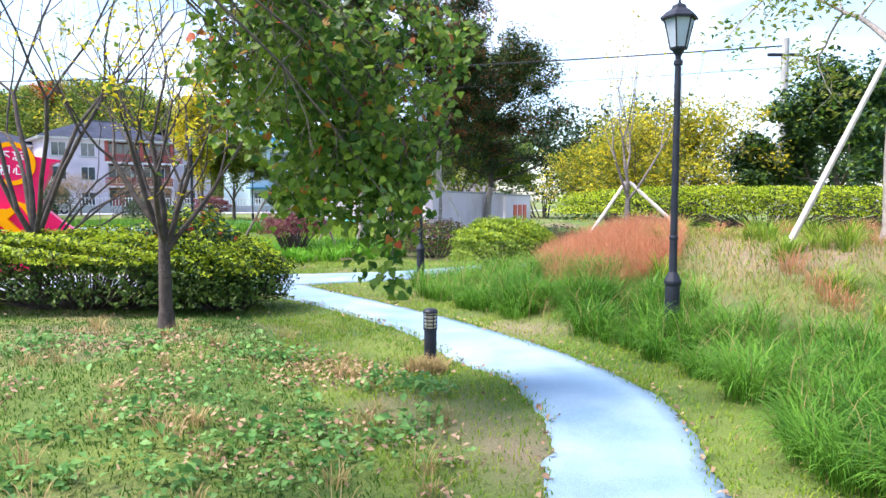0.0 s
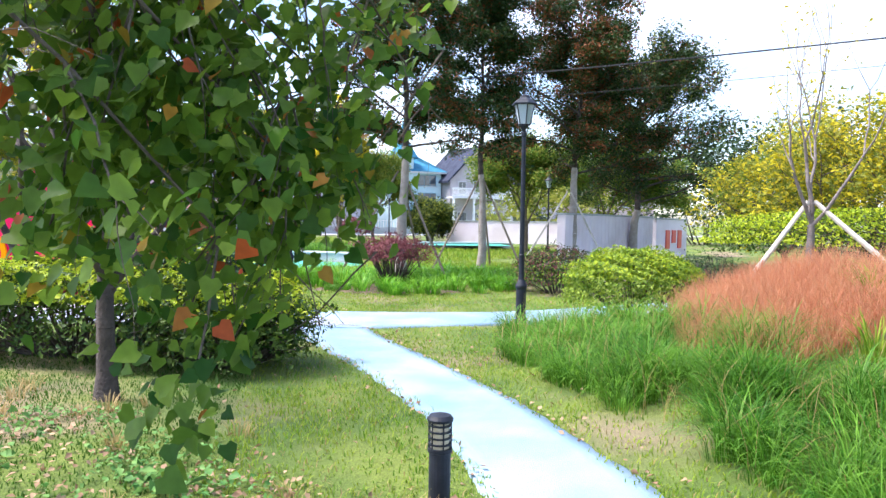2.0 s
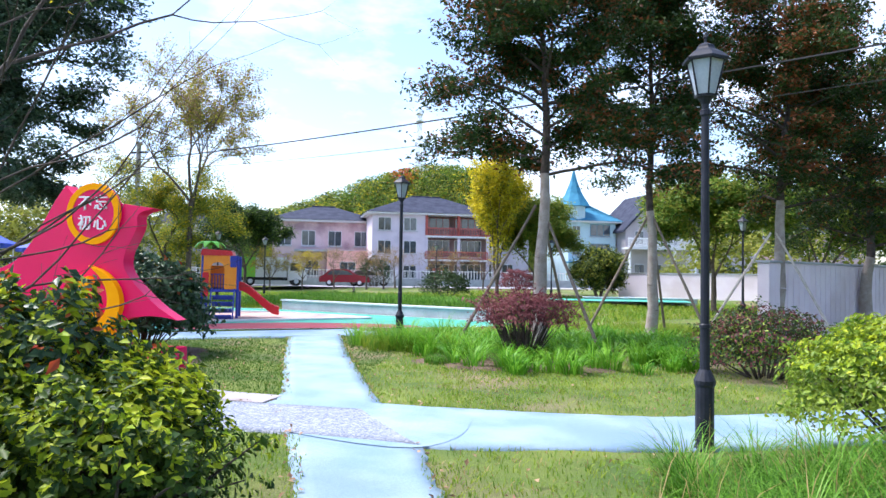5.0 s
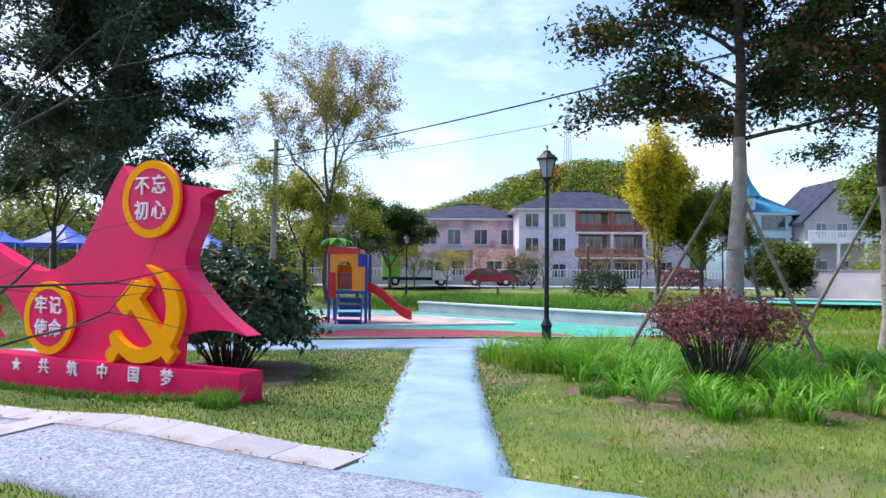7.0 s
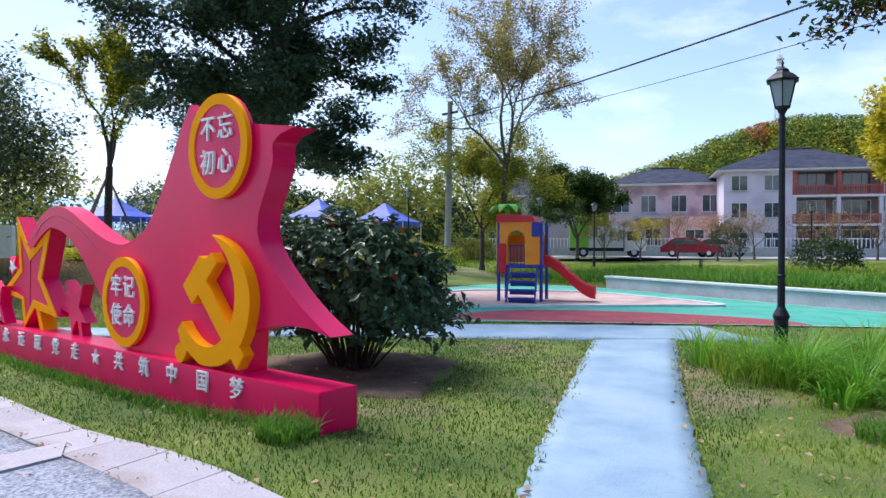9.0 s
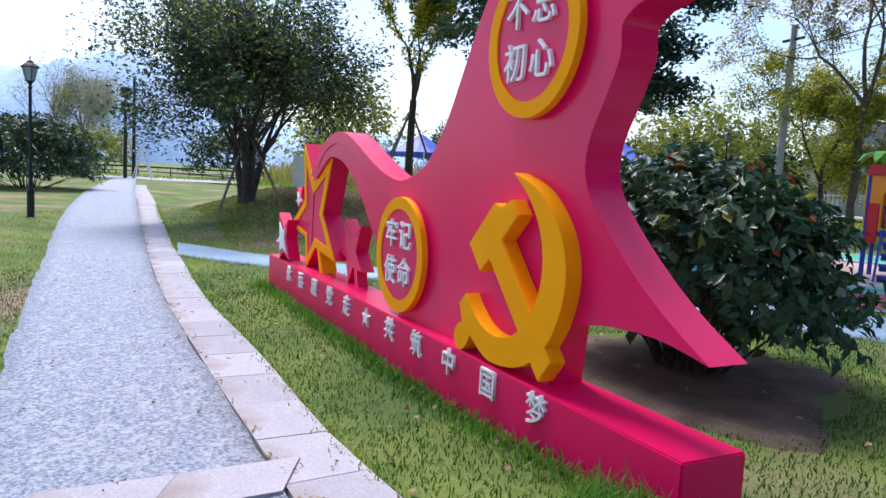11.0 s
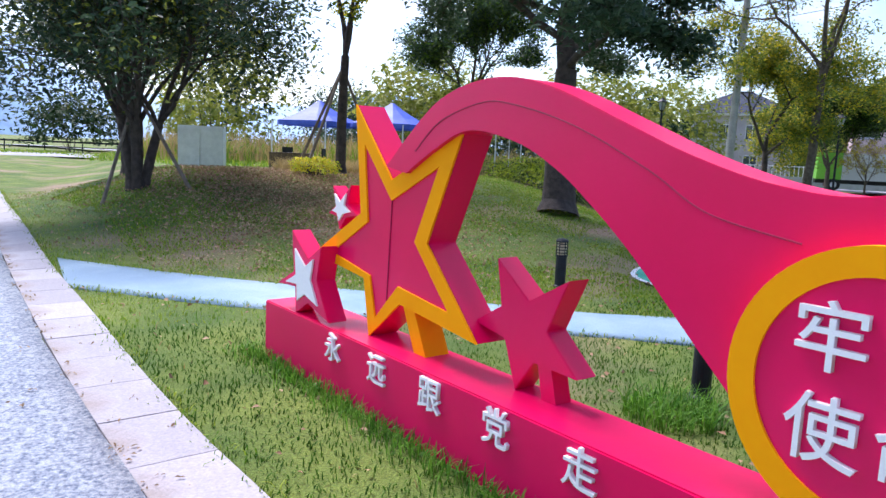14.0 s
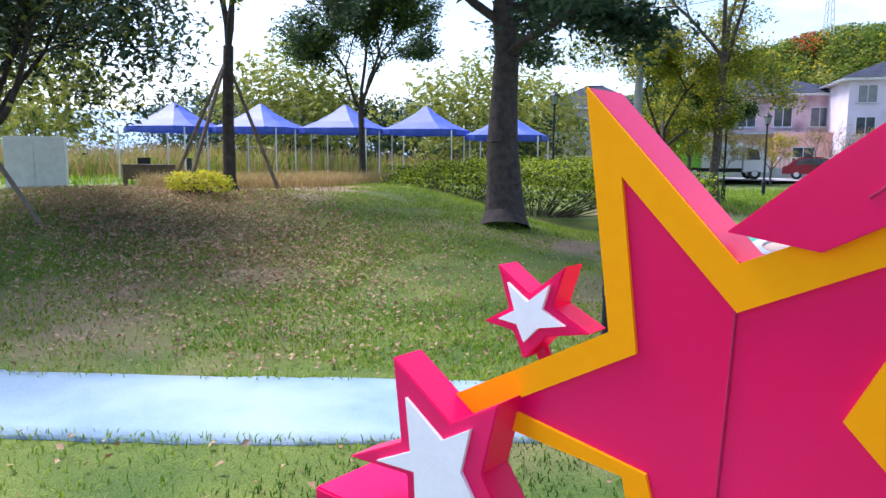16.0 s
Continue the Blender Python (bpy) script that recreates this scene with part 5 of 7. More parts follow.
for i in range(7):
    w = 6.28 * i / 7
    pts = [(0.02, 2.10, 0.05), (0.22, 2.19, 0.11), (0.38, 2.14, 0.09), (0.50, 2.02, 0.02)]
    prev = None
    for d_, z, hw in pts:
        cx, cy = -0.35 + d_ * math.cos(w), -0.35 + d_ * math.sin(w)
        px, py = -math.sin(w) * hw, math.cos(w) * hw
        row = [palm.verts.new((cx + px, cy + py, z)), palm.verts.new((cx - px, cy - py, z)), palm.verts.new((cx - px, cy - py, z - 0.03)), palm.verts.new((cx + px, cy + py, z - 0.03))]
        if prev:
            for k in range(4):
                palm.faces.new((prev[k], prev[(k + 1) % 4], row[(k + 1) % 4], row[k]))
        prev = row
part("palm_top", palm, M["p_green"], playset, "green plastic palm leaves")
sl_ = bmesh.new()
prev = None
for i in range(13):
    t_ = i / 12
    x = 0.58 + 1.3 * t_
    z = 0.84 - 0.62 * S(t_ * 1.02) - 0.10 * t_
    row = [sl_.verts.new((x, y, z + dz)) for y, dz in ((-0.26, 0.20), (-0.20, 0.20), (-0.17, 0.03), (0.17, 0.03), (0.20, 0.20), (0.26, 0.20), (0.24, -0.05), (-0.24, -0.05))]
    if prev:
        for k in range(8):
            sl_.faces.new((prev[k], prev[(k + 1) % 8], row[(k + 1) % 8], row[k]))
    else:
        sl_.faces.new(row)
    prev = row
sl_.faces.new(prev)
part("slide", sl_, M["p_red"], playset, "red slide", smooth=False)

# ---- walls by the playground ----
def wall_run(name, pts, h, w, material, label, cap=None, z0=0.0, category="wall"):
    root = empty(name, pose(0, 0, 0), label, category, kind="structure")
    for (x0, y0), (x1, y1) in zip(pts, pts[1:]):
        L, an = math.hypot(x1 - x0, y1 - y0), math.degrees(math.atan2(y1 - y0, x1 - x0))
        bm = bmesh.new()
        box(bm, -w / 2, -w / 2, z0 - 0.1, L + w / 2, w / 2, h)
        ob = part("wall_body", bm, material, root, bevel=0.01)
        ob.matrix_local = pose(x0, y0, float(height(x0, y0)), 0, 0, an)
        if cap:
            bm = bmesh.new()
            box(bm, -w / 2 - 0.04, -w / 2 - 0.04, h + 0.002, L + w / 2 + 0.04, w / 2 + 0.04, h + 0.06)
            ob = part("coping", bm, cap, root, bevel=0.01)
            ob.matrix_local = pose(x0, y0, float(height(x0, y0)), 0, 0, an)
    return root


wall_run("planter_wall", [(-17.5, 29.62), (-13.0, 28.92), (-8.45, 28.22)], 0.33, 0.26, M["stonewall"], "low grey stone retaining wall of the grassy bank", M["steel"])
wall_run("garden_wall", [(-0.45, 26.6), (2.6, 33.2)], 1.85, 0.3, M["pinkwall"], "pale pink ribbed garden wall with a coping", M["stonewall"])
rib = empty("wall_ribs", pose(-0.45, 26.6, 0, 0, 0, math.degrees(math.atan2(6.6, 3.05))), "thin upright ribs on the pink wall", "wall ribs", kind="structure")
for i in range(24):
    bm = bmesh.new()
    box(bm, 0.15 + i * 0.3, 0.150, 0.1, 0.19 + i * 0.3, 0.165, 1.8)
    box(bm, 0.15 + i * 0.3, -0.165, 0.1, 0.19 + i * 0.3, -0.150, 1.8)
    part("rib", bm, M["pinkwall"], rib)
wall_run("garden_wall", [(2.9, 34.0), (4.4, 37.5)], 1.8, 0.3, M["pinkwall"], "short pink wall piece with red lettering", M["stonewall"])
sign = empty("wall_lettering", pose(2.9, 34.0, 0, 0, 0, math.degrees(math.atan2(3.5, 1.5))), "red raised letters on the pink wall", "lettering")
for i in range(3):
    bm = bmesh.new()
    box(bm, 1.0 + i * 0.8, -0.19, 0.55 + 0.25 * (i % 2), 1.5 + i * 0.8, -0.152, 1.35)
    part("letter_bar", bm, M["p_red"], sign)
wall_run("boundary_wall", [(-9.5, 51.4), (3.0, 50.0)], 1.45, 0.25, M["pinkwall"], "white garden boundary wall", M["stonewall"])

# ---- street: road, houses, vehicles ----
FO, FD, FR = np.array((-1.12, 9.89)), np.array((-0.624, 0.782)), np.array((0.782, 0.624))


def far(lat, dep):
    p = FO + FD * dep + FR * lat
    return float(p[0]), float(p[1])


FA = 38.6
ZF = 0.25
rd = [far(-90, 62.5), far(90, 62.5), far(90, 56.0), far(-90, 56.0)]
bm = bmesh.new()
bm.faces.new([bm.verts.new((x, y, ZF + 0.03)) for x, y in rd])
tagged(part("road", bm, M["asphalt"]), "pale asphalt village street", "road", kind="structure")


def window(parent, x, y, z, w, h, side=-1, split=2, fmat=None):
    bm = bmesh.new()
    box(bm, x - w / 2, y - 0.03, z, x + w / 2, y + 0.05, z + h)
    win = part("window", bm, fmat or M["steel"], parent)
    n = split
    for i in range(n):
        a = x - w / 2 + 0.06 + i * (w - 0.06) / n
        bm = bmesh.new()
        box(bm, a, y - 0.045, z + 0.07, a + (w - 0.06) / n - 0.06, y - 0.032, z + h - 0.07)
        part("pane", bm, M["window"], win)
    bm = bmesh.new()
    box(bm, x - w / 2 - 0.08, y - 0.14, z - 0.1, x + w / 2 + 0.08, y - 0.001, z - 0.003)
    part("sill", bm, M["stonewall"], win)


def hip_roof(parent, x0, x1, y0, y1, z, rise, material, over=0.7, gable=False):
    bm = bmesh.new()
    a = [bm.verts.new(p) for p in ((x0 - over, y0 - over, z), (x1 + over, y0 - over, z), (x1 + over, y1 + over, z), (x0 - over, y1 + over, z))]
    ins = 0.0 if gable else (y1 - y0) * 0.5
    r = [bm.verts.new(p) for p in ((x0 - (over if gable else 0) + ins, (y0 + y1) / 2, z + rise), (x1 + (over if gable else 0) - ins, (y0 + y1) / 2, z + rise))]
    bm.faces.new(a[::-1])
    bm.faces.new((a[0], a[1], r[1], r[0]))
    bm.faces.new((a[2], a[3], r[0], r[1]))
    bm.faces.new((a[1], a[2], r[1]))
    bm.faces.new((a[3], a[0], r[0]))
    roof = part("roof", bm, material, parent)
    bm = bmesh.new()
    tube(bm, tuple(r0 + d0 for r0, d0 in zip((x0 + ins, (y0 + y1) / 2, z + rise), (0, 0, 0.03))), (x1 - ins, (y0 + y1) / 2, z + rise + 0.03), 0.1, n=6)
    part("ridge", bm, material, roof)
    bm = bmesh.new()
    box(bm, x0 - over + 0.1, y0 - over + 0.1, z - 0.22, x1 + over - 0.1, y1 + over - 0.1, z - 0.02)
    part("soffit", bm, M["steel"], roof)
    return roof


def balcony(parent, x0, x1, y0, d, z, rail):
    bm = bmesh.new()
    box(bm, x0, y0 - d, z - 0.2, x1, y0 - 0.002, z)
    b = part("balcony", bm, M["steel"], parent)
    n = int((x1 - x0) / 0.17)
    bm = bmesh.new()
    for i in range(n + 1):
        x = x0 + 0.05 + (x1 - x0 - 0.1) * i / n
        box(bm, x - 0.03, y0 - d + 0.03, z, x + 0.03, y0 - d + 0.09, z + 0.85)
    box(bm, x0, y0 - d, z + 0.85, x1, y0 - d + 0.12, z + 0.98)
    box(bm, x0, y0 - d, z + 0.04, x1, y0 - d + 0.12, z + 0.14)
    part("railing", bm, rail, b)
    return b


# three-storey house with maroon balconies
h2 = empty("house", pose(*far(7.2, 66), ZF, 0, 0, FA) @ Matrix.Diagonal((1, 1, 0.8, 1)), "three-storey lilac rendered house with maroon balcony railings and slate roof", "house")
bm = bmesh.new()
box(bm, 0, 0, -0.3, 5.2, 9, 8.9)
part("wall", bm, M["lilac"], h2)
# recessed wall behind the balconies, its shade given by the dark colour
bm = bmesh.new()
box(bm, 5.2, 1.6, -0.3, 12.0, 9, 8.9)
part("wall", bm, M["recess"], h2)
hip_roof(h2, 0, 12.0, 0, 9, 8.9, 2.6, M["slate"])
for z in (0.9, 3.9, 6.7):
    for x in (1.2, 3.7):
        window(h2, x, 0, z, 1.3, 1.6)
    # windows widened so that their dark panes deepen the recess shade
    for x in (6.6, 9.9):
        window(h2, x, 1.6, z - 0.3, 2.8, 2.15, split=4, fmat=M["maroon"] if z > 6 else None)
for z in (3.3, 6.2):
    balcony(h2, 5.2, 12.6 if z > 6 else 11.6, 1.6, 1.7, z, M["maroon"])
for z0, z1 in ((0, 3.1), (3.3, 6.0), (6.2, 8.8)):
    for x in (5.35, 8.6, 11.6):
        bm = bmesh.new()
        box(bm, x - 0.14, 0.0, z0, x + 0.14, 0.28, z1)
        part("column", bm, M["maroon"] if z0 > 6 else M["lilac"], h2)
bm = bmesh.new()
box(bm, 6.2, 1.5, 0, 7.5, 1.62, 2.2)
part("door", bm, M["maroon"], h2)
# two-storey pink house
h1 = empty("house", pose(*far(-2.3, 72), ZF, 0, 0, FA) @ Matrix.Diagonal((1, 1, 1.0, 1)), "two-storey pink house with a slate hip roof", "house")
bm = bmesh.new()
box(bm, 0, 0, -0.3, 10.5, 8, 6.6)
part("wall", bm, M["pink"], h1)
hip_roof(h1, 0, 10.5, 0, 8, 6.6, 1.7, M["slate"])
bm = bmesh.new()
box(bm, 5.5, -2.4, -0.3, 12, -0.002, 3.4)
part("annex", bm, M["salmon"], h1, "salmon rendered annex")
bm = bmesh.new()
box(bm, 2.2, -1.3, 3.3, 8.2, -0.002, 3.5)
part("balcony", bm, M["stonewall"], h1)
for z, xs in ((0.8, (1.5, 4.0)), (3.9, (1.2, 3.6, 6.3, 9.0))):
    for x in xs:
        window(h1, x, 0, z, 1.4, 1.6)
window(h1, 7.5, -2.4, 0.9, 1.6, 1.4)
# pale blue house with a pointed turret
hb = empty("house", pose(*far(29.7, 72), ZF, 0, 0, FA) @ Matrix.Diagonal((0.86, 0.9, 0.9, 1)), "pale blue house with a pointed blue turret roof", "house")
bm = bmesh.new()
box(bm, 0, 0, -0.3, 6.6, 9, 8.2)
part("wall", bm, M["bluewall"], hb)
hip_roof(hb, 0, 6.6, 0, 9, 8.2, 2.6, M["blueroof"])
bm = bmesh.new()
lathe(bm, [(1.6, 7.5), (1.6, 10.2)], 8, (1.2, 1.2, 0))
part("turret", bm, M["bluewall"], hb)
bm = bmesh.new()
lathe(bm, [(2.3, 10.0), (1.2, 11.6), (0.5, 13.2), (0.06, 14.8)], 8, (1.2, 1.2, 0))
part("turret_roof", bm, M["blueroof"], hb)
for z in (1.0, 3.9, 6.3):
    window(hb, 4.4, 0, z, 2.8, 1.5, split=3, fmat=M["blueroof"])
    window(hb, 1.1, 0, z, 1.1, 1.5)
bm = bmesh.new()
box(bm, -0.6, -1.8, 2.9, 7.0, -0.002, 3.1)
part("canopy", bm, M["blueroof"], hb)
# grey gabled villa
hg = empty("house", pose(*far(35.6, 70), ZF, 0, 0, FA) @ Matrix.Diagonal((0.82, 0.9, 1.05, 1)), "grey gabled villa with white balustrade and columns", "house")
bm = bmesh.new()
box(bm, 0, 0, -0.3, 9, 8, 6.2)
prism(bm, [(0, 6.2), (9, 6.2), (4.5, 9.8)], 0.0, 8)
part("wall", bm, M["greywall"], hg)
bm = bmesh.new()
for sgn in (-1, 1):
    q = [(4.5, 10.15), (4.5 + sgn * 5.2, 6.0), (4.5 + sgn * 5.2, 5.75), (4.5, 9.85)]
    prism(bm, q if sgn > 0 else q[::-1], -0.7, 8.7)
part("roof", bm, M["slate"], hg)
balcony(hg, -0.6, 9.6, 0, 1.9, 4.2, M["carwhite"])
for x in (-0.3, 3.0, 6.2, 9.2):
    bm = bmesh.new()
    lathe(bm, [(0.26, 0), (0.2, 0.15), (0.18, 3.8), (0.26, 4.0)], 12, (x, -1.7, 0))
    part("column", bm, M["carwhite"], hg)
for x in (2.0, 4.5, 7.0):
    window(hg, x, 0, 4.5, 1.3, 1.5)
    window(hg, x, 0, 0.8, 1.5, 1.7)
window(hg, 4.5, 0, 7.2, 1.1, 1.1)
# houses further along
for lat, dep, w, hgt, mt in ((-17, 84, 10, 6.5, "greywall"), (19.6, 75, 6.5, 7.2, "lilac"), (46, 78, 12, 6.5, "lilac"), (-60, 90, 14, 6, "lilac"), (60, 75, 12, 7, "pink")):
    hx = empty("house", pose(*far(lat, dep), ZF, 0, 0, FA), "plain rendered village house with a dark hip roof", "house", "village houses")
    bm = bmesh.new()
    box(bm, 0, 0, -0.3, w, 8, hgt)
    part("wall", bm, M[mt], hx)
    hip_roof(hx, 0, w, 0, 8, hgt, 2.4, M["slate"])
    for z in (0.9, 3.9):
        for i in range(int(w / 2.6)):
            window(hx, 1.5 + 2.5 * i, 0, z, 1.3, 1.5)
# street wall and white fence
fw = empty("yard_wall", pose(*far(-20, 64.3), ZF, 0, 0, FA), "grey yard wall with a white picket railing", "wall", kind="structure")
bm = bmesh.new()
box(bm, 0, 0, -0.2, 62, 0.2, 0.7)
part("wall_body", bm, M["stonewall"], fw)
bm = bmesh.new()
for i in range(210):
    box(bm, 0.1 + i * 0.295, 0.06, 0.7, 0.16 + i * 0.295, 0.12, 1.5)
box(bm, 0, 0.05, 1.40, 62, 0.13, 1.46)
part("railing", bm, M["carwhite"], fw)


def wheel(parent, x, y, r):
    bm = bmesh.new()
    lathe(bm, [(r * 0.6, -0.1), (r, -0.09), (r, 0.09), (r * 0.6, 0.1)], 18)
    bmesh.ops.transform(bm, verts=bm.verts, matrix=pose(x, y, r, 90, 0, 0))
    w = part("wheel", bm, M["tyre"], parent)
    bm = bmesh.new()
    lathe(bm, [(r * 0.58, -0.105), (r * 0.5, 0.105)], 14)
    bmesh.ops.transform(bm, verts=bm.verts, matrix=pose(x, y, r, 90, 0, 0))
    part("rim", bm, M["steel"], w)


truck = empty("truck", pose(*far(-4.5, 57.2), ZF + 0.03, 0, 0, FA + 6), "white light truck with a white and green box body, parked", "truck")
bm = bmesh.new()
prism(bm, [(3.9, 0.45), (5.45, 0.45), (5.5, 1.0), (5.3, 1.25), (5.0, 2.05), (4.8, 2.15), (3.9, 2.15)], 0, 1.8)
part("cab", bm, M["carwhite"], truck, bevel=0.05)
bm = bmesh.new()
prism(bm, [(4.1, 1.25), (4.9, 1.25), (4.75, 1.9), (4.1, 1.9)], -0.012, 1.812)
part("side_window", bm, M["window"], truck)
bm = bmesh.new()
w = box(bm, 5.02, 0.15, 1.25, 5.06, 1.65, 2.0)
for v_ in w:
    v_.co.x = (5.33 if v_.co.z < 1.5 else 5.08) + (0.0 if v_.co.x < 5.04 else 0.02)
part("windscreen", bm, M["window"], truck)
bm = bmesh.new()
box(bm, 1.3, 0, 0.7, 3.8, 1.85, 2.35)
part("box_body", bm, M["carwhite"], truck, bevel=0.03)
bm = bmesh.new()
box(bm, -0.1, 0, 0.7, 1.29, 1.85, 2.35)
part("box_rear", bm, M["cargreen"], truck, "bright green rear of the box body", bevel=0.03)
bm = bmesh.new()
box(bm, -0.1, 0.4, 0.45, 5.3, 1.4, 0.69)
part("chassis", bm, M["tyre"], truck)
for x, y in ((0.9, 0.1), (4.6, 0.1), (0.9, 1.7), (4.6, 1.7)):
    wheel(truck, x, y, 0.38)
bm = bmesh.new()
box(bm, 5.44, 0.2, 0.55, 5.52, 1.6, 0.85)
part("grille", bm, M["tyre"], truck)


def car(at, m_, label, rz):
    c = empty("car", pose(*at, ZF + 0.03, 0, 0, rz), label, "car")
    bm = bmesh.new()
    prism(bm, smooth_line([(0, 0.35), (0.0, 0.75), (0.35, 0.95), (0.9, 1.38), (1.7, 1.47), (2.5, 1.40), (3.2, 0.98), (4.1, 0.85), (4.35, 0.6), (4.3, 0.33)], 4), 0, 1.75)
    part("body", bm, m_, c, bevel=0.05)
    bm = bmesh.new()
    prism(bm, smooth_line([(0.65, 0.97), (1.0, 1.30), (1.75, 1.38), (2.4, 1.31), (2.95, 0.97)], 3), -0.012, 1.762)
    part("side_window", bm, M["window"], c)
    for x, y in ((0.85, 0.1), (3.45, 0.1), (0.85, 1.65), (3.45, 1.65)):
        wheel(c, x, y, 0.32)
    return c


car(far(2.0, 59.5), M["carred"], "dark red hatchback parked at the street", FA - 10)
car(far(4.2, 60.5), M["carwhite"], "white car parked behind the red one", FA - 10)
car(far(44, 58.5), M["carwhite"], "white car parked by a white wall", FA)

# ---- street shrubs and small bare trees ----
for i, (lat, dep) in enumerate(((0.5, 54.5), (5.5, 54), (8.0, 55.5), (10.8, 54), (-2.0, 55.5), (3.0, 55.0), (6.8, 53.5), (13.0, 55.0), (15.2, 54.5))):
    make_tree("street_tree", far(lat, dep), "small twiggy street tree with sparse leaves", 0.7, 0.07, 1.0, 3, M["bark"], [(M["brownleaf"], 2), (M["gold"], 2 if i in (0, 4) else 0.1)], 1500 if i in (0, 4) else 450, 0.08, spread=0.18, seed=60 + i, angle=0.65, group="street trees")
for i, (lat, dep, mt) in enumerate(((17.5, 52, "purple"), (30, 50, "olive"), (33.5, 49, "elm"), (37, 51, "olive"), (41, 50, "elm"), (-14, 50, "elm"), (-10.5, 52, "olive"), (45, 44, "elm"), (6.8, 60, "elm"))):
    make_bush("street_bush", far(lat, dep), (1.6, 1.3, 1.0 + 0.3 * (i % 3)), "rounded shrub beside the street", [(M[mt], 1, -9, 9)], 3500, 0.14, seed=70 + i, group="street shrubs")

# ---- hill, mast, mountains ----
def ridge(name, pts, depth, mt, label, seed, rough):
    r_ = np.random.default_rng(seed)
    n_, k_ = 90, 14
    v_, f_ = [], []
    P_ = np.array(pts, float)
    for i in range(n_):
        u = i / (n_ - 1) * (len(P_) - 1)
        x, y, h_ = (np.interp(u, range(len(P_)), P_[:, j]) for j in range(3))
        out = np.array([x, y]) / (np.hypot(x, y) + 1e-6)
        for j in range(k_):
            t_ = j / (k_ - 1)
            px, py = np.array([x, y]) + out * depth * (t_ - 0.5)
            hh = h_ * math.sin(math.pi * t_) ** 0.8
            v_.append((px, py, hh + (r_.uniform(-rough, rough) if 0 < j < k_ - 1 else -2)))
    for i in range(n_ - 1):
        for j in range(k_ - 1):
            a_ = i * k_ + j
            f_.append((a_, a_ + 1, a_ + k_ + 1, a_ + k_))
    return tagged(mesh_np(name, v_, f_, mt, smooth=True), label, "hill", kind="structure")


def fpt(lat, dep, h_):
    return (*far(lat, dep), h_)


hill = ridge("hill", [fpt(-60, 210, 3), fpt(-25, 210, 10), fpt(0, 212, 17), fpt(22, 214, 26), fpt(40, 216, 31), fpt(56, 214, 30), fpt(75, 212, 18), fpt(110, 205, 6), fpt(140, 200, 2)], 90, M["hill"], "wooded hill in green and autumn gold", 5, 0.8)
rh = np.random.default_rng(9)
n = 2600
lat = rh.uniform(-55, 110, n)
dep = rh.uniform(168, 214, n)
hp = np.interp(lat, [-60, -25, 0, 22, 40, 56, 75, 110, 140], [3, 10, 17, 26, 31, 30, 18, 6, 2])
tt = (dep - 211) / 90 + 0.5
zz = hp * np.sin(np.pi * np.clip(tt, 0, 1)) ** 0.8
cen = np.stack([FO[0] + FD[0] * dep + FR[0] * lat, FO[1] + FD[1] * dep + FR[1] * lat, zz + 1.2], -1)
for nm, sel, mt in (("golden", rh.random(n) < 0.09, "gold"), ("green", rh.random(n) < 0.30, "elm"), ("fresh", rh.random(n) < 0.6, "green"), ("red", (np.abs(lat - 31) < 3) & (dep > 196) & (rh.random(n) < 0.8), "redleaf"), ("olive", rh.random(n) < 0.4, "olive")):
    c = cen[sel]
    c = np.repeat(c, 46, 0) + np.clip(rh.normal(0, 1, (len(c) * 46, 3)), -1.6, 1.6) * (1.25, 1.25, 1.6)
    v, f = leaves_arrays(c, np.tile([[0, 0, 1.0]], (len(c), 1)), 0.62, rh, 0.8)
    tagged(mesh_np("hill_woods", v, f, M[mt]), f"far woods on the hill in {nm} tones", "woods", kind="stuff")
mast = empty("radio_mast", pose(*far(36, 205), 30), "slim white lattice radio mast on the hill", "mast")
bm = bmesh.new()
for sx, sy in ((-1, -1), (1, -1), (1, 1), (-1, 1)):
    tube(bm, (sx * 1.0, sy * 1.0, -2), (sx * 0.35, sy * 0.35, 20), 0.12, n=4)
for k in range(9):
    z, w0, w1 = -1 + k * 2.3, 1.0 - 0.065 * k * 1.08, 1.0 - 0.065 * (k + 1) * 1.08
    for s in (-1, 1):
        tube(bm, (-w0, s * w0, z), (w1, s * w1, z + 2.3), 0.07, n=4)
        tube(bm, (s * w0, -w0, z), (s * w1, w1, z + 2.3), 0.07, n=4)
part("lattice", bm, M["steel"], mast)
bm = bmesh.new()
lathe(bm, [(1.3, 16.5), (1.3, 16.8)], 10)
lathe(bm, [(1.1, 18.6), (1.1, 18.9)], 10)
tube(bm, (0, 0, 19), (0, 0, 24), 0.08, n=5)
part("platform", bm, M["steel"], mast)
ridge("mountain", [(-1400, -900, 60), (-1500, -420, 170), (-1500, -250, 215), (-1550, 0, 90), (-1500, 350, 80), (-1450, 520, 120), (-1350, 900, 60)], 700, M["mountain"], "far mountains with blue haze painted into their colour", 7, 6)

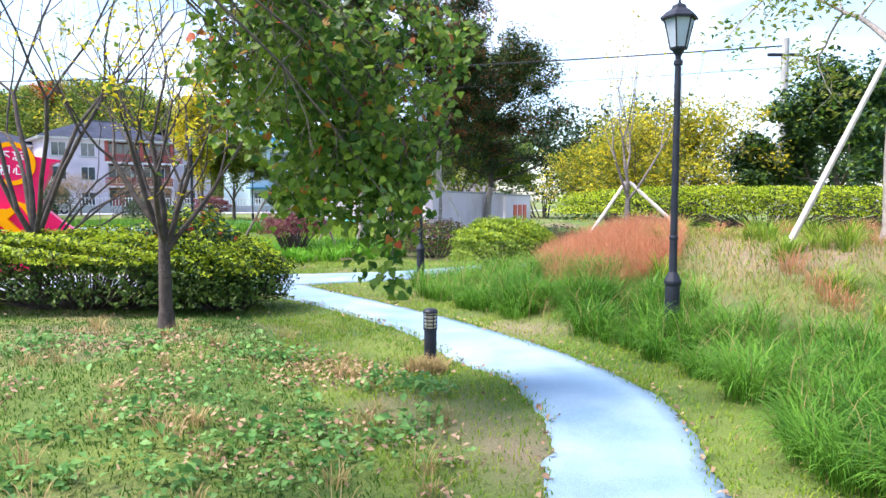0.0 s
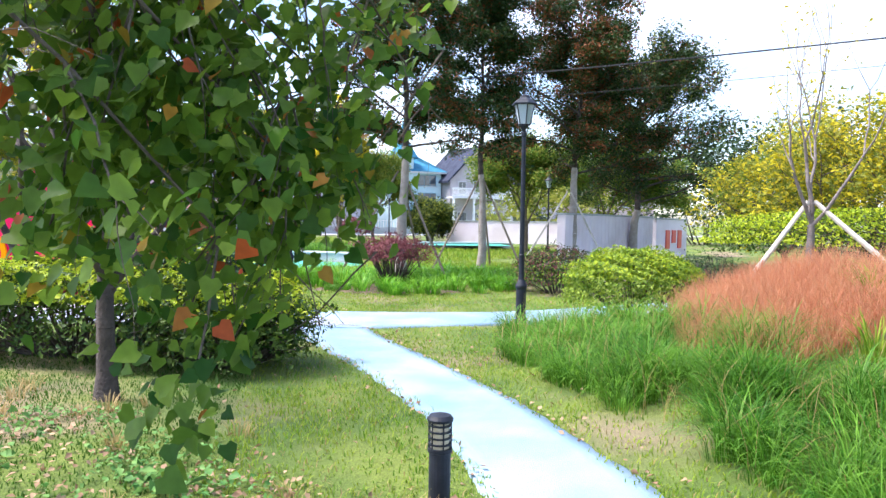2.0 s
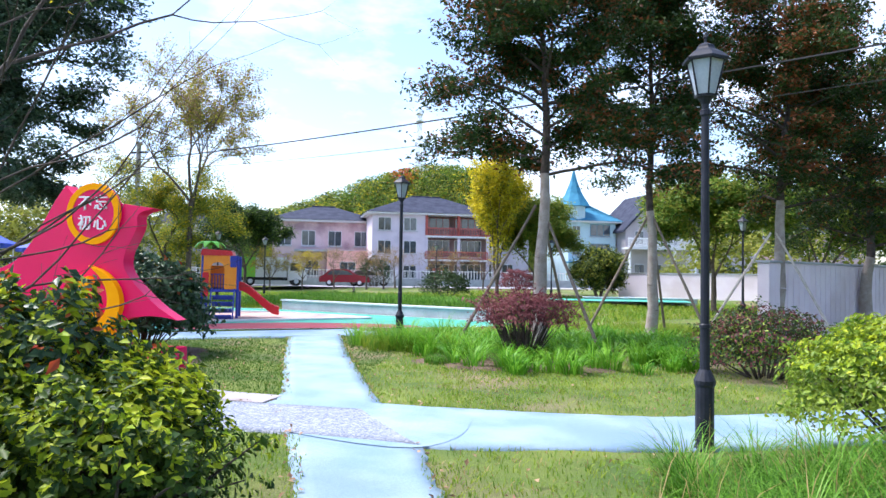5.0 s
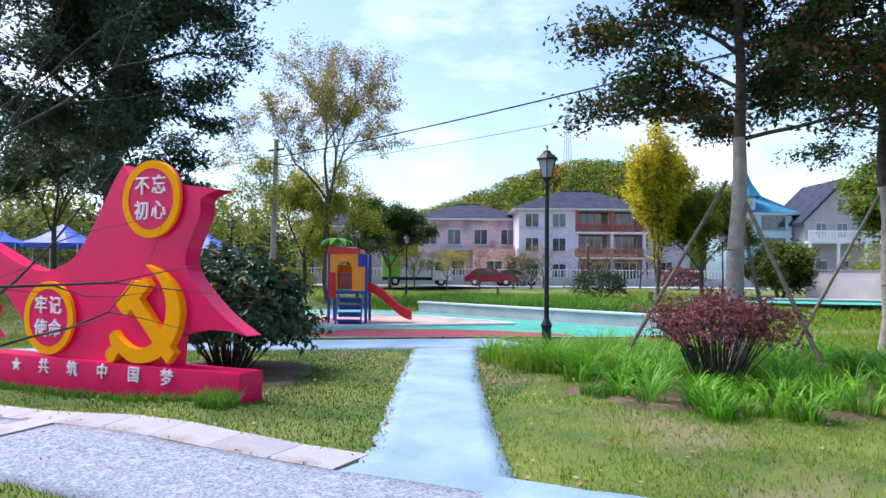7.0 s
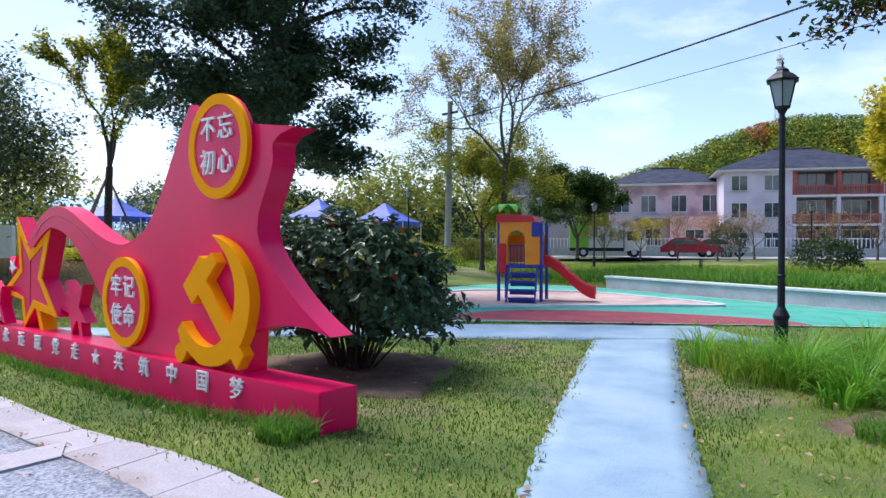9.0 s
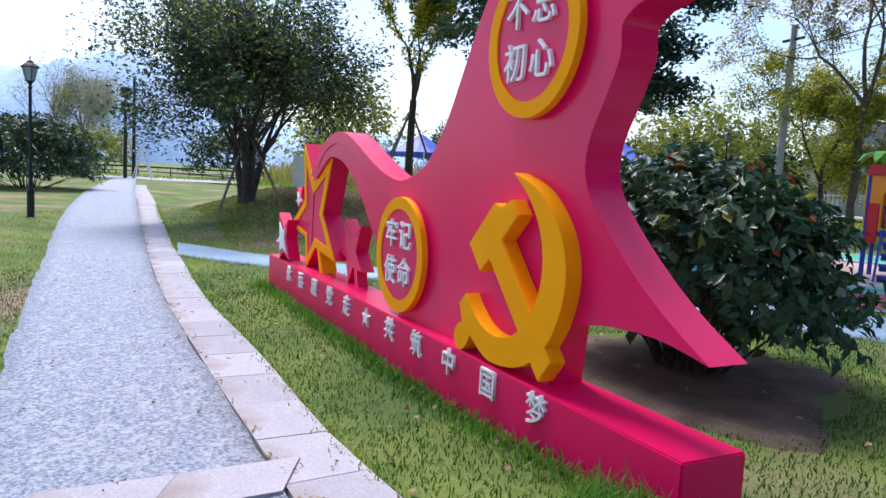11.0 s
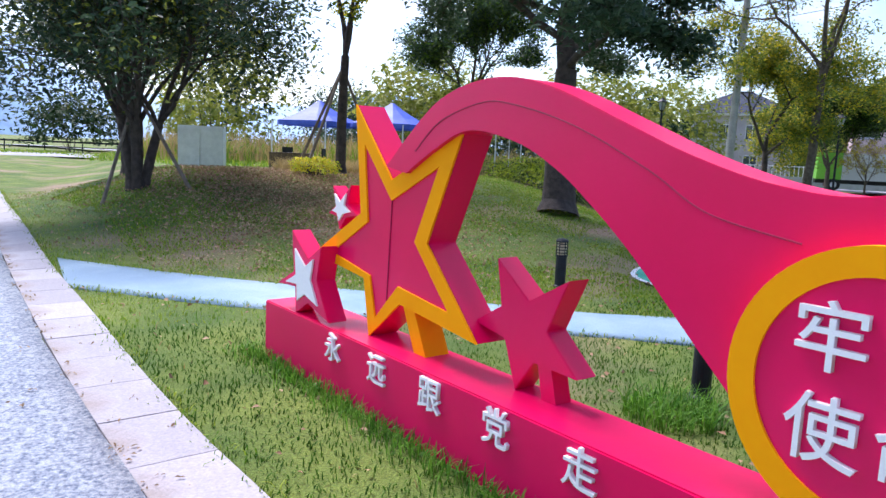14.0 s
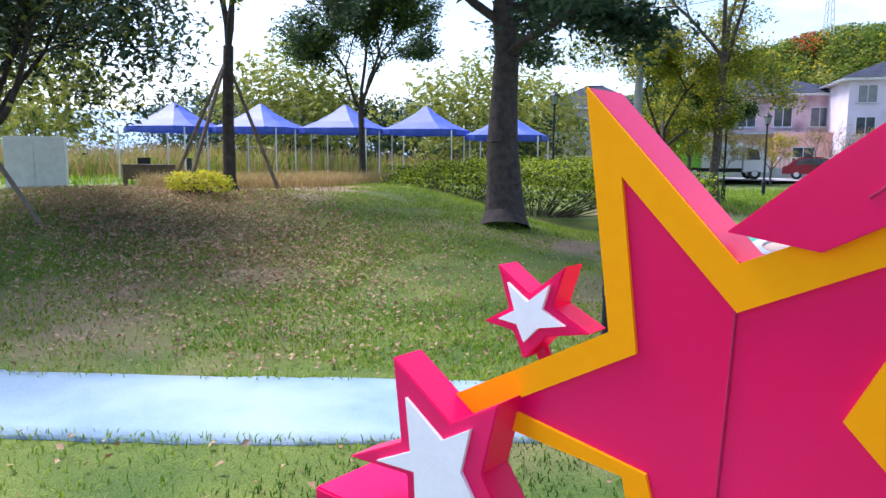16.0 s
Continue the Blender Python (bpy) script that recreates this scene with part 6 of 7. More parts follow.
# ---- cables and utility poles ----
def cable(name, a, b, sag, r=0.012, label="black overhead cable between utility poles"):
    bm = bmesh.new()
    pts = []
    for i in range(25):
        t_ = i / 24
        pts.append((a[0] + (b[0] - a[0]) * t_, a[1] + (b[1] - a[1]) * t_, a[2] + (b[2] - a[2]) * t_ - sag * 4 * t_ * (1 - t_)))
    prev = None
    for p in pts:
        dx, dy = b[0] - a[0], b[1] - a[1]
        L_ = math.hypot(dx, dy)
        row = [bm.verts.new((p[0] - dy / L_ * r * math.cos(w), p[1] + dx / L_ * r * math.cos(w), p[2] + r * math.sin(w))) for w in (0, 1.257, 2.513, 3.77, 5.027)]
        if prev:
            for i in range(5):
                bm.faces.new((prev[i], prev[(i + 1) % 5], row[(i + 1) % 5], row[i]))
        prev = row
    return tagged(part(name, bm, M["cable"]), label, "cable")


def util_pole(at, h, lean=0.0, dark=False):
    root = empty("utility_pole", pose(*at, float(height(*at)), 0, lean, 0), "tall dark utility pole beside the far road" if dark else "tapered concrete utility pole", "utility pole", "utility poles")
    bm = bmesh.new()
    lathe(bm, [(0.15, -0.2), (0.10, h)], 12)
    part("pole", bm, M["iron"] if dark else M["concrete"], root)
    bm = bmesh.new()
    box(bm, -0.5, -0.04, h - 0.5, 0.5, 0.04, h - 0.42)
    part("crossarm", bm, M["iron"], root)
    return root


util_pole((-26.3, 29.8), 6.9, 1.5)
util_pole((9.8, 20.8), 6.2)
cable("overhead_cable", (-26.3, 29.8, 6.35), (9.8, 20.8, 6.0), 0.35, 0.022)
cable("overhead_cable", (-26.3, 29.8, 5.9), (9.8, 20.8, 5.4), 0.5, 0.008, "thin overhead wire below the cable")
util_pole((-66.5, 2.05), 8.0, dark=True)
boxed = util_pole((-65.0, 1.7), 7.0, dark=True)
for z in (5.1, 6.2):
    bm = bmesh.new()
    box(bm, -0.42, -0.36, z, -0.09, 0.36, z + 0.75)
    part("switch_box", bm, M["iron"], boxed, bevel=0.02)
ladder = empty("step_ladder", pose(-65.5, 2.9, 0.05, 0, 0, 80), "white folding step ladder standing by the poles", "ladder")
for sx in (-1, 1):
    for sy in (-0.25, 0.25):
        bm = bmesh.new()
        tube(bm, (sx * 0.75, sy, 0), (0.04 * sx, sy * 0.6, 2.4), 0.045, n=6)
        part("rail", bm, M["steel"], ladder)
for k in range(6):
    t_ = (k + 1) / 7
    bm = bmesh.new()
    tube(bm, (0.75 * (1 - t_), -0.25 + 0.1 * t_, 2.4 * t_), (0.75 * (1 - t_), 0.25 - 0.1 * t_, 2.4 * t_), 0.03, n=6)
    part("rung", bm, M["steel"], ladder)

# ---- tents ----
def tent(at, label="blue pop-up canopy tent on white legs"):
    z = float(height(*at))
    root = empty("canopy_tent", pose(*at, z, 0, 0, 38), label, "tent", "canopy tents")
    for sx in (-1.5, 1.5):
        for sy in (-1.5, 1.5):
            bm = bmesh.new()
            tube(bm, (sx, sy, 0), (sx, sy, 2.1), 0.03, n=6)
            part("leg", bm, M["steel"], root)
    bm = bmesh.new()
    rings = []
    for k, (w_, z_) in enumerate(((1.58, 1.95), (1.58, 2.15), (1.0, 2.42), (0.45, 2.78), (0.06, 3.12))):
        ring = []
        for i in range(16):
            a_ = 2 * math.pi * (i + 0.5) / 16
            m_ = max(abs(math.cos(a_)), abs(math.sin(a_)))
            ring.append(bm.verts.new((w_ * math.cos(a_) / m_, w_ * math.sin(a_) / m_, z_)))
        rings.append(ring)
    for a_, b_ in zip(rings, rings[1:]):
        for i in range(16):
            bm.faces.new((a_[i], a_[(i + 1) % 16], b_[(i + 1) % 16], b_[i]))
    bm.faces.new(rings[-1])
    part("canopy", bm, M["canopy"], root, "blue canopy")
    return root


t0 = tent((-40.0, 23.3))
for p in ((-38.2, 26.2), (-36.4, 29.0), (-34.6, 31.9), (-41.8, 20.4)):
    copy_thing(t0, pose(*p, float(height(*p)), 0, 0, 38))

# ---- desk, chairs and cabinet near the tents ----
zd = float(height(-35.0, 17.65))
desk = empty("desk", pose(-35.0, 17.65, zd, 0, 0, 70), "dark wooden desk standing on the lawn", "desk")
bm = bmesh.new()
box(bm, -0.75, -0.3, 0.70, 0.75, 0.3, 0.75)
part("desktop", bm, M["wood_desk"], desk, bevel=0.006)
bm = bmesh.new()
box(bm, -0.72, -0.27, 0.30, 0.72, -0.25, 0.70)
part("modesty_panel", bm, M["wood_desk"], desk)
for sx in (-0.7, 0.7):
    for sy in (-0.25, 0.25):
        bm = bmesh.new()
        box(bm, sx - 0.03, sy - 0.03, 0, sx + 0.03, sy + 0.03, 0.699)
        part("leg", bm, M["wood_desk"], desk)


def chair(at, rz):
    c = empty("chair", pose(*at, float(height(*at)), 0, 0, rz), "dark chair with a padded back beside the desk", "chair", "chairs at the desk")
    bm = bmesh.new()
    box(bm, -0.22, -0.22, 0.42, 0.22, 0.22, 0.48)
    part("seat", bm, M["tyre"], c, bevel=0.01)
    bm = bmesh.new()
    box(bm, -0.22, 0.18, 0.485, 0.22, 0.23, 0.95)
    part("backrest", bm, M["tyre"], c, bevel=0.01)
    for sx in (-0.19, 0.19):
        for sy in (-0.19, 0.19):
            bm = bmesh.new()
            tube(bm, (sx, sy, 0), (sx, sy, 0.42), 0.015, n=6)
            part("leg", bm, M["iron"], c)
    return c


ch = chair((-34.6, 18.95), 150)
copy_thing(ch, pose(-35.9, 17.6, float(height(-35.9, 17.6)), 0, 0, -70))
cab = empty("cabinet", pose(-33.6, 14.45, float(height(-33.6, 14.45)), 0, 0, 75), "pale grey metal utility cabinet on the lawn", "cabinet")
bm = bmesh.new()
box(bm, -0.7, -0.35, 0, 0.7, 0.35, 1.5)
part("body", bm, M["steel"], cab, bevel=0.01)
for sx in (-0.35, 0.35):
    bm = bmesh.new()
    box(bm, sx - 0.33, -0.37, 0.08, sx + 0.33, -0.352, 1.42)
    part("door", bm, M["steel"], cab, bevel=0.004)

post = empty("marker_post", pose(-21.9, 23.4, float(height(-21.9, 23.4))), "small red box on a thin dark post beside the low hedge", "post")
bm = bmesh.new()
tube(bm, (0, 0, -0.05), (0, 0, 0.85), 0.025, n=8)
part("pole", bm, M["iron"], post)
bm = bmesh.new()
box(bm, -0.13, -0.08, 0.85, 0.13, 0.08, 1.22)
part("red_box", bm, M["p_red"], post, "red box", bevel=0.015)

# ---- far street at the end of the walkway ----
bm = bmesh.new()
bm.faces.new([bm.verts.new((x, y, 0.12)) for x, y in ((-60, -60), (-72, -60), (-78, 60), (-66, 60))])
tagged(part("far_road", bm, M["asphalt"]), "pale asphalt road at the end of the walkway", "road", kind="structure")
gr = empty("guard_rail", pose(-79, -30, 0.1, 0, 0, 93), "long dark guard rail beside the far road", "guard rail")
bm = bmesh.new()
box(bm, 0, 0, 0.8, 90, 0.06, 0.95)
box(bm, 0, 0, 0.4, 90, 0.05, 0.48)
part("rail", bm, M["iron"], gr)
for i in range(31):
    bm = bmesh.new()
    box(bm, i * 3 - 0.05, 0.06, -0.1, i * 3 + 0.05, 0.14, 1.0)
    part("post", bm, M["iron"], gr)
make_tree("willow_tree", (-67.0, -1.8), "tall pale willow with hanging thin branches", 3.0, 0.2, 2.3, 3, M["greybark"], [(M["willow"], 1)], 5200, 0.16, spread=0.55, seed=81, angle=0.55, droop=1.1)
make_tree("roadside_tree", (-50, 0.5), "bare thin tree beside the walkway", 2.0, 0.1, 1.8, 3, M["bark"], [(M["olive"], 1)], 300, 0.1, seed=82, angle=0.5, up=0.3)
for i, (x, y) in enumerate(((-84, 8), (-86, 20), (-84, 33), (-80, 45), (-88, -6), (-86, -22), (-70, 52), (-58, 56), (-62, 44), (-52, 47), (-47, 40), (14, 52), (22, 44), (27, 34), (24, 24), (8, 56), (-2, 58), (20, 14), (20, 3), (-60, 18), (-62, 30), (-56, 36), (-52, 30))):
    make_bush("treeline_tree", (x, y), (4.2 + i % 3, 4, 3.0 + 0.6 * (i % 4)), "rounded distant tree closing the view", [(M[("elm", "olive", "camphor")[i % 3]], 1, -9, 9)], 3600, 0.42, seed=90 + i, lump=0.3, category="tree", group="far trees", twigs=12)
x, y = scatter([(-58, 12), (-46, 14), (-44, 34), (-40, 44), (-56, 46), (-64, 26)], 14, 120)
blades("scrub", x, y, 1.7, 0.05, M["dry"], "tall dry scrub behind the tents", bend=0.5, seed=121, segs=3, category="scrub")
x, y = scatter([(-58, 12), (-46, 14), (-44, 34), (-40, 44), (-56, 46), (-64, 26)], 9, 122)
blades("scrub", x, y, 1.5, 0.06, M["blade"], "tall green scrub behind the tents", bend=0.6, seed=123, segs=3, category="scrub")
x, y = scatter([(-29, 15.8), (-26.5, 15.6), (-25.6, 18.8), (-28.5, 22.5), (-31, 22)], 300, 124)
blades("mound_scrub", x, y, 0.4, 0.012, M["dry"], "dry brown grass along the mound's crest", bend=0.7, seed=125, segs=3)
make_bush("yellow_shrub", (-25.0, 16.0), (1.0, 0.5, 0.25), "low yellow-leaved ground shrub on the mound", [(M["gold"], 0.6, -9, 9), (M["hedgetop"], 0.4, -9, 9)], 2500, 0.06, seed=126)

# ---- second rubber court beyond the bank ----
bm = bmesh.new()
bm.faces.new([bm.verts.new((x, y, 0.30)) for x, y in ((-12.0, 39.6), (-4.0, 42.6), (-5.0, 45.2), (-13.0, 42.0))])
tagged(part("court_floor", bm, M["rubber_green"]), "pale green rubber court beyond the grassy bank", "playground surface", kind="structure")
wall_run("court_ledge", [(-9.5, 43.7), (-4.6, 45.6)], 0.35, 0.4, M["stonewall"], "low pale stone ledge behind the green court", M["steel"], z0=0.0)


# ---- bare soil ----
def soil_patch(cx, cy, rx, ry, label, seed, dz=0.012):
    r_ = np.random.default_rng(seed)
    bm = bmesh.new()
    n_ = 40
    ph = r_.uniform(0, 6.28, 4)
    rings = []
    for k in (0.0, 0.35, 0.7, 0.9, 1.0):
        ring = []
        for i in range(n_):
            a_ = 2 * math.pi * i / n_
            q = k * (1 + 0.12 * math.sin(3 * a_ + ph[0]) + 0.08 * math.sin(5 * a_ + ph[1]) + 0.05 * math.sin(9 * a_ + ph[2]))
            x_, y_ = cx + rx * q * math.cos(a_), cy + ry * q * math.sin(a_)
            ring.append((x_, y_, float(height(x_, y_)) + (dz + r_.uniform(0, 0.012) if k < 1 else -0.02)))
        rings.append([bm.verts.new(p) for p in ring] if k else [bm.verts.new(ring[0])])
    for i in range(n_):
        bm.faces.new((rings[0][0], rings[1][i], rings[1][(i + 1) % n_]))
    for a_, b_ in zip(rings[1:], rings[2:]):
        for i in range(n_):
            bm.faces.new((a_[i], b_[i], b_[(i + 1) % n_], a_[(i + 1) % n_]))
    return tagged(part("soil_patch", bm, M["bare_soil"], smooth=True), label, "soil", kind="structure")


soil_patch(-10.0, 16.1, 1.5, 1.35, "bare dark soil under the round shrub", 301)
soil_patch(-4.1, 18.9, 1.7, 1.2, "dry brown soil round the purple bush", 303)

# ---- lawns and beds ----
def clear(x, y):
    ok = ~on_path(x, y)
    return x[ok], y[ok]


LAWN = [(-30, 8.0), (-30, 26), (-17, 21), (-9, 30.5), (0, 26.5), (3, 20), (3.5, 15), (2.2, 12), (3.0, 7), (3.0, 1.0), (-5.0, 1.0), (-8, 5)]
x, y = scatter(LAWN, 900, 100)
w = np.random.default_rng(5).random(len(x))
d_cam = np.minimum(np.minimum(np.hypot(x + 0.5, y - 5), np.hypot(x - 0.8, y - 3)), np.hypot(x + 9, y - 13.5))
keep_ = w < np.clip(1.5 - d_cam / 9, 0.16, 1)
keep_ &= np.hypot(x + 10.0, y - 16.1) > 1.35
x, y = x[keep_], y[keep_]
patch = np.array([noise.noise((a_ * 0.55, b_ * 0.55, 3.0)) + 0.5 * noise.noise((a_ * 1.7, b_ * 1.7, 9.0)) for a_, b_ in zip(x, y)])
west = (x < -4.4 - 0.4 * (y - 14)) & (x > -15)
thin = np.where(west, patch > 0.42, patch > -0.02) & (np.random.default_rng(6).random(len(x)) < 0.6)
x, y, west = x[~thin], y[~thin], west[~thin]
blades("lawn_grass", x[~west], y[~west], 0.055, 0.009, M["blade"], "short lawn grass with mixed green blades", bend=0.9, seed=6)
blades("turf_grass", x[west], y[west], 0.042, 0.008, M["turf"], "dense short green lawn grass round the sculpture", bend=0.9, seed=16)
x, y = scatter(LAWN, 42, 101)
ok_ = (x > -4.4 - 0.4 * (y - 14)) | (np.random.default_rng(7).random(len(x)) < 0.25)
blades("dry_grass", x[ok_], y[ok_], 0.06, 0.008, M["dry"], "dry straw-coloured lawn blades", bend=1.0, seed=7)
x, y = scatter([(-27, 10.5), (-16.5, 12.6), (-12.5, 17.5), (-13.5, 18.2), (-18, 20), (-21, 24), (-27, 22), (-28, 15)], 560, 118)
pk = np.array([noise.noise((a_ * 0.35, b_ * 0.35, 11.0)) + 0.6 * noise.noise((a_ * 1.1, b_ * 1.1, 4.0)) for a_, b_ in zip(x, y)])
far_lit = np.hypot(x + 22.8, y - 15.4) > 1.5
x, y = x[(pk > -0.12) & far_lit], y[(pk > -0.12) & far_lit]
blades("mound_grass", x, y, 0.05, 0.014, M["blade"], "patchy green lawn grass on the mound", bend=0.9, seed=119)
# tall soft grass at the planted bed beside the garden path
BED = [(2.3, 1.5), (2.15, 4.0), (2.35, 5.6), (2.1, 6.9), (1.6, 7.9), (1.0, 9.0), (0.4, 10.0), (-0.15, 10.9), (-0.6, 11.9), (-0.6, 12.6), (0.0, 13.4), (0.9, 13.6), (1.6, 11.5), (2.6, 9.0), (4.0, 6.5), (5.5, 3.0), (5.0, 0.5)]
tufts("border_grass", BED, 15, 115, 0.34, 0.50, 0.0075, M["lush"], "lush arching green border grass", 102, bend=1.35)
x, y = scatter(BED, 45, 103)
blades("seed_grass", x, y, 0.6, 0.006, M["dry"], "pale dry stalks among the border grass", bend=0.8, seed=9, segs=3)
PINK = [(1.5, 10.2), (1.6, 12.4), (2.2, 13.4), (3.4, 13.2), (3.7, 11.0), (3.2, 9.6), (2.3, 9.2)]
x, y = scatter(PINK, 1500, 104)
blades("muhly_grass", x, y, 0.45, 0.005, M["pinkgrass"], "misty orange-pink ornamental grass", bend=0.7, seed=10, segs=3)
MEADOW = [(2.6, 9.3), (3.8, 13.6), (8.5, 13.2), (8, 8), (5.5, 5.5), (4.4, 6.4)]
x, y = scatter(MEADOW, 330, 105)
blades("meadow_grass", x, y, 0.13, 0.008, M["dry"], "yellowing meadow grass on the mound", bend=1.0, seed=11, segs=3)
x, y = scatter(MEADOW, 330, 106)
blades("meadow_grass", x, y, 0.12, 0.009, M["blade"], "green meadow grass on the mound", bend=1.0, seed=12, segs=3)
tufts("meadow_tufts", MEADOW, 1.1, 70, 0.3, 0.38, 0.01, M["blade"], "bright green tufts among the meadow grass", 143, bend=0.9, segs=3)
tufts("meadow_tufts", MEADOW, 1.0, 60, 0.3, 0.32, 0.007, M["pinkgrass"], "orange-tinged dry tufts among the meadow grass", 145, bend=0.8, segs=3)
ISLE = [(-6.6, 19.2), (-4.4, 17.9), (-3.3, 17.5), (-1.4, 18.4), (-0.8, 20.2), (-2.0, 23.6), (-4.0, 24.5), (-6.5, 22.0)]
tufts("island_grass", ISLE, 6.0, 45, 0.36, 0.46, 0.020, M["isle"], "bright green tufted grass in the island bed", 107)
x, y = scatter([(-8.2, 20.3), (-6.9, 18.9), (-5.2, 19.4), (-6.2, 21.8)], 500, 108)
blades("island_grass", x, y, 0.42, 0.009, M["blade"], "pale green grass round the lamp", bend=0.8, seed=14, segs=3)
tufts("clump_grass", [(-8.1, 20.1), (-7.0, 18.9), (-5.3, 18.9), (-4.9, 19.9), (-6.2, 21.4)], 3.0, 110, 0.4, 0.70, 0.010, M["isle"], "tall arching pale green grass clumps round the lamp", 109, bend=1.1)
for k, (cx, cy, rr) in enumerate(((-5.0, 18.1, 0.28), (-0.15, 6.65, 0.2), (-7.35, 14.35, 0.22), (-12.1, 15.0, 0.3), (-4.0, 11.0, 0.3))):
    r_ = np.random.default_rng(200 + k)
    a_, q_ = r_.uniform(0, 6.28, 500), rr * np.sqrt(r_.random(500))
    blades("grass_tuft", cx + q_ * np.cos(a_), cy + q_ * np.sin(a_), 0.2, 0.008, M["lush"] if k != 1 else M["dry"], "tuft of longer grass", bend=0.9, seed=201 + k, segs=3)
# grass creeping over the edges of slabs and paths
r_ = np.random.default_rng(260)
lip = []
ways = [*PATHS.items(), ("walkway", WALK), ("slabs", SLAB)]
for own, side in (("slabs", SLAB[1][:80]), ("spur", PATHS["spur"][0]), ("spur", PATHS["spur"][1]), ("garden", PATHS["garden"][0][60:]), ("garden", PATHS["garden"][1][60:]), ("cross", PATHS["cross"][0][:50]), ("cross", PATHS["cross"][1][:50])):
    q_ = np.array(dense([tuple(p) for p in side], 0.012))
    other = inside(np.array(jn), q_[:, 0], q_[:, 1])
    for nm, (l_, r2_) in ways:
        if nm != own:
            other |= inside(np.vstack([l_, r2_[::-1]]), q_[:, 0], q_[:, 1])
    lip.append(q_[~other])
lip = np.vstack(lip)
wave = np.array([noise.noise((a_ * 2.1, b_ * 2.1, 7.0)) for a_, b_ in lip])
lip = lip[wave > -0.25]
lip = lip + r_.normal(0, 0.045, lip.shape)
blades("edge_grass", lip[:, 0], lip[:, 1], 0.05, 0.009, M["blade"], "ragged grass creeping over the paving edges", bend=1.1, lift=0.02, seed=261)
# grass along the sculpture's foot
r_ = np.random.default_rng(220)
s_ = r_.uniform(0.0, 6.9, 2600)
q_ = -np.abs(r_.normal(0, 0.09, 2600)) - 0.01
ca, sa = math.cos(radians(13.43)), math.sin(radians(13.43))
blades("foot_grass", -7.52 - s_ * ca - q_ * sa, 14.50 - s_ * sa + q_ * ca, 0.12, 0.007, M["lush"], "longer grass along the sculpture's plinth", bend=0.8, seed=221, segs=3)
x, y = scatter([(-7.0, 22.5), (-3.8, 24.8), (-1.6, 24.0), (-0.6, 21.0), (1.5, 25), (-3.5, 29.5), (-7.0, 27.0)], 220, 144)
blades("bed_grass", x, y, 0.3, 0.014, M["blade"], "yellow-green grass behind the island bed", bend=0.9, seed=18, segs=3)
# bank behind the low wall
x, y = scatter([(-26, 31.5), (-21, 29.6), (-17.4, 29.8), (-8.4, 28.4), (-6, 28.4), (2, 44), (-20, 55), (-34, 44)], 60, 109)
blades("bank_grass", x, y, 0.22, 0.03, M["blade"], "long green grass on the bank behind the playground", bend=0.8, seed=15, segs=3)
x, y = scatter([(-22, 30.4), (-17.4, 29.85), (-13, 29.15), (-8.3, 28.45), (-6.5, 29), (-8, 32), (-16, 33), (-22, 34)], 260, 110)
blades("bank_grass", x, y, 0.50, 0.022, M["lush"], "thick grass above the low wall", bend=0.8, seed=16, segs=3)
# wide far fields
x, y = scatter([(-70, -20), (-70, 8), (-40, 14), (-28, 30), (-30, 40), (-60, 60), (-80, 20)], 9, 111)
blades("field_grass", x, y, 0.35, 0.06, M["blade"], "rough field grass far off", bend=0.8, seed=17)
# clover patches and fallen leaves
x, y = scatter([(-4.5, 2.5), (0.2, 3.0), (0.1, 6.0), (-3.0, 8.0), (-5, 6)], 60, 112)
r_ = np.random.default_rng(230)
nz = np.array([noise.noise((a_ * 0.9, b_ * 0.9, 0.0)) for a_, b_ in zip(x, y)])
x, y = x[nz > 0.02], y[nz > 0.02]
x, y = np.repeat(x, 5) + r_.normal(0, 0.05, len(x) * 5), np.repeat(y, 5) + r_.normal(0, 0.05, len(y) * 5)
c = np.stack([x, y, height(x, y) + r_.uniform(0.02, 0.07, len(x))], -1)
v, f = leaves_arrays(c, np.tile([[0, 0, 1.0]], (len(c), 1)), 0.035, r_, 0.9)
tagged(mesh_np("clover", v, f, M["clover"]), "patches of small broad-leaved ground weeds", "weeds", kind="stuff")
x, y = scatter(LAWN, 7, 113)
r2 = np.random.default_rng(114)
x2, y2 = clear(r2.normal(-22.8, 2.6, 24000), r2.normal(15.2, 1.5, 24000))
x3, y3 = scatter([(-4.0, 2.5), (0.2, 3.0), (0.1, 6.5), (-2.5, 8.0), (-5, 6)], 150, 115)
m3 = np.array([noise.noise((a_ * 0.8, b_ * 0.8, 5.0)) for a_, b_ in zip(x3, y3)]) > -0.02
x3, y3 = x3[m3], y3[m3]
x4, y4 = scatter([(-1.5, 5.6), (-0.6, 5.7), (-0.5, 6.8), (-1.4, 6.9)], 300, 116)
x5, y5 = scatter([(-3.9, 4.6), (-2.9, 4.5), (-3.1, 5.4), (-4.2, 5.6)], 260, 117)
edge = [np.array(dense([tuple(p) for p in side], 0.05)) for nm in ("garden", "spur") for side in PATHS[nm]]
edge = np.vstack(edge)
edge = edge[r_.random(len(edge)) < 0.55]
edge = edge + r_.normal(0, 0.05, edge.shape)
x, y = np.r_[x, x2, x3, x4, x5, edge[:, 0]], np.r_[y, y2, y3, y4, y5, edge[:, 1]]
c = np.stack([x, y, height(x, y) + 0.022 + r_.uniform(0, 0.02, len(x))], -1)
v, f = leaves_arrays(c, np.tile([[0, 0, 1.0]], (len(c), 1)), 0.045, r_, 0.7)
tagged(mesh_np("fallen_leaves", v, f, M["litter"]), "scattered brown fallen leaves", "leaves", kind="stuff")
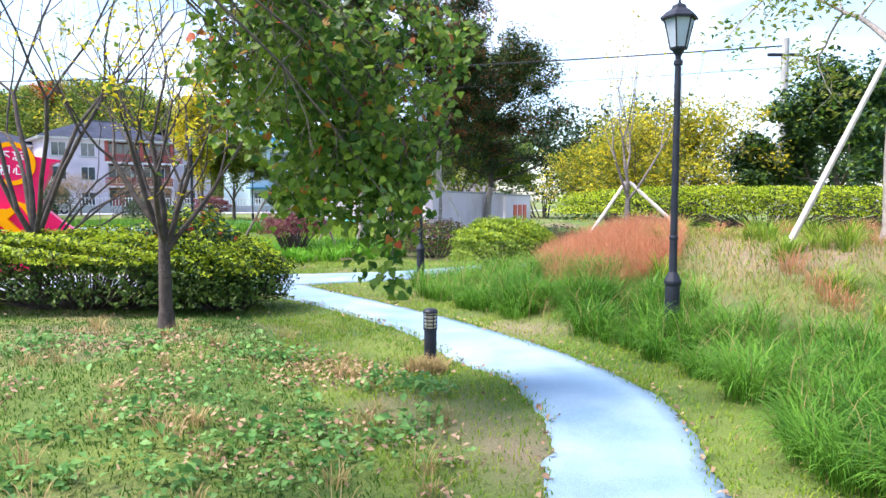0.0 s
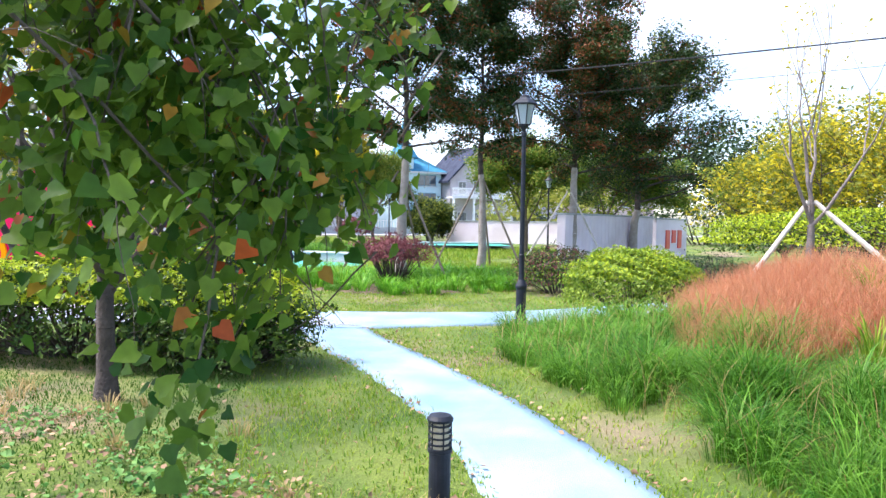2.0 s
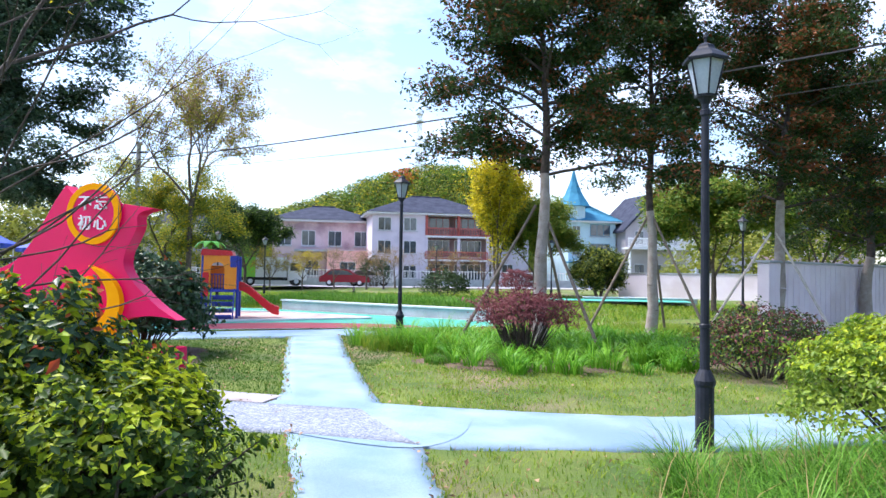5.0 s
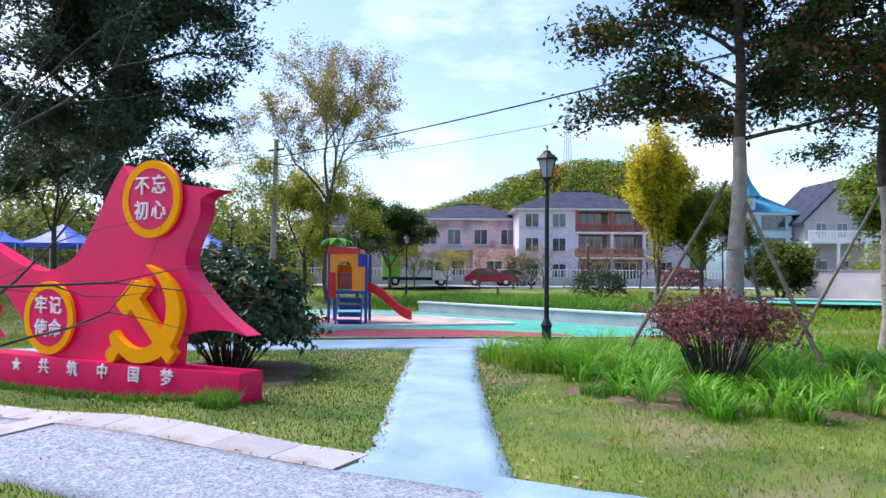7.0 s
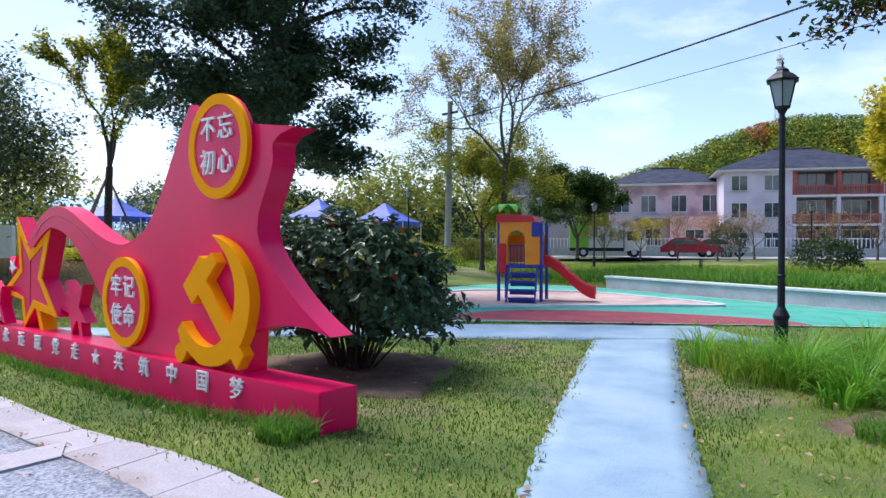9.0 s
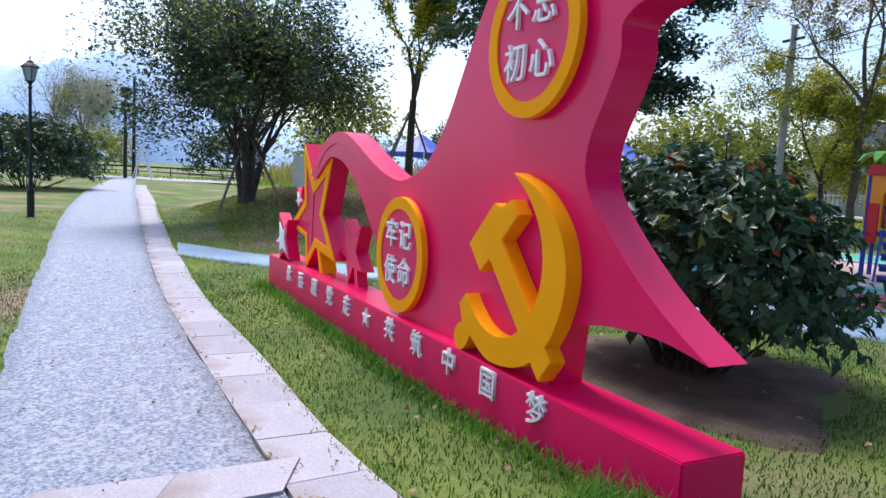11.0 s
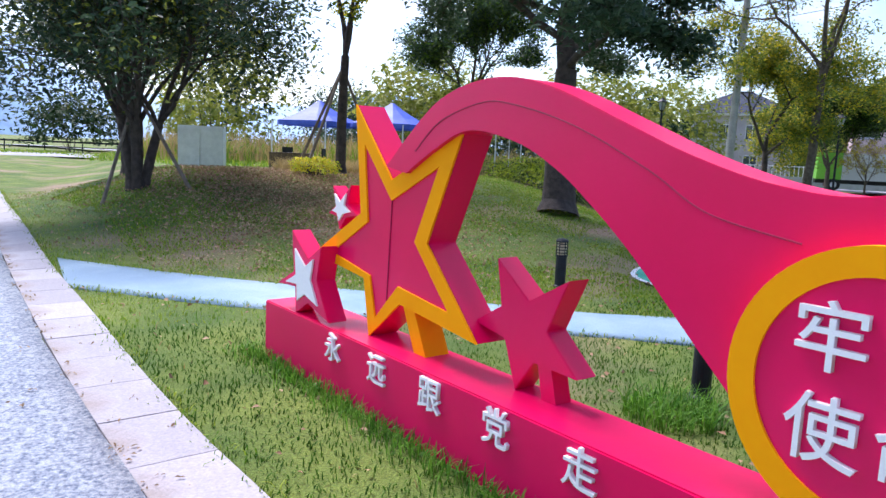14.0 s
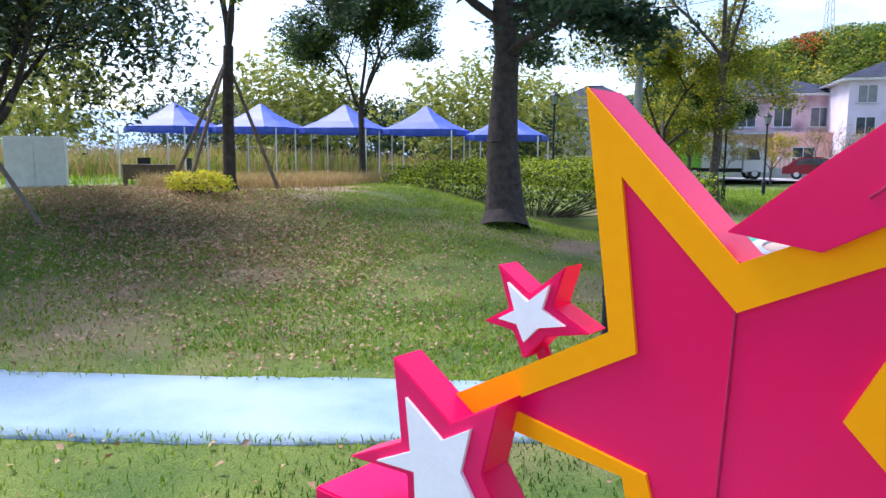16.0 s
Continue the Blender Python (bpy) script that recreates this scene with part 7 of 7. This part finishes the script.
# scraps on the paving: dark leaf crumbs along the slab joints and the walkway
r_ = np.random.default_rng(270)
cr = np.array(dense([tuple(p) for p in SLAB[0][:90]], 0.03))
cr = cr[r_.random(len(cr)) < 0.16] + r_.normal(0, 0.035, (1, 2))
cr = np.vstack([cr, np.column_stack([r_.uniform(-16, -4.5, 150), r_.uniform(10.2, 13.6, 150)])])
cr = cr[inside(np.vstack([WALK[0], WALK[1][::-1]]), cr[:, 0], cr[:, 1]) | inside(np.vstack([SLAB[0], SLAB[1][::-1]]), cr[:, 0], cr[:, 1])]
cr = np.repeat(cr, 3, 0) + r_.normal(0, 0.03, (len(cr) * 3, 2))
c = np.stack([cr[:, 0], cr[:, 1], height(cr[:, 0], cr[:, 1]) + 0.032], -1)
v, f = leaves_arrays(c, np.tile([[0, 0, 1.0]], (len(c), 1)), 0.03, r_, 0.4)
tagged(mesh_np("leaf_crumbs", v, f, M["brownleaf"]), "dry leaf crumbs and twigs on the walkway", "leaves", kind="stuff")
# broad-leaved weeds in the lawn
x, y = scatter([(-4.6, 2.2), (0.2, 3.0), (0.0, 5.6), (-1.6, 7.4), (-4, 7.6), (-5.2, 5)], 2.2, 240)
r_ = np.random.default_rng(241)
k = 26
x, y = np.repeat(x, k) + r_.normal(0, 0.09, len(x) * k), np.repeat(y, k) + r_.normal(0, 0.09, len(y) * k)
c = np.stack([x, y, height(x, y) + np.abs(r_.normal(0.05, 0.045, len(x)))], -1)
v, f = leaves_arrays(c, np.column_stack([r_.normal(0, 0.4, len(x)), r_.normal(0, 0.4, len(x)), np.ones(len(x))]), 0.075, r_, 0.6)
tagged(mesh_np("lawn_weeds", v, f, M["clover"]), "clumps of broad-leaved weeds in the lawn", "weeds", kind="stuff")
tufts("lawn_tufts", [(-5.0, 2.2), (0.2, 3.0), (0.0, 5.6), (-1.6, 7.8), (-4, 8.6), (-6, 6)], 2.5, 30, 0.2, 0.16, 0.007, M["dry"], "yellowing tufts of longer grass in the lawn", 242, bend=0.8, segs=3)
